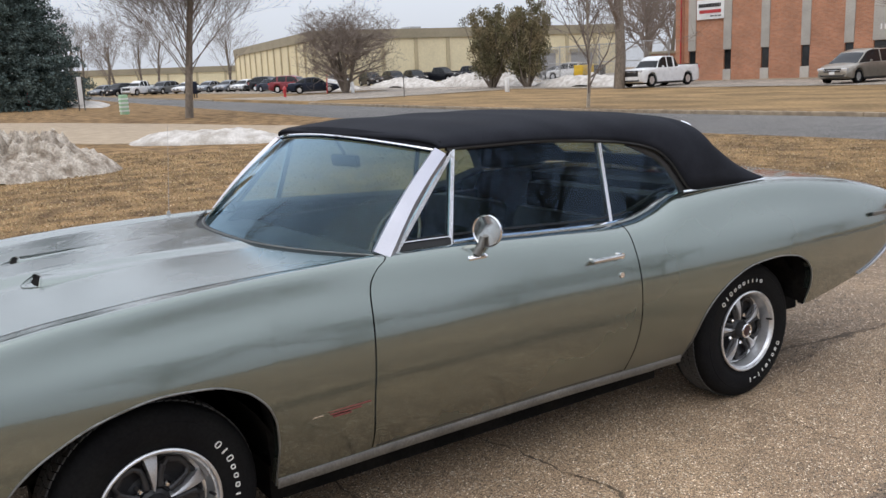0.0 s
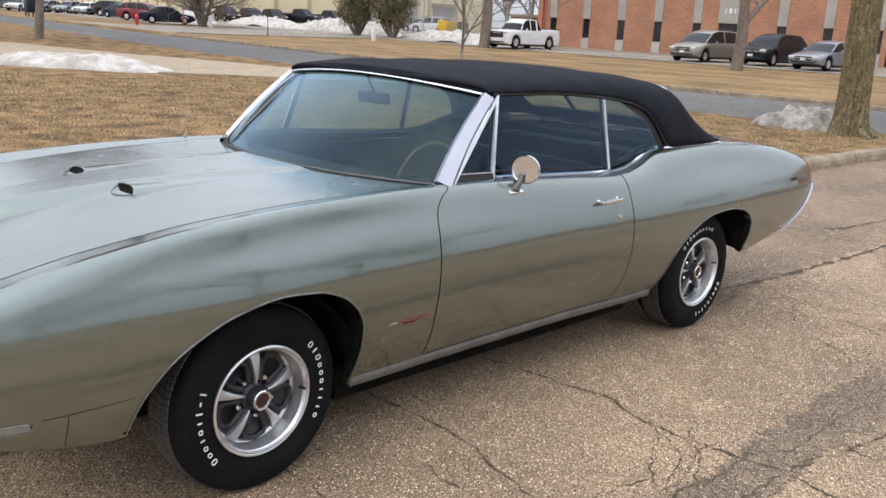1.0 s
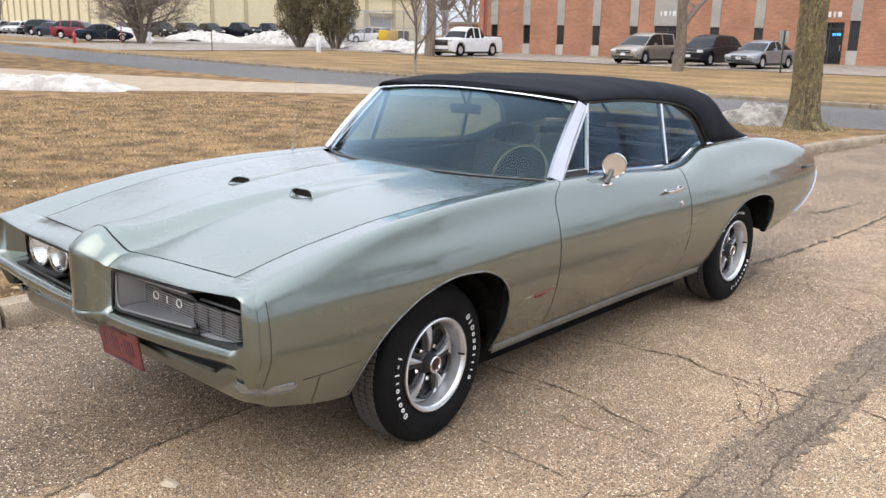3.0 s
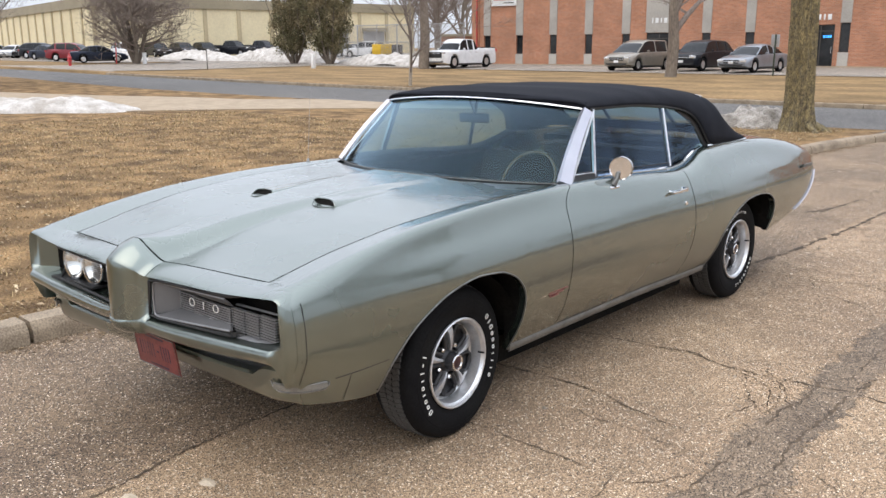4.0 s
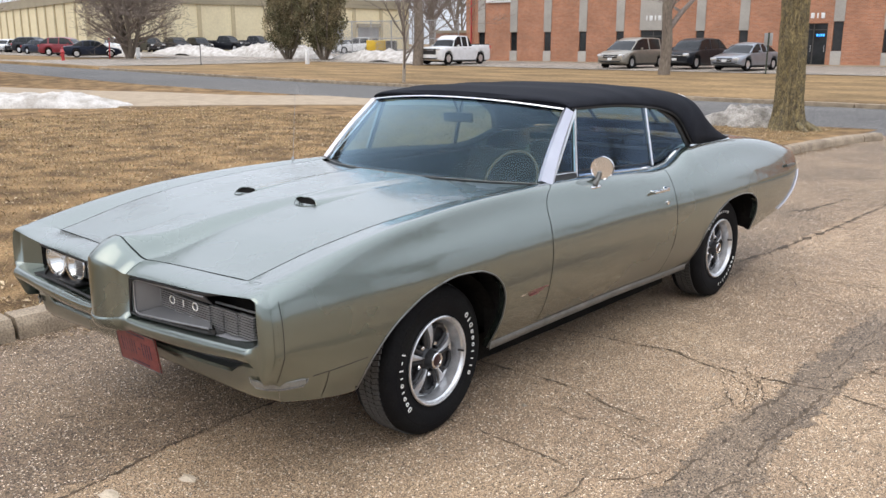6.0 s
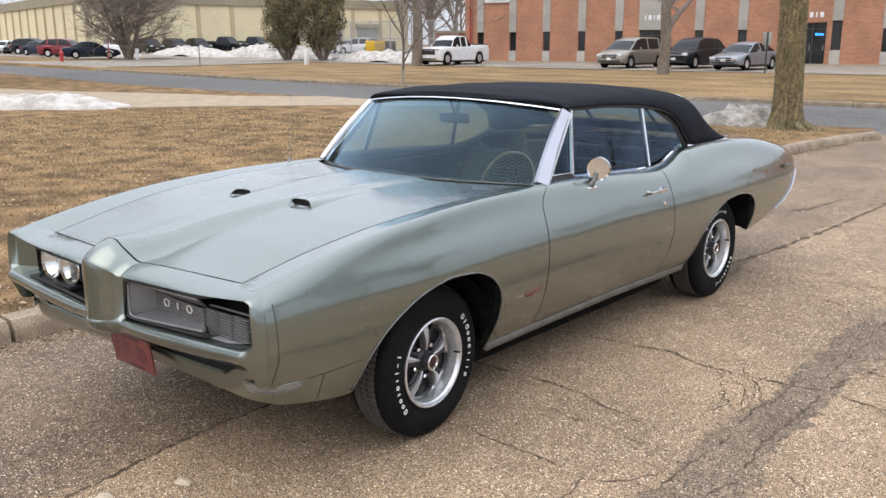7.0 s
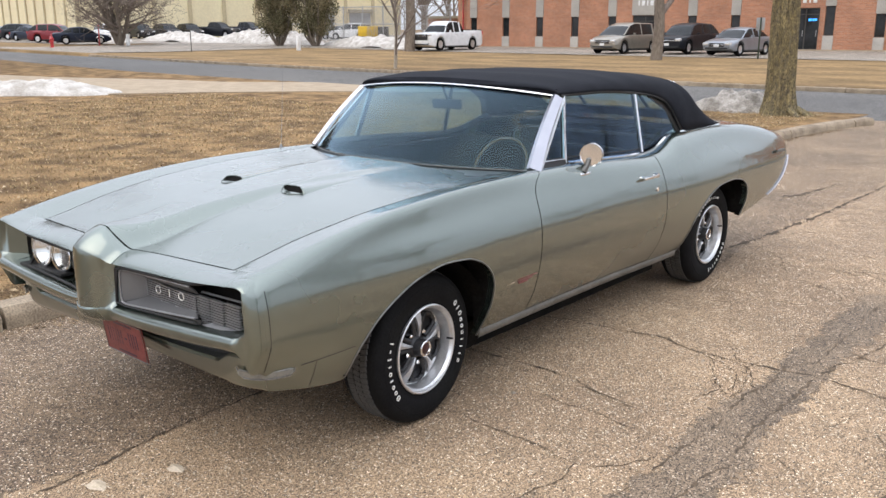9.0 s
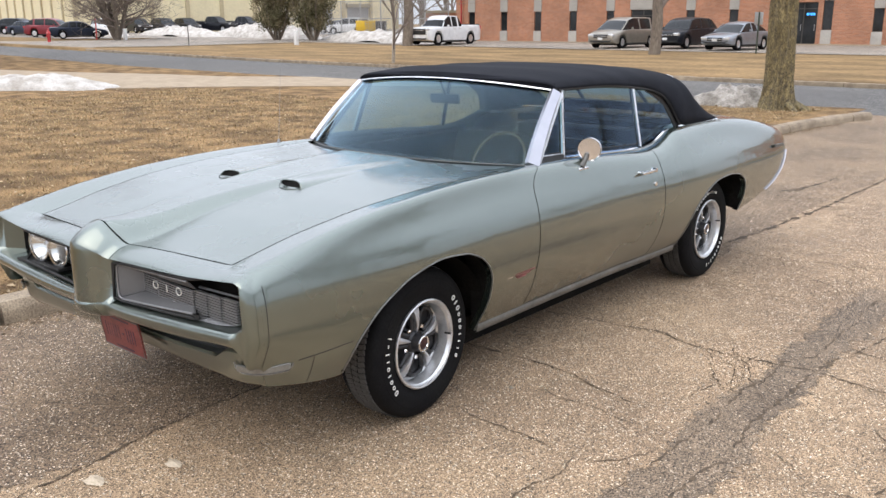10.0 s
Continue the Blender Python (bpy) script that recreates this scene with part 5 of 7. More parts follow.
# ---- street furniture ----
def hydrant(x, y, h=0.85):
    t = thing("fire_hydrant", "red iron fire hydrant standing in grass", "hydrant", Matrix.Translation(at_land(x, y)))
    prof = [(0.16, -0.05), (0.16, 0.03), (0.10, 0.05), (0.10, 0.50), (0.14, 0.52), (0.14, 0.56), (0.11, 0.60), (0.08, 0.70), (0.03, 0.73), (0.03, 0.78), (0, 0.78)]
    part("barrel", lathe("barrel", [(r, z) for r, z in prof], RED, 16), t, "", Matrix.Diagonal((h / .78, h / .78, h / .78, 1)) @ Matrix.Rotation(radians(-90), 4, "Y"))
    for a in (0, 120, 240):
        part("nozzle", tube("nozzle", [(0.09 * math.cos(radians(a)), 0.09 * math.sin(radians(a)), 0.45), (0.2 * math.cos(radians(a)), 0.2 * math.sin(radians(a)), 0.45)], 0.055, RED, 10), t)


hydrant(-63.6, 28.4, 0.95)
hydrant(-56.5, 8.0, 1.05)
for x, y, mt, lab in ((-44.0, 36.4, WHITE, "short white plastic utility post in the grass"), (-64.5, 35.2, WHITE, "grey-white utility pedestal by the car park")):
    solid("utility_post", box("utility_post", (-0.12, -0.12, -0.1), (0.12, 0.12, 0.95), mt, 0.04), lab, "post", "", Matrix.Translation(at_land(x, y)))
p = thing("marker_post", "thin red reflector rod by the drive", "post", Matrix.Translation(at_land(-65.5, 33.2)))
part("rod", tube("rod", [(0, 0, -0.1), (0.15, 0, 1.7)], 0.05, RED, 6), p)
solid("marker_rod", tube("marker_rod", [(0, 0, -0.1), (0, 0, 1.4)], 0.03, FRAME_DARK, 6), "thin dark rod in the far verge", "post", "", Matrix.Translation(at_land(-47.5, 30.2)))
sp = thing("sign_post", "small grey-backed sign on a dark green channel post", "sign", Matrix.Translation(at_land(-13.46, 40.2)) @ Matrix.Rotation(radians(-8), 4, "Z"))
part("post", box("post", (-0.035, -0.02, -0.3), (0.035, 0.02, 2.0), SIGN_GREEN, 0.006), sp)
part("sign_plate", box("sign_plate", (-0.25, 0.024, 1.38), (0.2, 0.03, 1.98), GALV, 0.004), sp)
sb = thing("sign_board", "white blank-faced sign board on two posts in snow", "sign", Matrix.Translation(at_land(-50.4, 9.9)) @ Matrix.Rotation(radians(100), 4, "Z"))
part("panel", box("panel", (-0.17, -0.03, 0.35), (0.17, 0.03, 1.95), WHITE, 0.01), sb)
for dx in (-0.15, 0.17):
    part("post", box("post", (dx - 0.03, -0.05, -0.2), (dx + 0.03, -0.032, 1.95), FRAME_DARK), sb)
gb = thing("utility_pedestal", "faded green slotted plastic pedestal in the verge", "utility box", Matrix.Translation(at_land(-42.5, 10.4)))
part("case", box("case", (-0.2, -0.2, -0.1), (0.2, 0.2, 1.0), GREEN, 0.06), gb)
for k in range(4):
    part("band", box("band", (-0.205, -0.207, 0.15 + 0.2 * k), (0.205, 0.207, 0.22 + 0.2 * k), WHITE, 0.01), gb)
mb = thing("mail_box", "dark blue street mail box on legs", "mail box", Matrix.Translation(at_land(-76, 24.6)))
part("body", box("body", (-0.5, -0.4, 0.35), (0.5, 0.4, 1.5), CAR_PAINTS["navy"], 0.12), mb)
for a in (-0.35, 0.35):
    for b in (-0.3, 0.3):
        part("leg", box("leg", (a - 0.05, b - 0.05, -0.05), (a + 0.05, b + 0.05, 0.36), FRAME_DARK), mb)
yc = thing("yellow_compressor", "yellow towable site compressor behind the fence", "machine", Matrix.Translation(at_land(-58.5, 57.5)) @ Matrix.Rotation(radians(35), 4, "Z") @ Matrix.Diagonal((0.75, 0.75, 0.75, 1)))
part("cover", box("cover", (-1.6, -0.8, 0.7), (1.0, 0.8, 2.0), YELLOW, 0.12), yc)
part("end_panel", box("end_panel", (1.0, -0.78, 0.5), (2.2, 0.78, 1.95), FRAME_DARK, 0.05), yc)
for sx in (-0.85, 0.85):
    part("wheel", lathe("wheel", [(0, -0.1), (0.35, -0.1), (0.38, 0), (0.35, 0.1), (0, 0.1)], RUBBER, 20), yc, "", Matrix.Translation((-0.3, sx, 0.36)) @ Matrix.Rotation(radians(90), 4, "Z"))
part("tow_bar", tube("tow_bar", [(-1.6, 0, 0.55), (-2.6, 0, 0.45), (-2.6, 0, 0.0)], 0.05, FRAME_DARK, 6), yc)
part("chassis", box("chassis", (-1.6, -0.5, 0.4), (2.2, 0.5, 0.72), FRAME_DARK), yc)


def fence():
    t = thing("chain_fence", "galvanised chain-link fence round the yard", "fence")
    a, b = Vector((-74, 58, 0)), Vector((-47, 56, 0))
    for k in range(10):
        q = a.lerp(b, k / 9)
        part("post", tube("post", [at_land(q.x, q.y, -0.1), at_land(q.x, q.y, 3.4)], 0.06, GALV, 8), t)
    for z in (0.2, 1.7, 3.3):
        part("rail", tube("rail", [at_land(a.x, a.y, z), at_land(b.x, b.y, z)], 0.04, GALV, 6), t)
    v, f = [], []
    for k in range(120):
        for s in (-1, 1):
            q0, q1 = a.lerp(b, k / 120), a.lerp(b, min(1, max(0, k / 120 + s * 0.115)))
            add_tube(v, f, [at_land(q0.x, q0.y, 0.1), at_land(q1.x, q1.y, 3.3)], [0.012, 0.012], 3)
    part("wire_mesh", mesh_of("wire_mesh", v, f, GALV), t)


fence()
rb = thing("far_brick_house", "low far red-brown brick building behind bare trees", "building", Matrix.Translation((-72, 84, 0.5)))
part("wall", box("wall", (-3, 0, -0.5), (9, 8, 2.6), BRICKWORK), rb)
part("roof", box("roof", (-3.3, -0.3, 2.6), (9.3, 8.3, 2.9), TAN_FASCIA), rb)


# ---- behind the camera: bare trees, seen in glass and paint alone ----
for k, (x, y, h) in enumerate(((44, -14, 13), (40, -5, 14), (27, 6, 13), (23, 12, 14), (26, 20, 13), (30, 28, 14), (42, 74, 14), (56, 86, 15), (30, 80, 14), (-13, -6, 13), (-10, -10, 12), (-19, -9, 14))):
    bare_tree("bare_tree", (x, y, 0), h, 0.2, "bare tree across the parking area", 60 + k, 3, 0.55, 0.3, 0.02, BARK_FAR, (9, 6, 5))


# ---- the silver-green convertible; nose towards -y, driver's side at +x ----
car = thing("convertible_car", "silver-green vintage convertible with black canvas roof parked on asphalt", "car")

half_w = curve([(-0.955, 0.922), (-0.945, 0.926), (-0.93, 0.931), (-0.90, 0.937), (-0.85, 0.940), (-0.5, 0.943), (0.0, 0.95), (0.5, 0.945), (1.0, 0.936),
                (1.6, 0.934), (2.0, 0.945), (2.5, 0.962), (2.9, 0.966), (3.4, 0.958), (3.8, 0.945), (4.0, 0.928), (4.08, 0.912), (4.12, 0.89)])
tuck = curve([(0.25, -0.150), (0.30, -0.122), (0.38, -0.072), (0.47, -0.031), (0.57, -0.006), (0.64, 0.0), (0.72, -0.003), (0.80, -0.018), (0.88, -0.05), (0.97, -0.11)])
bottom_z = curve([(-0.955, 0.52), (-0.90, 0.515), (-0.865, 0.50), (-0.83, 0.43), (-0.81, 0.408), (-0.76, 0.398), (-0.64, 0.375), (-0.476, 0.352), (-0.466, 0.40), (-0.452, 0.455), (-0.42, 0.515), (-0.36, 0.585), (-0.28, 0.64),
                  (-0.13, 0.702), (0.04, 0.73), (0.18, 0.72), (0.28, 0.685), (0.345, 0.63), (0.38, 0.56), (0.395, 0.45), (0.402, 0.34), (0.41, 0.275),
                  (1.0, 0.285), (2.40, 0.288), (2.412, 0.36), (2.425, 0.47), (2.455, 0.54), (2.52, 0.605), (2.62, 0.66), (2.76, 0.70), (2.92, 0.71),
                  (3.06, 0.695), (3.15, 0.66), (3.205, 0.60), (3.225, 0.51), (3.232, 0.41), (3.40, 0.44), (3.70, 0.51), (3.90, 0.60), (4.00, 0.675), (4.06, 0.735), (4.12, 0.79)])
shoulder_z = curve([(-0.955, 0.79), (-0.85, 0.80), (-0.4, 0.855), (0.0, 0.88), (0.5, 0.895), (0.9, 0.885), (1.5, 0.85), (1.95, 0.85), (2.4, 0.885),
                    (2.9, 0.91), (3.4, 0.89), (3.8, 0.85), (4.0, 0.825), (4.12, 0.81)])
crown_x = curve([(-0.955, 0.80), (-0.85, 0.835), (-0.5, 0.845), (0.0, 0.84), (0.6, 0.815), (0.9, 0.79), (1.6, 0.79), (2.05, 0.785), (2.44, 0.755), (3.0, 0.785), (3.5, 0.79), (4.0, 0.785), (4.08, 0.785), (4.12, 0.80)])
crown_z = curve([(-0.955, 0.832), (-0.90, 0.855), (-0.85, 0.867), (-0.5, 0.937), (-0.14, 0.982), (0.3, 1.006), (0.78, 1.012), (1.25, 1.003), (1.67, 0.982), (2.0, 0.968), (2.12, 0.975),
                 (2.25, 1.0), (2.43, 1.05), (2.7, 1.058), (3.0, 1.055), (3.3, 1.04), (3.6, 1.008), (3.85, 0.966), (4.0, 0.932), (4.08, 0.908), (4.12, 0.87)])
inner_x = curve([(-0.85, 0.70), (-0.83, 0.69), (-0.3, 0.72), (0.4, 0.745), (0.75, 0.755), (2.05, 0.745), (2.44, 0.71), (3.0, 0.60), (3.2, 0.58), (4.12, 0.55)])
inner_z = curve([(-0.85, 0.84), (-0.83, 0.843), (-0.5, 0.915), (-0.14, 0.966), (0.3, 0.994), (0.75, 1.002), (0.9, 1.005), (1.25, 0.996), (1.67, 0.975), (2.0, 0.961), (2.12, 0.968),
                 (2.25, 0.993), (2.43, 1.045), (2.7, 1.062), (3.0, 1.068), (3.3, 1.056), (3.6, 1.024), (3.85, 0.984), (4.0, 0.95), (4.08, 0.926), (4.12, 0.89)])


def side_x(y, z):
    front = max(0.0, (-0.55 - y) / 0.4) ** 2 * 0.10 * max(0.0, (0.62 - z) / 0.2)
    return half_w(y) + tuck(z) - front


seam_dy = curve([(0.28, -0.105), (0.34, -0.112), (0.55, -0.138), (0.65, -0.133), (0.83, -0.118), (0.92, -0.10), (0.97, -0.06), (1.0, -0.005)])


def seam_warp(y, z):
    """The door's front edge runs forwards below the screen pillar; the mesh lines follow it."""
    return seam_dy(z) * max(0.0, 1 - abs(y - 0.885) / 0.40)


def body_column(y):
    """The outside of the body at one station, from the sill up over the shoulder."""
    zb, zs = bottom_z(y), shoulder_z(y)
    out = []
    for i in range(13):
        z = zb + (zs - zb) * i / 12
        yy = y + seam_warp(y, z)
        out.append(Vector((side_x(yy, z), yy, z)))
    xs, xt, zt = out[-1].x, crown_x(y), crown_z(y)
    slope = (side_x(y, zs) - side_x(y, zs - 0.02)) / 0.02
    for i in range(1, 9):
        a = i / 8
        # cubic from the side's own slope into the flat of the top
        p0, p3 = (xs, zs), (xt, zt)
        h = (zt - zs) * 0.6
        p1, p2 = (xs + slope * h, zs + h), (xt + (xs - xt) * 0.55, zt + (zt - inner_z(y)) * 0.3)
        b = [(1 - a) ** 3, 3 * a * (1 - a) ** 2, 3 * a * a * (1 - a), a ** 3]
        zc = sum(k * p[1] for k, p in zip(b, (p0, p1, p2, p3)))
        out.append(Vector((sum(k * p[0] for k, p in zip(b, (p0, p1, p2, p3))), y + seam_warp(y, zc), zc)))
    xi, zi = inner_x(y), inner_z(y)
    for i in range(1, 4):
        a = i / 3
        out.append(Vector((xt + (xi - xt) * a, y, zt + (zi - zt) * a)))
    return out


def stations(lo, hi):
    ys = {round(lo + (hi - lo) * i / 90, 4) for i in range(91)}
    for a, b, n in ((-0.478, -0.40, 14), (0.30, 0.415, 18), (2.395, 2.47, 14), (3.14, 3.24, 14), (-0.955, -0.85, 10), (3.9, 4.12, 10)):
        ys |= {round(a + (b - a) * i / n, 4) for i in range(n + 1) if lo <= a + (b - a) * i / n <= hi}
    return sorted(ys)


def side_panel(name, lo, hi, label=""):
    """A body-side panel of both flanks' shape, with a turned-in lower lip."""
    for sign in (1, -1):
        verts, faces = [], []
        ys = stations(lo, hi)
        cols = None
        for y in ys:
            col = body_column(y)
            lip = col[0] + Vector((-0.035, 0, 0.004))
            col = [lip] + col
            cols = len(col)
            verts += [Vector((sign * p.x, p.y, p.z)) for p in col]
        faces = grid_faces(len(ys), cols, 0, sign < 0)
        part(name, mesh_of(name, verts, faces, PAINT, True, 40), car, label)


side_panel("front_fender", -0.91, 0.882)
side_panel("door", 0.888, 2.035)
side_panel("rear_quarter_panel", 2.041, 4.12)


# bonnet with a raised centre
bonnet_y0 = curve([(0, -0.958), (0.05, -0.951), (0.10, -0.928), (0.15, -0.905), (0.22, -0.89), (0.45, -0.858), (0.70, -0.83)])
screen_base_y = lambda x: 0.60 + 0.28 * (abs(x) / 0.77) ** 2.2
ridge_h = curve([(-1.0, 0.092), (-0.9, 0.084), (-0.7, 0.056), (-0.5, 0.038), (-0.1, 0.018), (0.3, 0.012), (0.8, 0.010)])
ridge_top = curve([(-1.0, 0.01), (-0.95, 0.02), (-0.9, 0.04), (-0.7, 0.07), (-0.5, 0.085), (-0.1, 0.12), (0.3, 0.17), (0.8, 0.22)])
ridge_foot = curve([(-1.0, 0.125), (-0.9, 0.135), (-0.7, 0.148), (-0.5, 0.162), (-0.1, 0.20), (0.3, 0.27), (0.8, 0.34)])
bonnet_swell = curve([(-1.0, 0.004), (-0.83, 0.006), (-0.5, 0.016), (-0.1, 0.018), (0.4, 0.014), (0.8, 0.008)])


def bonnet_z(x, y):
    a, e = abs(x), inner_x(y)
    base = inner_z(y) if y > -0.85 else 0.84 + 0.02 * (y + 0.85)
    s = min(1.0, max(0.0, (a - ridge_top(y)) / (ridge_foot(y) - ridge_top(y))))
    s = 1 - s * s * (3 - 2 * s)
    return base + bonnet_swell(y) * (1 - min(1, a / e) ** 2) + ridge_h(y) * s


def bonnet():
    verts, nx, ny = [], 121, 70
    for j in range(ny):
        for i in range(nx):
            u = -1 + 2 * i / (nx - 1)
            v = j / (ny - 1)
            edge = 0.72
            x = u * edge
            y0, y1 = bonnet_y0(abs(x)), screen_base_y(x) - 0.035
            y = y0 + (y1 - y0) * v
            x = u * (inner_x(y) - 0.006 if y > -0.83 else 0.684)
            verts.append(Vector((x, y, bonnet_z(x, y))))
    faces = grid_faces(ny, nx)
    # folded edge
    rim = [j * nx for j in range(ny)] + [(ny - 1) * nx + i for i in range(1, nx)] + [j * nx + nx - 1 for j in range(ny - 2, -1, -1)] + [i for i in range(nx - 2, 0, -1)]
    base = len(verts)
    verts += [verts[k] + Vector((0, 0, -0.03)) for k in rim]
    n = len(rim)
    faces += [(rim[k], rim[(k + 1) % n], base + (k + 1) % n, base + k) for k in range(n)]
    part("bonnet", mesh_of("bonnet", verts, faces, DULL_PAINT, True, 35), car)


bonnet()

# gutters below the bonnet gaps
for sx in (1, -1):
    part("bonnet_gutter", mesh_of("bonnet_gutter", [Vector((sx * (inner_x(y) + dx), y, inner_z(y) - 0.022)) for y in [-0.84 + 0.09 * k for k in range(19)] for dx in (-0.025, 0.015)], grid_faces(19, 2), BLACK), car)
part("bonnet_front_gutter", mesh_of("bonnet_front_gutter", [Vector((x, bonnet_y0(abs(x)) + dy, bonnet_z(x, bonnet_y0(abs(x))) - 0.022)) for x in [-0.68 + 0.04 * k for k in range(35)] for dy in (-0.015, 0.02)], grid_faces(35, 2), BLACK), car)

def bonnet_scoops():
    """Two low humps that face forwards with a rolled lip; a near-black D-shaped sheet paints the mouth's shade."""
    for sx in (1, -1):
        xc, y0, hw, rise_h, n, rows = sx * 0.218, -0.165, 0.072, 0.021, 25, 24

        def hump(u, y, fall):
            x = xc + u * hw * (1 + 0.12 * (1 - fall))
            b, k = bonnet_z(x, y), 1 - abs(u) ** 5
            return Vector((x, y, b + k * fall * rise_h - 0.0012 * (1 - k)))

        def lip_y(u):
            return y0 + 0.016 * (1 - abs(u) ** 2)

        verts = []
        for j in range(rows):
            t = j / (rows - 1)
            fall = (1 - t) ** 1.7
            for i in range(n):
                u = -1 + 2 * i / (n - 1)
                verts.append(hump(u, lip_y(u) + (0.50 - 0.016 * (1 - u * u)) * t ** 1.25, fall))
        scoop = part("bonnet_scoop", mesh_of("bonnet_scoop", verts, grid_faces(rows, n), PAINT, True, 60), car)
        lip = [hump(-1 + 2 * i / (n - 1), lip_y(-1 + 2 * i / (n - 1)), 1.0) for i in range(n)]
        foot = [Vector((xc + u * hw * 0.96, y0 - 0.048 * (1 - abs(u) ** 2.6), 0)) for u in [-1 + 2 * i / (n - 1) for i in range(n)]]
        for p in foot:
            p.z = bonnet_z(p.x, p.y) + 0.0015
        mid = [a.lerp(b, 0.45) + Vector((0, 0.006, -0.010)) for a, b in zip(foot, lip)]
        part("scoop_sill", mesh_of("scoop_sill", foot + [a.lerp(b, 0.5) + Vector((0, 0, -0.001)) for a, b in zip(foot, mid)] + [m + Vector((0, 0, 0.003)) for m in mid], grid_faces(3, n), PAINT, True, 60), scoop)
        part("scoop_mouth", mesh_of("scoop_mouth", mid + [p + Vector((0, 0.002, -0.001)) for p in lip], grid_faces(2, n), WELL, False), scoop)
        part("scoop_lip", tube("scoop_lip", lip, 0.0036, PAINT, 6), scoop)
        part("scoop_sill_edge", tube("scoop_sill_edge", foot, 0.0022, PAINT, 6), scoop)


bonnet_scoops()


# front end: one body-coloured bumper with a centre prow and two lamp openings
face_y = curve([(0, -1.076), (0.03, -1.072), (0.06, -1.056), (0.09, -1.032), (0.12, -1.012), (0.17, -1.001), (0.3, -0.992), (0.6, -0.975), (0.8, -0.957), (0.86, -0.952), (0.885, -0.948), (0.897, -0.942), (0.906, -0.929), (0.911, -0.910), (0.913, -0.885)])
top_z = curve([(0.68, 0.843), (0.75, 0.850), (0.80, 0.856), (0.85, 0.858), (0.88, 0.853), (0.90, 0.838), (0.913, 0.80)])
open_top, open_bot = curve([(0, 0.866), (0.05, 0.858), (0.10, 0.822), (0.135, 0.804), (0.5, 0.812), (0.8, 0.832), (0.9, 0.842)]), curve([(0, 0.622), (0.14, 0.626), (0.5, 0.644), (0.9, 0.665)])
base_z = curve([(0, 0.555), (0.3, 0.552), (0.6, 0.568), (0.8, 0.584), (0.913, 0.588)])


def front_bumper():
    xs = [0, 0.025, 0.05, 0.07, 0.085, 0.095, 0.103, 0.11, 0.118, 0.126, 0.1345] + [0.135 + 0.625 * i / 18 for i in range(19)] + [0.7605, 0.775, 0.79, 0.805, 0.82, 0.835, 0.85, 0.862, 0.872, 0.879, 0.885, 0.89, 0.896, 0.905, 0.913]
    cols = []
    for x in xs:
        hollow = 0.1347 < x < 0.7603
        # painted reveals slope into the opening from both of its ends
        ramp = 0.03 * min(1, max(0, (x - 0.108) / 0.026)) if x < 0.1346 else 0.105 * min(1, max(0, (0.886 - x) / 0.126)) ** 0.8 if x > 0.76 else 0.0
        zt = bonnet_z(x, bonnet_y0(x)) if x < 0.687 else top_z(x)
        end = min(1, max(0, (x - 0.868) / 0.012))
        yf, zo, zl, zb = face_y(x), min(open_top(x), zt - 0.012), open_bot(x), base_z(x) - 0.075 * end
        # the opening's corners are rounded
        round_off = 0.014 * max(0, 1 - abs(x - 0.118) / 0.02) + 0.010 * max(0, 1 - abs(x - 0.886) / 0.02)
        zo, zl = zo - round_off, zl + round_off
        ys = (bonnet_y0(x) if x < 0.7 else -0.83 - 0.03 * min(1, (x - 0.7) / 0.15)) - 0.006
        ys = max(ys, yf + 0.004)
        col = [Vector((x, ys, zt - 0.02)), Vector((x, ys, zt))]
        for k in range(1, 9):
            a = k / 8 * math.pi / 2
            q, flat = k / 8, 0.85 if x < 0.13 else 0.85 - 0.5 * min(1, (x - 0.13) / 0.2)
            col.append(Vector((x, ys + (yf - ys) * (math.sin(a) ** 0.9 * (1 - flat) + q ** 0.9 * flat), zt + (zo - zt) * ((1 - math.cos(a)) ** 0.95 * (1 - flat) + q ** 1.25 * flat))))
        deep = 0.13 if hollow else ramp
        puff = 0.006 if deep == 0 else 0.0
        col += [Vector((x, yf + deep * 0.5 - puff * 0.5, zo - 0.006)), Vector((x, yf + deep - puff, zo - 0.012 if deep else zo - 0.05)),
                Vector((x, yf + deep - puff, zl + 0.012 if deep else zl + 0.05)), Vector((x, yf + deep * 0.5 - puff, zl + 0.006))]
        for k in range(0, 9):
            q = k / 8
            a = q * math.pi
            bulge = (0.036 * math.sin(a) if hollow or x > 0.76 else 0.006 * (1 - q) + 0.012 * math.sin(a)) * (1 - end) + 0.006 * (1 - q) * end
            col.append(Vector((x, yf - bulge + (0.07 - 0.03 * end) * q ** 3, zl + (zb - zl) * (1 - math.cos(a)) / 2)))
        col.append(Vector((x, yf + 0.20, zb + 0.02)))
        w = max(0.0, (x - 0.874) / 0.039)
        for v in col:
            v.x += w * (side_x(-0.888, v.z) - 0.913 - (0.04 if v.y > yf + 0.1 else 0))
        cols.append(col)
    # ease the hollow where the prow runs into the upper lip
    for _ in range(14):
        for j in list(range(3, 11)) + list(range(15, 22)):
            old = [c[j].copy() for c in cols]
            for i in range(1, len(cols) - 1):
                if 0.03 < xs[i] < 0.38:
                    mean = (old[i - 1] + old[i + 1]) / 2
                    cols[i][j].y, cols[i][j].z = (old[i].y + mean.y) / 2, (old[i].z + mean.z) / 2
    m = len(cols[0])
    verts = [p for c in cols for p in c]
    faces = grid_faces(len(cols), m, 0, True)
    verts, faces = mirrored(verts, faces)
    part("front_bumper", mesh_of("front_bumper", verts, faces, PAINT, True, 45), car)


front_bumper()


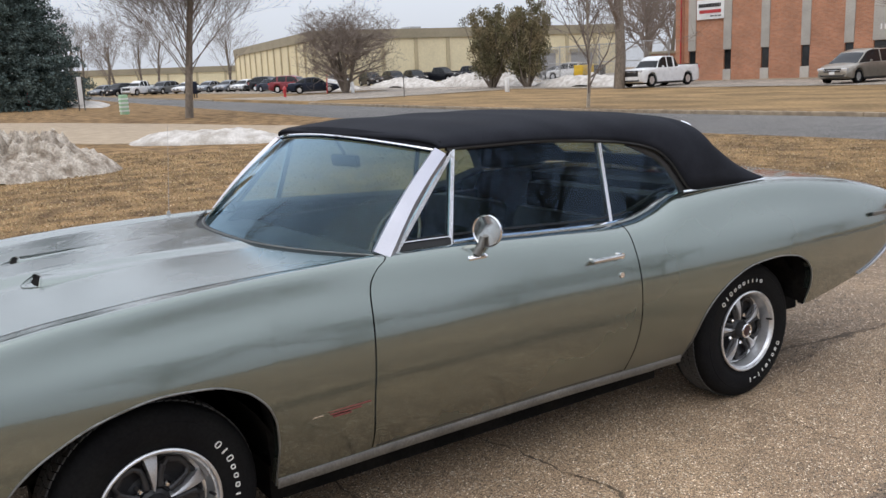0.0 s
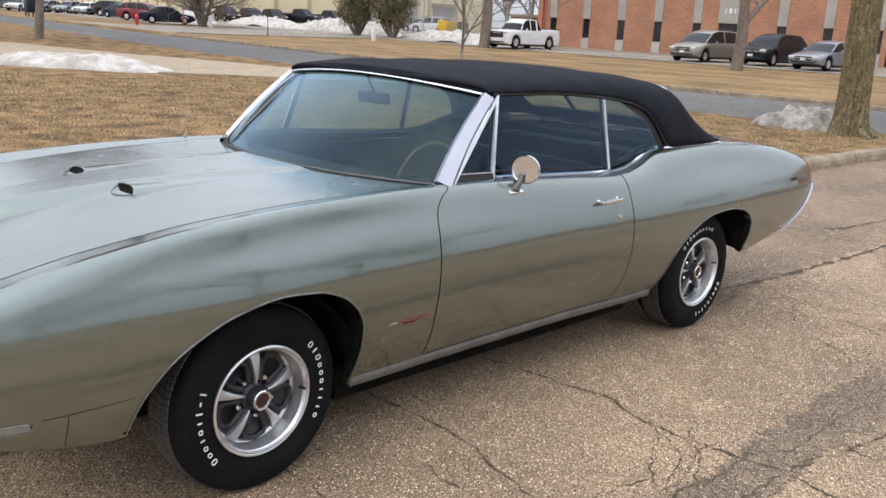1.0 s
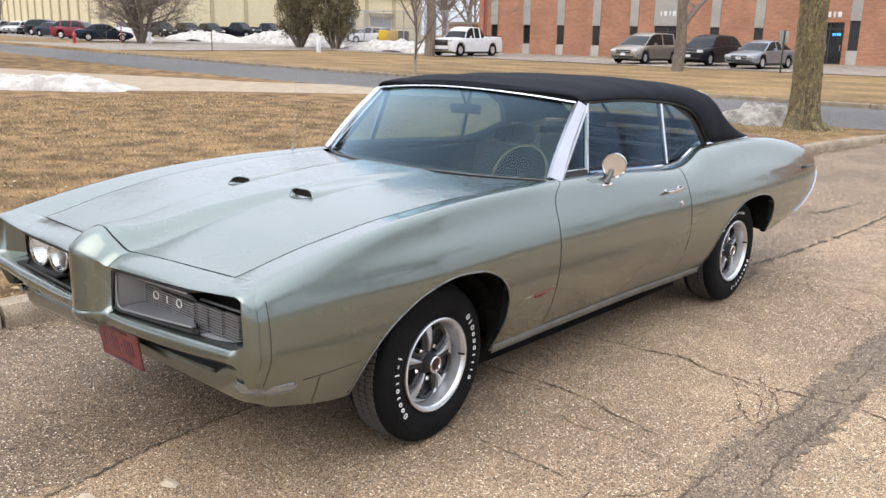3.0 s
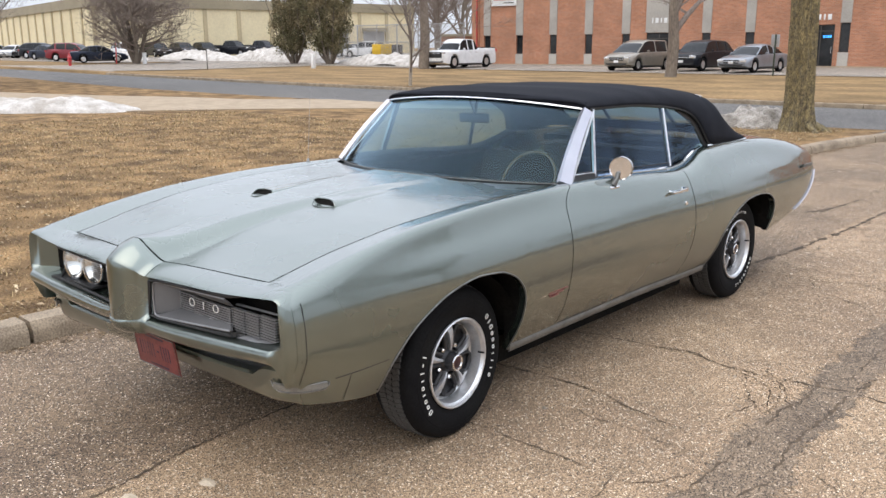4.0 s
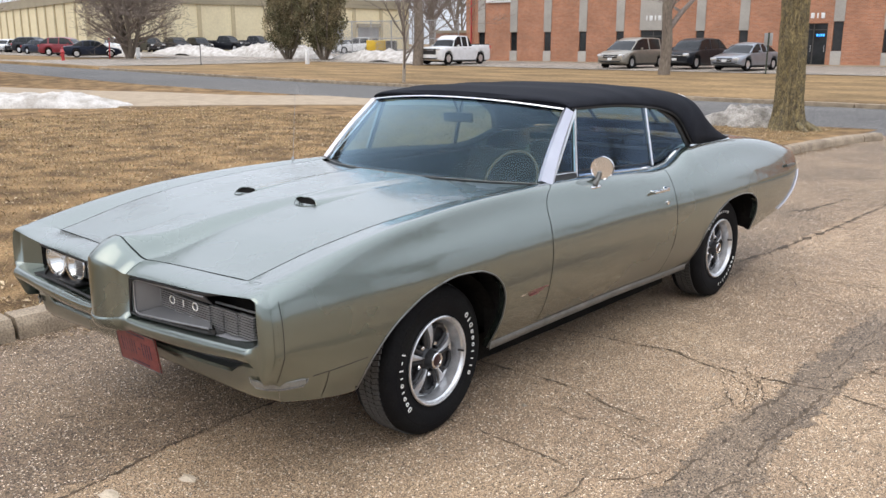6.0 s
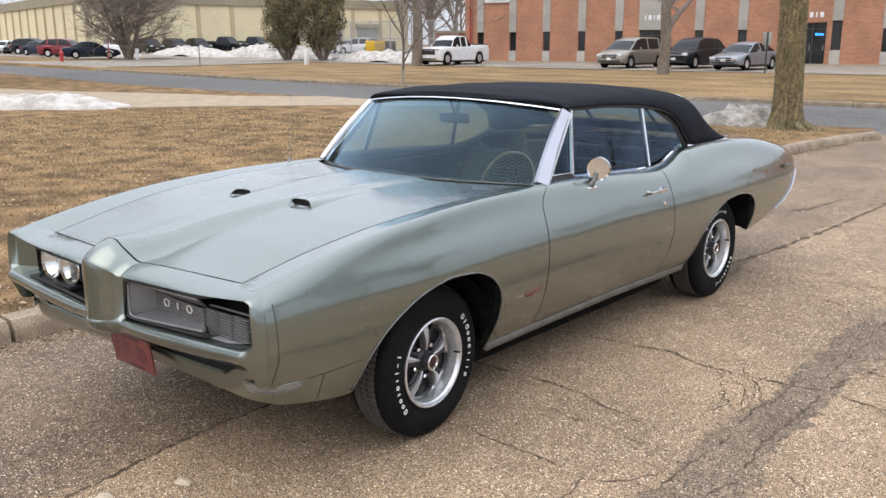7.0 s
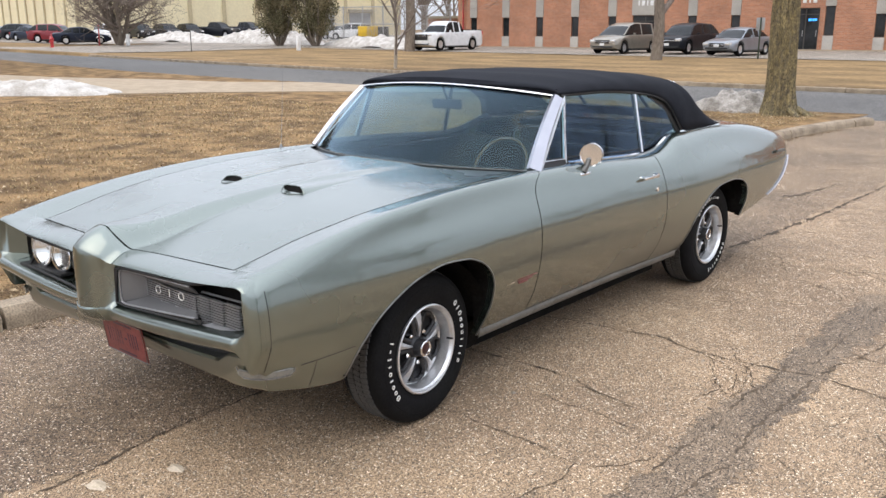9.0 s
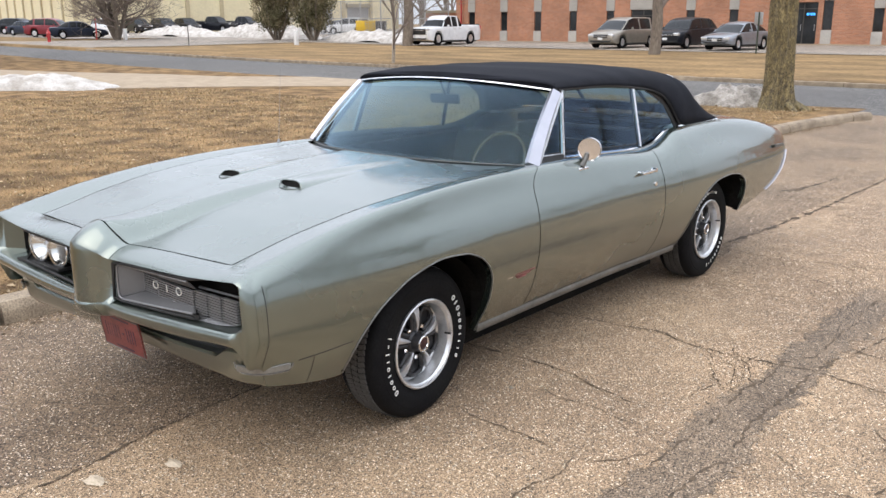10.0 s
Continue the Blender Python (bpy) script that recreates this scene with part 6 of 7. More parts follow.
def lower_front():
    # black backing for the slot's shade, valance with rolled bottom, lamps at its ends
    part("radiator_shroud", box("radiator_shroud", (-0.82, -0.85, 0.45), (0.82, -0.80, 0.82), BLACK), car)
    verts, rows = [], 0
    for i in range(61):
        w = math.sin(math.pi / 2 * (-1 + 2 * i / 60))
        x, a = 0.88 * w, abs(w)
        yv = -0.908 + 0.095 * a ** 22
        zt = 0.488 + 0.05 * a ** 2 + 0.034 * min(1, max(0, (abs(x) - 0.665) / 0.025))
        for dy, z in ((0.05, zt + 0.004), (0.008, zt + 0.004), (0, zt - 0.006), (0.010, 0.45), (0.026, 0.418 + 0.01 * a), (0.07, 0.400 + 0.01 * a), (0.14, 0.398)):
            verts.append(Vector((w * (side_x(-0.815, z) - 0.001), yv + dy * (1 - a ** 22), z)))
        rows += 1
    part("front_valance", mesh_of("front_valance", verts, grid_faces(rows, 7, 0, True), PAINT, True, 40), car)
    for sx in (1, -1):
        # lamp that wraps round the valance's corner, in a slim bright cradle
        arc = []
        for a in (0.885, 0.905, 0.925, 0.942, 0.957, 0.969, 0.979, 0.988):
            arc.append((Vector((sx * (a * side_x(-0.815, 0.495) + 0.003), -0.913 + 0.095 * a ** 22, 0.500 - 0.06 * (a - 0.885))), Vector((sx * (0.1 + 8 * max(0, a - 0.9)), -1, -0.1))))
        arc += [(Vector((sx * (side_x(y, 0.49) + 0.004), y, 0.4935 + 0.05 * (-0.82 - y))), Vector((sx, -0.2, -0.1))) for y in (-0.825, -0.805, -0.785, -0.768, -0.757)]
        lens = part("turn_lamp", ribbon("turn_lamp", [p for p, _ in arc], [q for _, q in arc], [0.030] * (len(arc) - 2) + [0.027, 0.020], 0.005, AMBER), car)
        low = [arc[0][0] + Vector((-sx * 0.018, 0, 0.017)), arc[0][0] + Vector((-sx * 0.008, 0, -0.002))] + [p + Vector((0, 0, -0.017)) for p, _ in arc[1:-1]] + [arc[-1][0] + Vector((0, 0.008, -0.004)), arc[-1][0] + Vector((0, 0.012, 0.014))]
        part("lamp_bezel", tube("lamp_bezel", low, 0.003, SILL, 6), lens)
        line = [Vector((sx * (side_x(y, 0.503) + 0.0008), y, 0.503 + 0.01 * (y + 0.72))) for y in [-0.725 + 0.26 * k / 10 for k in range(11)]]
        part("panel_gap", ribbon("panel_gap", line, (sx, 0, 0.1), 0.003, 0.0006, BLACK), car)
        line = [Vector((sx * (side_x(-0.655, z) + 0.0008), -0.655, z)) for z in [0.385 + 0.118 * k / 6 for k in range(7)]]
        part("panel_gap", ribbon("panel_gap", line, (sx, 0, -0.1), 0.003, 0.0006, BLACK), car)
    plate = part("number_plate", box("number_plate", (-0.152, -0.004, -0.076), (0.152, 0.004, 0.076), PLATE_RED, 0.003, pose(0.066, -0.945, 0.464, 8)), car, "red plate with dark characters")
    for dx in (-0.105, -0.066, -0.027, 0.052, 0.090):
        for off, w, h in ((-0.010, 0.006, 0.064), (0.010, 0.006, 0.064)):
            part("plate_bar", box("plate_bar", (dx + off - w / 2, -h / 2, 0), (dx + off + w / 2, h / 2, 0.002), PLATE_BLUE, 0.001, pose(0.066, -0.9495, 0.466, 98)), plate)
    part("plate_dash", box("plate_dash", (0.005, -0.004, 0), (0.022, 0.004, 0.002), PLATE_BLUE, 0.001, pose(0.066, -0.9495, 0.466, 98)), plate)
    for z in (0.062, -0.062):
        part("plate_rule", box("plate_rule", (-0.075, z - 0.004, 0), (0.075, z + 0.004, 0.0015), PLATE_BLUE, 0.0008, pose(0.066, -0.9495, 0.464, 98)), plate)
    part("plate_edge", tube("plate_edge", [pose(0.066, -0.949, 0.464, 8) @ Vector((x, 0, z)) for x, z in ((-0.151, -0.075), (0.151, -0.075), (0.151, 0.075), (-0.151, 0.075))], 0.0022, SILL, 5, True), plate)


lower_front()


def grille(sx, lamps_shown):
    side = "grille"
    # near-black backing paints the shade between the bars
    g = part(side, box(side, (min(sx * 0.14, sx * 0.84), -0.875, 0.61), (max(sx * 0.14, sx * 0.84), -0.86, 0.80), WELL), car)
    # sloped grey bezel along the inner end, floor and roof of the opening
    def quad(name, pts, mat, parent):
        bm = bmesh.new()
        vs = [bm.verts.new((sx * p[0], p[1], p[2])) for p in pts]
        f = bm.faces.new(vs)
        r = bmesh.ops.extrude_face_region(bm, geom=[f])
        bmesh.ops.translate(bm, vec=(0, 0.008, -0.002), verts=[v for v in r["geom"] if isinstance(v, bmesh.types.BMVert)])
        part(name, from_bm(name, bm, mat), parent)

    # thin black seal just inside the opening
    loop = []
    for k in range(14):
        x = 0.14 + 0.62 * k / 13
        loop.append((sx * x, face_y(x) + 0.012 + 0.09 * max(0, (x - 0.62) / 0.14), open_top(x) - (0.020 if k in (0, 13) else 0.011)))
    for k in range(14):
        x = 0.76 - 0.628 * k / 13
        loop.append((sx * x, face_y(x) + 0.012 + 0.09 * max(0, (x - 0.62) / 0.14), open_bot(x) + (0.022 if k in (0, 13) else 0.010)))
    part("opening_seal", tube("opening_seal", loop, 0.007, BLACK, 6, True), g)
    if not lamps_shown:
        # hollow grey door: sloped end, shelf and head round a recessed grid
        quad("lamp_door_end", [(0.150, -0.985, 0.780), (0.148, -0.985, 0.646), (0.236, -0.918, 0.677), (0.236, -0.918, 0.752)], DOOR_GREY, g)
        quad("lamp_door_shelf", [(0.150, -0.985, 0.644), (0.635, -0.966, 0.682), (0.575, -0.930, 0.697), (0.236, -0.918, 0.676)], DOOR_GREY, g)
        quad("lamp_door_head", [(0.152, -0.985, 0.784), (0.236, -0.918, 0.754), (0.60, -0.932, 0.758), (0.60, -0.958, 0.790)], DOOR_GREY, g)
        part("door_lip", mesh_of("door_lip", [Vector((sx * x, y, z)) for x, y, z in ((0.25, -0.984, 0.648), (0.635, -0.969, 0.679), (0.650, -0.952, 0.676), (0.645, -0.958, 0.656), (0.25, -0.982, 0.638), (0.25, -0.94, 0.646), (0.60, -0.928, 0.680), (0.62, -0.93, 0.652))],
                                 [(0, 1, 2, 3, 4), (0, 5, 6, 1), (1, 6, 7, 2), (2, 7, 3), (4, 3, 7, 5), (0, 4, 5)], BLACK, False), g)
        part("door_edge", tube("door_edge", [(sx * p[0], p[1], p[2]) for p in ((0.60, -0.962, 0.793), (0.4, -0.974, 0.790), (0.2, -0.984, 0.787), (0.165, -0.986, 0.783), (0.151, -0.987, 0.770), (0.148, -0.987, 0.72), (0.148, -0.987, 0.664), (0.154, -0.987, 0.650), (0.18, -0.987, 0.645), (0.40, -0.978, 0.662), (0.63, -0.969, 0.682))], 0.0042, GRILLE, 8), g)
        quad("outer_shelf", [(0.60, -0.955, 0.655), (0.845, -0.935, 0.660), (0.845, -0.908, 0.674), (0.60, -0.912, 0.674)], GRILLE, g)
        quad("outer_bar", [(0.60, -0.918, 0.762), (0.845, -0.905, 0.766), (0.845, -0.900, 0.770), (0.60, -0.913, 0.767)], GRILLE, g)
    for k in range(9):
        for x0, x1, y in ((0.238, 0.342, -0.914), (0.346, 0.452, -0.921), (0.456, 0.596, -0.928), (0.600, 0.674, -0.924), (0.678, 0.754, -0.921), (0.758, 0.845, -0.918)):
            if (lamps_shown and x0 > 0.36) or (x0 < 0.59 and k > 7):
                continue
            z = (0.680 if x0 < 0.35 else 0.683 if x0 < 0.46 else 0.686) + 0.0090 * k if x0 < 0.59 else (0.673 if x0 < 0.7 else 0.676) + 0.0098 * k
            a, b = sorted((sx * x0, sx * x1))
            y += 0.022 if lamps_shown else 0.0
            part("grille_bar", box("grille_bar", (a, y - 0.012, z), (b, y + 0.004, z + 0.0038), GRILLE, 0.001), g)
    if lamps_shown:
        for x in (0.565, 0.413):
            turn_y = Matrix.Translation((sx * x, -0.925, 0.738)) @ Matrix.Rotation(radians(-90), 4, "Z")
            bowl = lathe("headlight", [(0.074, 0.002), (0.066, -0.012), (0.052, -0.030), (0.034, -0.043), (0.016, -0.049), (0.0, -0.05)], REFLECTOR, 28, 60)
            lamp = part("headlight", bowl, g, "round clear glass headlight", turn_y)
            part("lamp_bulb", lathe("lamp_bulb", [(0.0, -0.018), (0.008, -0.022), (0.009, -0.036), (0.006, -0.05)], LAMP_GLASS, 12), lamp)
            part("lens", lathe("lens", [(0.074, 0.003), (0.062, 0.013), (0.044, 0.021), (0.022, 0.026), (0.0, 0.0275)], LENS_CLEAR, 28, 60), lamp).visible_shadow = False
            part("lamp_rim", tube("lamp_rim", [(0.002, 0.0755 * math.cos(t), 0.0755 * math.sin(t)) for t in [2 * math.pi * k / 28 for k in range(28)]], 0.006, CHROME, 6, True), lamp)
        part("folded_door", box("folded_door", (min(sx * .36, sx * .70), -0.965, 0.650), (max(sx * .36, sx * .70), -0.90, 0.664), BLACK, 0.004), g)
    else:
        for x, ring in ((0.338, True), (0.425, False), (0.512, True)):
            if ring:
                shape = tube("badge_shape", [(x + 0.017 * math.cos(t), -0.934 - 0.06 * (x - 0.338), 0.724 + 0.06 * (x - 0.338) + 0.0145 * math.sin(t)) for t in [2 * math.pi * k / 18 for k in range(18)]], 0.0022, LETTER, 6, True)
            else:
                shape = tube("badge_shape", [(x, -0.940, 0.715), (x, -0.940, 0.743)], 0.0024, LETTER, 6)
            part("badge_shape", shape, g)


grille(1, False)
grille(-1, True)


# tail: deck lid, rear panel and the chrome bumper that wraps round
def tail():
    verts, nx = [], 25
    ys = [3.0 + 1.12 * k / 20 for k in range(21)]
    for y in ys:
        for i in range(nx):
            u = -1 + 2 * i / (nx - 1)
            x = u * (inner_x(y) - 0.003)
            verts.append(Vector((x, y + 0.05 * (1 - u * u) * max(0, (y - 3.6) / 0.5), inner_z(y) + 0.012 * (1 - u ** 2))))
    part("boot_lid", mesh_of("boot_lid", verts, grid_faces(len(ys), nx), PAINT, True, 40), car)
    verts = []
    for j in range(5):
        for i in range(nx):
            u = -1 + 2 * i / (nx - 1)
            verts.append(Vector((u * 0.84, 4.12 + 0.05 * (1 - u * u) - 0.25 * (j / 4) ** 2, 0.86 - 0.28 * j / 4)))
    part("rear_panel", mesh_of("rear_panel", verts, grid_faces(5, nx, 0, True), PAINT), car)
    pts, wid = [], []
    for k in range(13):
        y = 3.66 + 0.41 * k / 12
        z = bottom_z(y) + 0.004
        pts.append(Vector((side_x(y, z) + 0.002, y + 0.003, z)))
        wid.append(0.004 + 0.010 * k / 12)
    for sx in (1, -1):
        part("rear_bumper_end", ribbon("rear_bumper_end", [Vector((sx * p.x, p.y, p.z)) for p in pts], (sx, 0.25, -0.1), wid, 0.008, BRUSHED), car)
        part("side_marker", box("side_marker", (sx * 0.945 - 0.006, 3.76, 0.80), (sx * 0.945 + 0.006, 3.90, 0.822), SILL, 0.004, None), car)
    for sx in (1, -1):
        part("tail_lamp", box("tail_lamp", (min(sx * 0.70, sx * 0.868), 4.07, 0.715), (max(sx * 0.70, sx * 0.868), 4.135, 0.80), EMBLEM_RED, 0.012), car, "dark red tail lamp lens")
    part("rear_bumper", box("rear_bumper", (-0.78, 4.10, 0.70), (0.78, 4.17, 0.82), CHROME, 0.03), car)


tail()


# sills, underbody and wheel housings
for sx in (1, -1):
    pts = [Vector((sx * (side_x(y, 0.30) + 0.001), y, 0.292 + 0.004 * (y > 2.2))) for y in [0.41 + 1.985 * k / 20 for k in range(21)]]
    part("sill_trim", ribbon("sill_trim", pts, (sx, 0, -0.15), 0.045, 0.006, SILL), car, "dull brushed metal sill strip")
    for lo, hi, n in ((-0.474, 0.409, 60), (2.40, 3.231, 60)):
        ys = sorted({lo + (hi - lo) * k / n for k in range(n + 1)} | {y for y in stations(lo, hi)})
        pts = [Vector((sx * (side_x(y, bottom_z(y)) + 0.002), y, bottom_z(y) + 0.003)) for y in ys]
        part("arch_liner", mesh_of("arch_liner", [q for y in ys for q in (Vector((sx * (side_x(y, bottom_z(y)) - 0.008), y, bottom_z(y) + 0.003)), Vector((sx * 0.80, y, bottom_z(y) + 0.02)))], grid_faces(len(ys), 2), WELL), car)
        part("arch_trim", tube("arch_trim", pts, 0.0035, SILL, 6), car)
    for yc in (0.0, 2.845):
        bm = bmesh.new()
        vs = []
        for xx in (0.40, 0.905):
            vs.append([bm.verts.new((sx * (xx if xx < 0.5 else 0.87), yc + (-0.03 if yc == 0 else -0.02) + 0.455 * math.cos(t), 0.33 + 0.42 * max(0.10 if yc == 0 else 0.24, math.sin(t)))) for t in [math.pi * (-0.1 + 1.2 * k / 20) for k in range(21)]])
        for k in range(20):
            bm.faces.new((vs[0][k], vs[0][k + 1], vs[1][k + 1], vs[1][k]))
        bm.faces.new(vs[0])
        part("wheel_housing", from_bm("wheel_housing", bm, WELL), car)
    # floor box set low so that it blocks light and darkens the ground
    part("floor_side", box("floor_side", (min(sx * .2, sx * .70), 0.43, 0.165), (max(sx * .2, sx * .70), 2.38, 0.30), WELL), car)
# unseen underside pieces, added low to keep light from the ground beneath
part("underbody", box("underbody", (-0.42, -0.20, 0.17), (0.42, 3.9, 0.34), WELL), car)
part("crossmember", box("crossmember", (-0.5, -0.20, 0.17), (0.5, 0.12, 0.34), WELL, 0.03), car)
part("radiator_support", box("radiator_support", (-0.62, -0.66, 0.37), (0.62, -0.52, 0.46), WELL, 0.02), car)
for sx in (1, -1):
    part("frame_rail", box("frame_rail", (min(sx * .36, sx * .46), -0.30, 0.20), (max(sx * .36, sx * .46), 0.6, 0.34), WELL, 0.01), car)
part("rear_axle", tube("rear_axle", [(-0.66, 2.845, 0.33), (-0.14, 2.845, 0.33), (-0.12, 2.845, 0.33), (0.12, 2.845, 0.33), (0.14, 2.845, 0.33), (0.66, 2.845, 0.33)], [0.05, 0.05, 0.12, 0.12, 0.05, 0.05], WELL, 12), car)
part("tail_underside", box("tail_underside", (-0.80, 3.25, 0.5), (0.80, 3.62, 0.56), WELL), car)
part("exhaust_pipe", tube("exhaust_pipe", [(0.40, 2.9, 0.30), (0.42, 3.3, 0.32), (0.45, 3.6, 0.34)], 0.03, RIM_DARK, 10), car)
part("engine_block", box("engine_block", (-0.40, -0.6, 0.34), (0.40, 0.55, 0.8), WELL), car)
part("firewall", box("firewall", (-0.74, 0.55, 0.3), (0.74, 0.6, 0.96), WELL), car)


# panel gaps
def gap(y0, pts_z, shift=lambda z: 0.0):
    for sx in (1, -1):
        pts = [Vector((sx * (side_x(y0 + shift(z), z) + 0.0008), y0 + shift(z), z)) for z in pts_z]
        part("panel_gap", ribbon("panel_gap", pts, (sx, 0, 0.1), 0.0024, 0.0006, BLACK), car)


for sx in (1, -1):
    low = [Vector((sx * (side_x(y, 0.322) + 0.0012), y, 0.322)) for y in [0.79 + 1.235 * k / 20 for k in range(21)]]
    part("panel_gap", ribbon("panel_gap", low, (sx, 0, -0.3), 0.005, 0.0006, BLACK), car)
gap(-0.872, [0.515 + 0.305 * k / 12 for k in range(13)])


# wheels
def tyre_profile():
    half = [(0.3355, 0.035), (0.3345, 0.065), (0.332, 0.080), (0.326, 0.091), (0.314, 0.100), (0.296, 0.107), (0.287, 0.1075), (0.284, 0.1095), (0.262, 0.1105), (0.232, 0.109), (0.228, 0.1065), (0.212, 0.103), (0.196, 0.098), (0.190, 0.094)]
    return [(r, -x) for r, x in reversed(half)] + [(0.336, 0.0)] + half


def tread_mesh():
    bm = bmesh.new()
    n = 84
    for row, (x0, x1, off) in enumerate(((-0.093, -0.064, 0), (-0.057, -0.022, 0.5), (-0.016, 0.016, 0), (0.022, 0.057, 0.5), (0.064, 0.093, 0))):
        edge = row in (0, 4)
        for k in range(n):
            a = 2 * math.pi * (k + off) / n
            r = 0.327 if edge else 0.3335
            add_box(bm, (x0, -0.0106, -0.004), (x1, 0.0106, 0.0062), 0, Matrix.Rotation(a, 4, "X") @ Matrix.Translation((0, 0, r)) @ Matrix.Rotation(radians((-26 if row == 0 else 26) if edge else 0), 4, "Y") @ Matrix.Rotation(radians(14 if row % 2 else -14), 4, "Z"))
    return from_bm("tread", bm, TREAD_RUBBER, False)


TYRE, TREAD = lathe("tyre", tyre_profile(), RUBBER, 72), tread_mesh()
RIM_ME = lathe("rim", [(0.172, -0.09), (0.19, -0.095), (0.195, 0.094), (0.2005, 0.103), (0.200, 0.109), (0.195, 0.112), (0.190, 0.110), (0.187, 0.100), (0.181, 0.094), (0.176, 0.070), (0.171, 0.046), (0.160, 0.040)], RIM, 64)


def wheel_centre():
    return lathe("wheel_disc", [(0.172, 0.03), (0.156, 0.045), (0.135, 0.030), (0.09, 0.015), (0.07, 0.02), (0.06, 0.035), (0.0, 0.036)], RIM_DARK, 48)


DISC = wheel_centre()


def spoke_mesh():
    """One tapered spoke with a bright face, pointing up."""
    bm = bmesh.new()
    prof = [(0.050, 0.003, 0.064), (0.075, 0.006, 0.069), (0.105, 0.0105, 0.069), (0.135, 0.016, 0.063), (0.158, 0.021, 0.054), (0.168, 0.024, 0.046)]
    rings = []
    for r, w, x in prof:
        rings.append([bm.verts.new(p) for p in ((x - 0.03, -w * 1.25, r), (x, -w, r), (x + 0.004, 0, r), (x, w, r), (x - 0.03, w * 1.25, r))])
    for a, b in zip(rings, rings[1:]):
        for k in range(4):
            bm.faces.new((a[k], a[k + 1], b[k + 1], b[k]))
    return from_bm("spoke", bm, SPOKE, True, 25)


SPOKE_ME = spoke_mesh()
HUB_ME = lathe("hub_cap", [(0.056, 0.03), (0.052, 0.050), (0.041, 0.060), (0.039, 0.092), (0.036, 0.098)], RIM_DARK, 32)
HUB_RING = lathe("hub_ring", [(0.0365, 0.094), (0.0365, 0.1005), (0.033, 0.1035), (0.028, 0.1025), (0.026, 0.098), (0.0, 0.098)], CHROME, 32)
HUB_RED = lathe("hub_badge", [(0.0255, 0.0985), (0.018, 0.1005), (0.0, 0.101)], HUB_ENAMEL, 24)
NUT_ME = lathe("lug_nut", [(0.012, 0.02), (0.0105, 0.040), (0.0105, 0.055), (0.006, 0.061), (0.0, 0.062)], CHROME, 6)


def web_mesh():
    """The dark loop between two spokes."""
    v, f = [], []
    pts = [(0.050, radians(18) * s, r) for s, r in ((-0.9, 0.062), (-1.1, 0.08), (-1.2, 0.105), (-1.1, 0.132), (-0.75, 0.150), (0, 0.157), (0.75, 0.150), (1.1, 0.132), (1.2, 0.105), (1.1, 0.08), (0.9, 0.062))]
    add_tube(v, f, [Vector((x, -r * math.sin(a), r * math.cos(a))) for x, a, r in pts], [0.0115] * 11, 8)
    return mesh_of("web", v, f, RIM_DARK, True, 60)


WEB_ME = web_mesh()


def mark_mesh(kind, w, h):
    """A plain raised mark: a solid bar, or an open ring."""
    bm = bmesh.new()
    if kind == "bar":
        add_box(bm, (-0.001, -w / 2, -h / 2), (0.002, w / 2, h / 2), 0.0012)
        return from_bm("raised_bar", bm, LETTER)
    v, f = [], []
    pts = [Vector((0.001, math.copysign(abs(math.cos(t)) ** 0.6, math.cos(t)) * (w / 2 - 0.002), math.copysign(abs(math.sin(t)) ** 0.6, math.sin(t)) * (h / 2 - 0.002))) for t in [2 * math.pi * k / 18 for k in range(18)]]
    add_tube(v, f, pts, [0.0024] * 18, 5, True)
    bm.free()
    return mesh_of("raised_ring", v, f, LETTER)


MARKS = {"r": mark_mesh("ring", 0.019, 0.024), "o": mark_mesh("ring", 0.018, 0.017), "b": mark_mesh("bar", 0.006, 0.024), "i": mark_mesh("bar", 0.006, 0.017), "w": mark_mesh("bar", 0.014, 0.006)}


def letters(parent, marks, centre, pitch, radius=0.256):
    """White raised plain marks round the sidewall in place of the maker's writing."""
    for k, c in enumerate(marks):
        a = centre + (k - (len(marks) - 1) / 2) * pitch / radius * -1
        part("raised_mark", MARKS[c], parent, "", Matrix.Rotation(a, 4, "X") @ Matrix.Translation((0.1105, 0, radius - (0.0035 if c in "oi" else 0))))


def wheel(x, y, flip, spin, steer=0.0):
    w = part("wheel", RIM_ME, car, "five-spoke silver and charcoal wheel", Matrix.Translation((x, y, 0.336)) @ Matrix.Rotation(radians(steer) + (math.pi if flip else 0), 4, "Z") @ Matrix.Rotation(radians(spin), 4, "X"))
    tyre = part("tyre", TYRE, w, "black tyre with raised white bars")
    part("tread", TREAD, w)
    part("wheel_disc", DISC, w)
    part("hub_cap", HUB_ME, w)
    part("hub_ring", HUB_RING, w)
    part("hub_badge", HUB_RED, w)
    for k in range(5):
        a = Matrix.Rotation(2 * math.pi * k / 5, 4, "X")
        part("spoke", SPOKE_ME, w, "", a)
        part("web", WEB_ME, w, "", Matrix.Rotation(2 * math.pi * (k + 0.5) / 5, 4, "X"))
        part("lug_nut", NUT_ME, w, "", Matrix.Rotation(2 * math.pi * (k + 0.5) / 5, 4, "X") @ Matrix.Translation((0.0, 0, 0.072)))
    part("valve", tube("valve", [(0.09, 0.165, 0.0), (0.118, 0.172, 0.0)], 0.005, BLACK, 6), w)
    letters(w, "rbroooiiio", radians(LETTER_A), 0.0335)
    letters(w, "rooioibwb", radians(LETTER_B), 0.0335)
    return w


LETTER_A, LETTER_B = 275, 98
wheel(0.750, 0.008, False, 0, 4)
LETTER_A, LETTER_B = 5, 205
wheel(0.758, 2.855, False, 10)
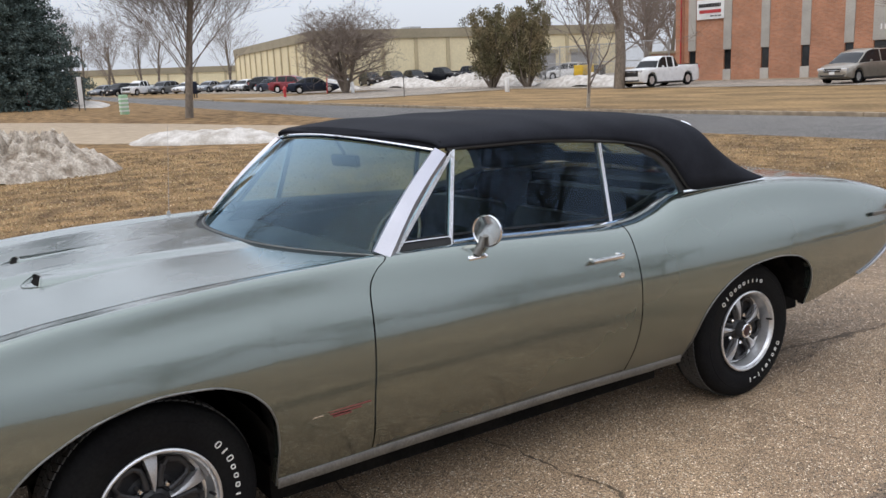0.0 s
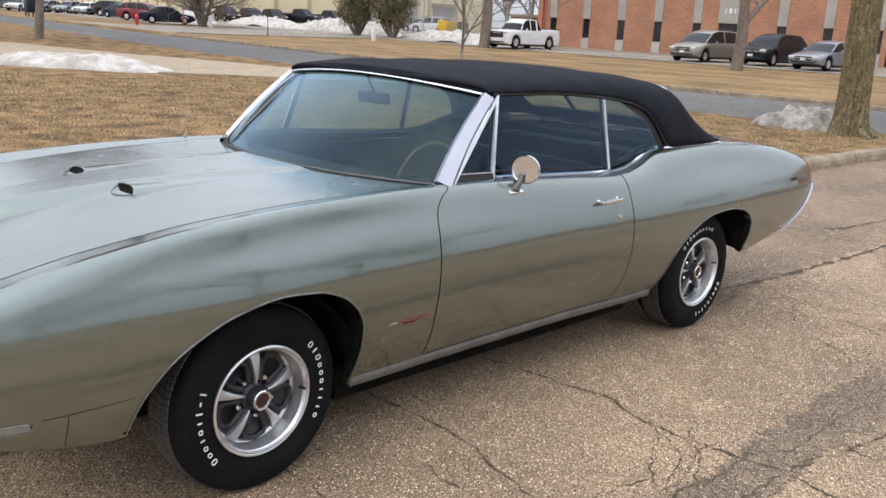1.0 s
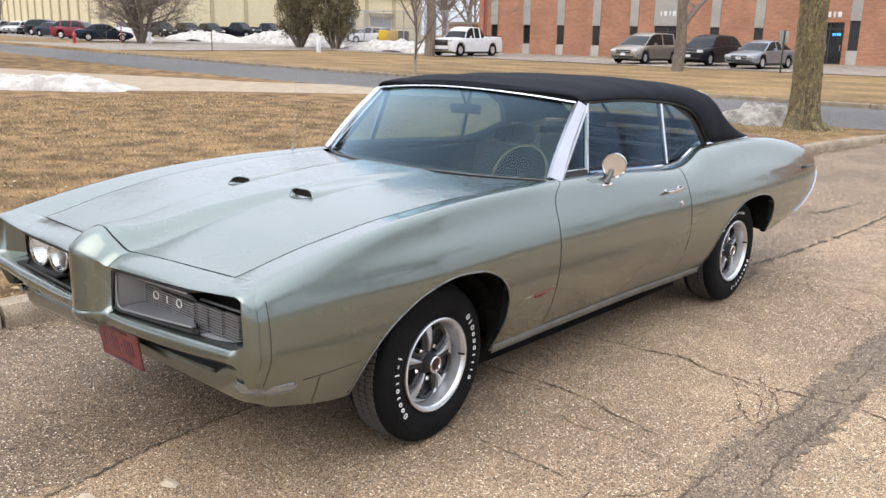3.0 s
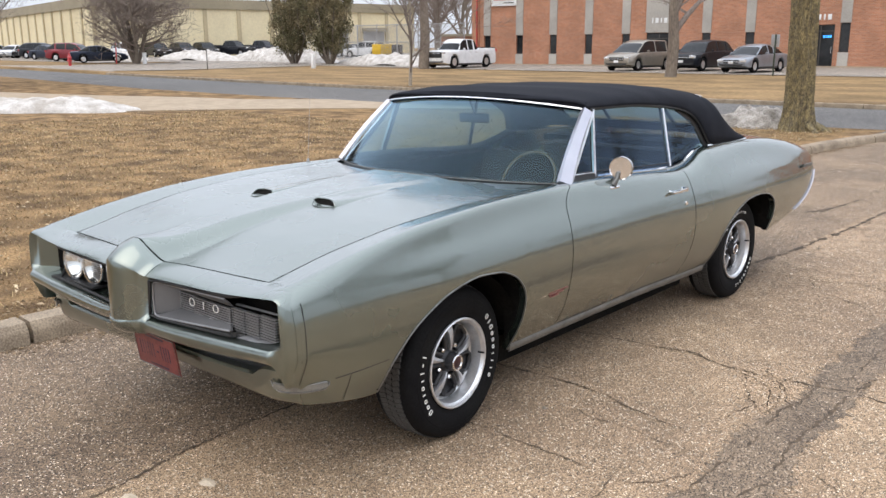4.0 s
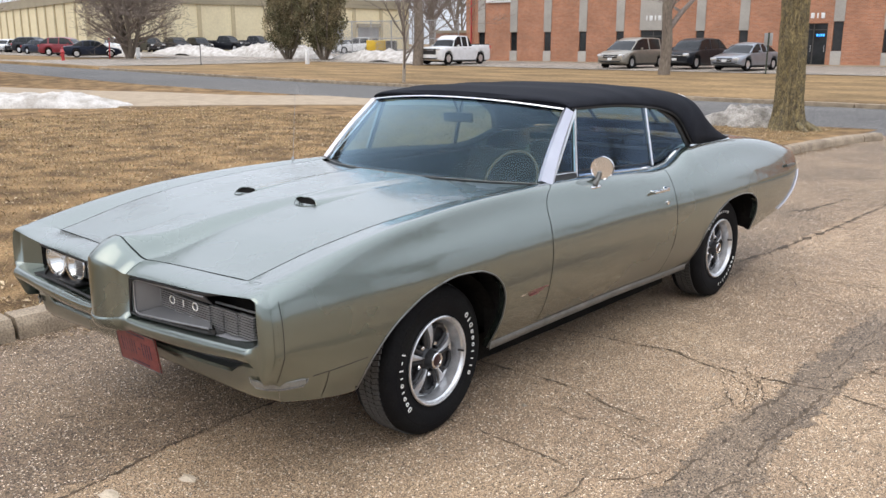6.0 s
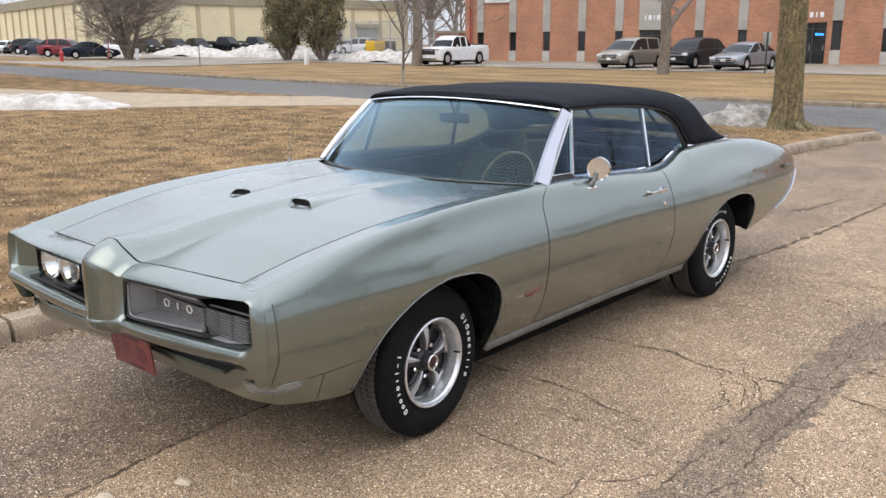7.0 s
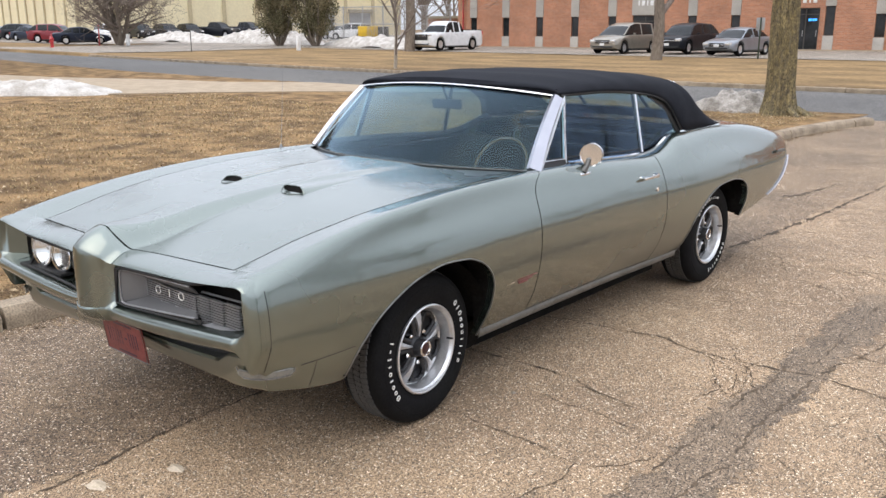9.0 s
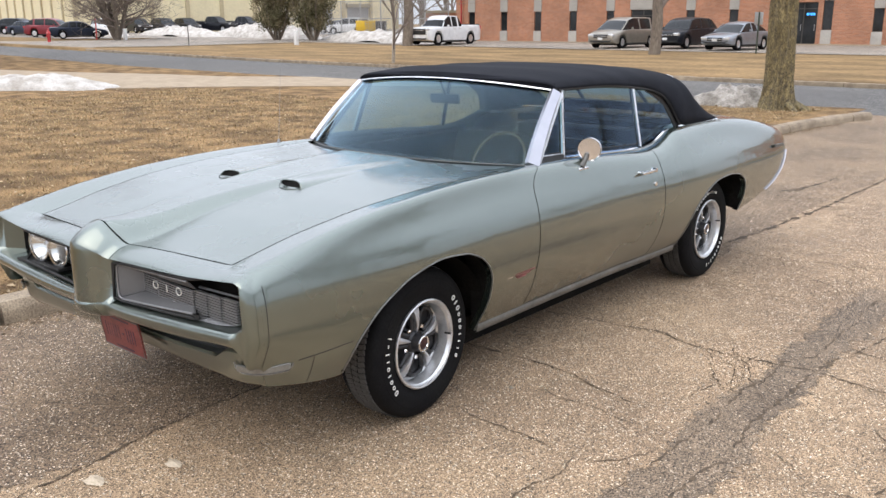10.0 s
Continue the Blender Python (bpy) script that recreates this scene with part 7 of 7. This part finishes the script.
# passenger-side wheels moved forwards with that side's skew
wheel(-0.750, -0.05, True, 30)
wheel(-0.758, 2.80, True, 50)


# glasshouse
def screen_top(x):
    return Vector((x, 1.09 + 0.115 * (abs(x) / 0.68) ** 2, 1.388 - 0.042 * (abs(x) / 0.68) ** 2))


def screen_base(x):
    return Vector((x, screen_base_y(x), 1.02 - 0.014 * (abs(x) / 0.77) ** 2))


verts = []
for j in range(9):
    for i in range(25):
        u = -1 + 2 * i / 24
        a, b = screen_base(u * 0.765), screen_top(u * 0.675)
        p = a.lerp(b, j / 8)
        p += Vector((0, -0.02, 0.012)) * math.sin(math.pi * j / 8)
        verts.append(p)
windshield = part("windshield", mesh_of("windshield", verts, grid_faces(9, 25), SCREEN), car, "curved tinted windshield")
windshield.visible_shadow = False
part("screen_header_trim", ribbon("screen_header_trim", [screen_top(-0.68 + 1.36 * k / 24) + Vector((0, -0.012, 0.0)) for k in range(25)], (0, -1, 0.75), 0.009, 0.008, CHROME), windshield)
part("roof_header", ribbon("roof_header", [screen_top(-0.69 + 1.38 * k / 24) + Vector((0, 0.006, 0.012)) for k in range(25)], (0, -1, 0.3), 0.05, 0.006, CANVAS), windshield)
part("screen_base_trim", ribbon("screen_base_trim", [screen_base(-0.765 + 1.53 * k / 24) + Vector((0, -0.012, -0.002)) for k in range(25)], (0, -1, 1.2), 0.005, 0.003, SILL), windshield)
part("cowl", mesh_of("cowl", [p for k in range(25) for x in [-0.765 + 1.53 * k / 24] for p in (Vector((x, screen_base_y(x) - 0.06, 0.985)), Vector((x, screen_base_y(x) + 0.10, 0.99)))], grid_faces(25, 2), BLACK), car)
for sx in (1, -1):
    a, b = Vector((sx * 0.788, 0.885, 1.0)), Vector((sx * 0.698, 1.208, 1.334))
    n = Vector((sx * 0.80, -0.55, 0.35))
    # the passenger side's strip is narrowed to fit the camera's view
    pillar = part("screen_pillar", ribbon("screen_pillar", [a.lerp(b, k / 8) + Vector((0, -0.012, 0.008)) * math.sin(math.pi * k / 8) for k in range(9)], n, [(1.0 if sx > 0 else 0.55) * k for k in (0.082, 0.08, 0.076, 0.072, 0.068, 0.066, 0.064, 0.063, 0.063)], 0.022, BRUSHED), car, "wide bright metal screen pillar trim")
    n2 = Vector((sx, 0.1, 0.3))
    part("pillar_edge", ribbon("pillar_edge", [a.lerp(b, k / 8) + Vector((sx * 0.002, 0.047, 0.0)) for k in range(9)], n2, 0.02, 0.012, CHROME), pillar)

    # side glass: leans in from the belt to the roof rail
    rail_z = curve([(1.2, 1.345), (1.6, 1.345), (2.02, 1.318), (2.2, 1.295), (2.35, 1.255), (2.44, 1.20), (2.50, 1.12), (2.55, 1.05)])
    # vent window, door window and quarter window
    def pane(name, corners, label=""):
        (y0b, y0t), (y1b, y1t) = corners
        v = []
        for i in range(9):
            for j in range(7):
                t = j / 6
                y = (y0b + (y1b - y0b) * i / 8) * (1 - t) + (y0t + (y1t - y0t) * i / 8) * t
                lo = Vector((sx * (crown_x(y) - 0.028 + 0.035 * min(1, max(0, (y - 2.1) / 0.35))), y, inner_z(y) - 0.004))
                zt = rail_z(y) + 0.01
                p = lo.lerp(Vector((sx * 0.684, y, 1.345)), min(1.0, t * (zt - lo.z) / (1.345 - lo.z)))
                v.append(p)
        ob = part(name, mesh_of(name, v, grid_faces(9, 7, 0, sx > 0), SIDE_GLASS), car, label)
        ob.visible_shadow = False
        return ob

    vent = pane("vent_window", ((0.955, 1.262), (1.185, 1.268)))
    main = pane("door_window", ((1.19, 1.272), (2.02, 2.02)), "dark tinted side window")
    rear = pane("quarter_window", ((2.035, 2.035), (2.55, 2.44)))

    def bar(name, yb, yt, w, mat, parent, out=0.006):
        lo, hi = Vector((sx * (crown_x(yb) - 0.022), yb, inner_z(yb))), Vector((sx * 0.69, yt, rail_z(yt)))
        part(name, ribbon(name, [lo.lerp(hi, k / 6) for k in range(7)], (sx, -0.15, 0.28), w, out, mat), parent)

    bar("vent_frame", 1.19, 1.27, 0.02, CHROME, vent, 0.010)
    bar("vent_front_frame", 0.965, 1.262, 0.016, BLACK, vent, 0.01)
    bar("window_divider", 2.03, 2.03, 0.02, CHROME, rear, 0.009)
    # black strips added to hide the chrome's bright reflections from inside
    part("divider_lining", ribbon("divider_lining", [Vector((sx * (crown_x(2.03) - 0.034), 2.03, inner_z(2.03))).lerp(Vector((sx * 0.678, 2.03, rail_z(2.03))), k / 4) for k in range(5)], (-sx, 0, 0), 0.026, 0.006, BLACK), rear)
    part("vent_lining", ribbon("vent_lining", [Vector((sx * (crown_x(1.19) - 0.034), 1.19, inner_z(1.19))).lerp(Vector((sx * 0.678, 1.27, rail_z(1.27))), k / 4) for k in range(5)], (-sx, 0, 0), 0.026, 0.006, BLACK), vent)
    part("inner_sill", ribbon("inner_sill", [Vector((sx * (crown_x(y) - 0.055), y, crown_z(y) + 0.010)) for y in [0.95 + 1.52 * k / 20 for k in range(21)]], (-sx * 0.5, 0, 1), 0.06, 0.012, VINYL), main)
    part("vent_base", ribbon("vent_base", [Vector((sx * (crown_x(y) - 0.018), y, inner_z(y) + 0.03)) for y in (0.985, 1.05, 1.12, 1.185)], (sx, 0, 0.3), 0.005, 0.008, CHROME), vent)
    part("vent_sill", ribbon("vent_sill", [Vector((sx * (crown_x(y) - 0.016), y, inner_z(y) + 0.008)) for y in (0.94, 1.05, 1.12, 1.19)], (sx, 0, 0.3), 0.04, 0.006, BLACK), vent)
    part("belt_trim", ribbon("belt_trim", [Vector((sx * (crown_x(y) - 0.008), y, crown_z(y) + 0.002)) for y in [1.2 + 1.24 * k / 24 for k in range(25)]], (sx * 0.5, 0, 1), 0.014, 0.006, CHROME), main)


# canvas roof
def roof():
    verts, ys = [], [1.205, 1.215, 1.235] + [1.26 + 0.045 * k for k in range(21)] + [2.18 + 0.02 * k for k in range(44)]
    base = curve([(1.20, 1.352), (1.30, 1.350), (1.6, 1.348), (2.02, 1.322), (2.2, 1.299), (2.35, 1.259), (2.43, 1.20), (2.48, 1.12), (2.52, 1.062), (2.56, 1.057), (3.04, 1.057)])
    topz = curve([(1.205, 1.392), (1.215, 1.402), (1.26, 1.412), (1.5, 1.43), (2.0, 1.432), (2.4, 1.41), (2.59, 1.384), (2.665, 1.366), (2.745, 1.292), (2.89, 1.168), (3.04, 1.068)])
    n = 24
    for y in ys:
        zb, zt = base(y), topz(y)
        xb = 0.69 + (0.785 - 0.69) * min(1, max(0, (1.345 - zb) / 0.29)) if y > 2 else 0.694
        col = []
        for k in range(n):
            a = k / (n - 1)
            # side wall then a rounded shoulder to the middle
            boxy = min(1, max(0, (y - 2.2) / 0.45))
            ex = math.cos(a * math.pi / 2) ** (0.52 - 0.2 * boxy)
            ez = math.sin(a * math.pi / 2) ** (0.72 - 0.12 * boxy)
            lean = 1 - 0.03 * ez
            x = xb * ex * lean
            z = zb + (zt - zb) * ez
            back = 0.06 * (1 - (x / 0.78) ** 2) * min(1, max(0, (y - 2.5) / 0.54)) ** 1.3 - 0.118 * (1 - (x / 0.70) ** 2) * max(0, (1.6 - y) / 0.4)
            sag = 0.006 * math.sin((y - 1.1) * 9.0) * ez * (1 if 1.2 < y < 2.6 else 0)
            col.append(Vector((x, y + back, z - abs(sag))))
        verts += col
    faces = grid_faces(len(ys), n, 0, False)
    v2, f2 = mirrored(verts, faces)
    # the rear window's opening
    def in_window(f):
        c = sum((v2[i] for i in f), Vector()) / len(f)
        return c.y > 2.80 and abs(c.x) < 0.52 and 1.135 < c.z < 1.335
    pane_f = [f for f in f2 if in_window(f)]
    top = part("canvas_roof", mesh_of("canvas_roof", v2, [f for f in f2 if not in_window(f)], CANVAS, True, 50), car, "black canvas folding roof, raised")
    sd = top.modifiers.new("thickness", "SOLIDIFY")
    sd.thickness, sd.offset = 0.012, -1
    rw = part("rear_window", mesh_of("rear_window", v2, pane_f, REAR_GLASS), top, "clear rear window in the roof")
    rw.visible_shadow = False
    for sx in (1, -1):
        part("window_weatherstrip", tube("window_weatherstrip", [(sx * (0.692 + (0.78 - 0.692) * min(1, max(0, (1.345 - base(y)) / 0.29)) + 0.001), y, base(y) - 0.002) for y in [1.24 + 0.04 * k for k in range(33)]], 0.009, BLACK, 6), top)
        part("corner_seal", ribbon("corner_seal", [(sx * (0.692 + (0.775 - 0.692) * min(1, max(0, (1.345 - base(y)) / 0.29)) - 0.014), y - 0.012, base(y) - 0.012) for y in [2.2 + 0.32 * k / 14 for k in range(15)]], (sx, -0.2, 0.2), [0.006 + 0.05 * min(1, k / 6) for k in range(15)], 0.006, BLACK), top)
        part("roof_base_trim", ribbon("roof_base_trim", [(sx * 0.789, y, 1.058) for y in [2.46 + 0.58 * k / 12 for k in range(13)]], (sx, 0, 0.7), 0.010, 0.006, CHROME), top)
        part("bow_stay", tube("bow_stay", [(sx * 0.24, 2.75, 1.36), (sx * 0.26, 3.12, 1.08)], 0.012, BLACK, 6), top)
    part("rear_bow_trim", tube("rear_bow_trim", [(0.575, 2.69, 1.357), (0.615, 2.687, 1.347), (0.64, 2.683, 1.335)], 0.005, CHROME, 6), top)


roof()


# cabin
def cabin():
    part("dashboard", box("dashboard", (-0.70, 0.72, 0.70), (0.70, 1.02, 0.965), VINYL, 0.04), car)
    for sx in (1, -1):
        part("door_card", box("door_card", (min(sx * .68, sx * .73), 0.9, 0.35), (max(sx * .68, sx * .73), 2.42, 0.955), VINYL, 0.01), car)
        part("front_seat", box("front_seat", (sx * 0.36 - 0.27, 1.42, 0.35), (sx * 0.36 + 0.27, 1.95, 0.56), VINYL, 0.05), car)
        seat = part("seat_back", box("seat_back", (-0.27, -0.07, 0), (0.27, 0.07, 0.52), VINYL, 0.05, pose(sx * 0.36, 1.97, 0.47, -14)), car)
    part("rear_seat", box("rear_seat", (-0.62, 2.35, 0.35), (0.62, 2.8, 0.60), VINYL, 0.05), car)
    part("rear_seat_back", box("rear_seat_back", (-0.62, 2.72, 0.5), (0.62, 2.88, 0.98), VINYL, 0.05), car)
    part("parcel_shelf", box("parcel_shelf", (-0.70, 2.85, 0.97), (0.70, 3.2, 1.02), VINYL, 0.01), car)
    part("cabin_floor", box("cabin_floor", (-0.74, 0.6, 0.30), (0.74, 3.0, 0.36), VINYL), car)
    rim = [Vector((0.172 * math.cos(t), 0, 0.172 * math.sin(t))) for t in [2 * math.pi * k / 36 for k in range(36)]]
    mm = pose(0.345, 1.19, 0.943, -28)
    sw = part("steering_wheel", tube("steering_wheel", [mm @ p for p in rim], 0.0065, WOODGRAIN, 8, True), car, "thin-rimmed pale steering wheel")
    for a in (-5, 185, 270):
        part("wheel_spoke", tube("wheel_spoke", [mm @ Vector((0, 0.02, 0)), mm @ Vector((0.172 * math.cos(radians(a)), 0, 0.172 * math.sin(radians(a))))], 0.007, VINYL, 6), sw)
    part("column", tube("column", [mm @ Vector((0, 0.03, 0)), (0.36, 0.85, 0.78)], 0.03, VINYL, 10), sw)
    mir = part("rear_view_mirror", box("rear_view_mirror", (-0.095, -0.012, -0.028), (0.095, 0.012, 0.028), BLACK, 0.012, pose(-0.04, 1.19, 1.268, 6, 0, 8)), car)
    part("mirror_stem", tube("mirror_stem", [(-0.03, 1.13, 1.385), (-0.035, 1.18, 1.30), (-0.04, 1.19, 1.27)], 0.008, BLACK, 6), mir)


cabin()


# small outside fittings
def fittings():
    # round door mirror on a raked stem
    mc = Vector((0.862, 1.30, 1.046))
    mm = Matrix.Translation(mc) @ Matrix.Rotation(radians(-68), 4, "Z")
    head = part("door_mirror", lathe("door_mirror", [(0.0, -0.058), (0.018, -0.056), (0.034, -0.049), (0.048, -0.035), (0.057, -0.017), (0.0605, -0.002), (0.063, 0.000), (0.063, 0.006), (0.061, 0.010), (0.056, 0.006), (0.0, 0.006)], CHROME, 36), car, "round chrome door mirror", mm)
    part("mirror_stalk", tube("mirror_stalk", [mc + Vector((-0.005, -0.02, -0.02)), mc + Vector((-0.008, -0.03, -0.055)), mc + Vector((-0.018, -0.042, -0.085))], [0.011, 0.013, 0.02], SILL, 10), head, "", mm.inverted())
    part("mirror_foot", box("mirror_foot", (-0.022, -0.045, -0.008), (0.022, 0.045, 0.008), CHROME, 0.007, mm.inverted() @ Matrix.Translation(mc + Vector((-0.02, -0.045, -0.09))) @ Matrix.Rotation(radians(30), 4, "Y")), head)
    for sx in (1, -1):
        y0, z0 = 1.83, 0.862
        x = side_x(1.9, z0)
        h = part("door_handle", box("door_handle", (-0.010, -0.085, -0.009), (0.012, 0.085, 0.009), CHROME, 0.008, pose(sx * (x + 0.022), 1.86, z0)), car, "chrome door handle")
        part("handle_button", tube("handle_button", [(sx * (x - 0.01), 1.935, z0), (sx * (x + 0.03), 1.935, z0)], 0.013, CHROME, 10), h)
        part("handle_post", tube("handle_post", [(sx * (x - 0.01), 1.79, z0), (sx * (x + 0.02), 1.79, z0)], 0.01, CHROME, 8), h)
        part("door_lock", tube("door_lock", [(sx * (side_x(1.93, 0.783) - 0.01), 1.93, 0.783), (sx * (side_x(1.93, 0.783) + 0.006), 1.93, 0.783)], 0.012, CHROME, 12), car)
        xe = side_x(0.62, 0.53)
        em = part("fender_emblem", box("fender_emblem", (-0.002, -0.022, -0.006), (0.003, 0.022, 0.007), CHROME, 0.003, pose(sx * xe, 0.528, 0.536)), car, "slim red and chrome side emblem")
        for k in range(3):
            part("emblem_bar", box("emblem_bar", (-0.002, 0.0, -0.0022), (0.003, 0.17 - 0.05 * k, 0.0022), EMBLEM_RED, 0.001, pose(sx * xe, 0.56 + 0.012 * k, 0.54 - 0.010 * k)), em)
    part("antenna", tube("antenna", [(-0.83, 0.66, 1.0), (-0.83, 0.66, 1.022), (-0.83, 0.662, 1.03), (-0.83, 0.70, 1.45)], [0.010, 0.008, 0.0011, 0.0006], MAST, 8), car)
    for xa, xb in ((-0.70, -0.42),):
        v = [screen_base(xa + (xb - xa) * k / 8) + Vector((0, -0.03, 0.012)) for k in range(9)]
        w = part("wiper", tube("wiper", v, 0.0035, BLACK, 6), car)


fittings()


def skew_far_side():
    """Skews the passenger side a few centimetres forwards so its outline fits the camera's view."""
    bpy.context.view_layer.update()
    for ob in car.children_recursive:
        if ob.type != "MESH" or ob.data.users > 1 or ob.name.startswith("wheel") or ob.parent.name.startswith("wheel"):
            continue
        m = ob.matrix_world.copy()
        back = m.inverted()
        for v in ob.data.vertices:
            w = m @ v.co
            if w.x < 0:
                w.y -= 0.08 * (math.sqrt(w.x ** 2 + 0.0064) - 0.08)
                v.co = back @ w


skew_far_side()
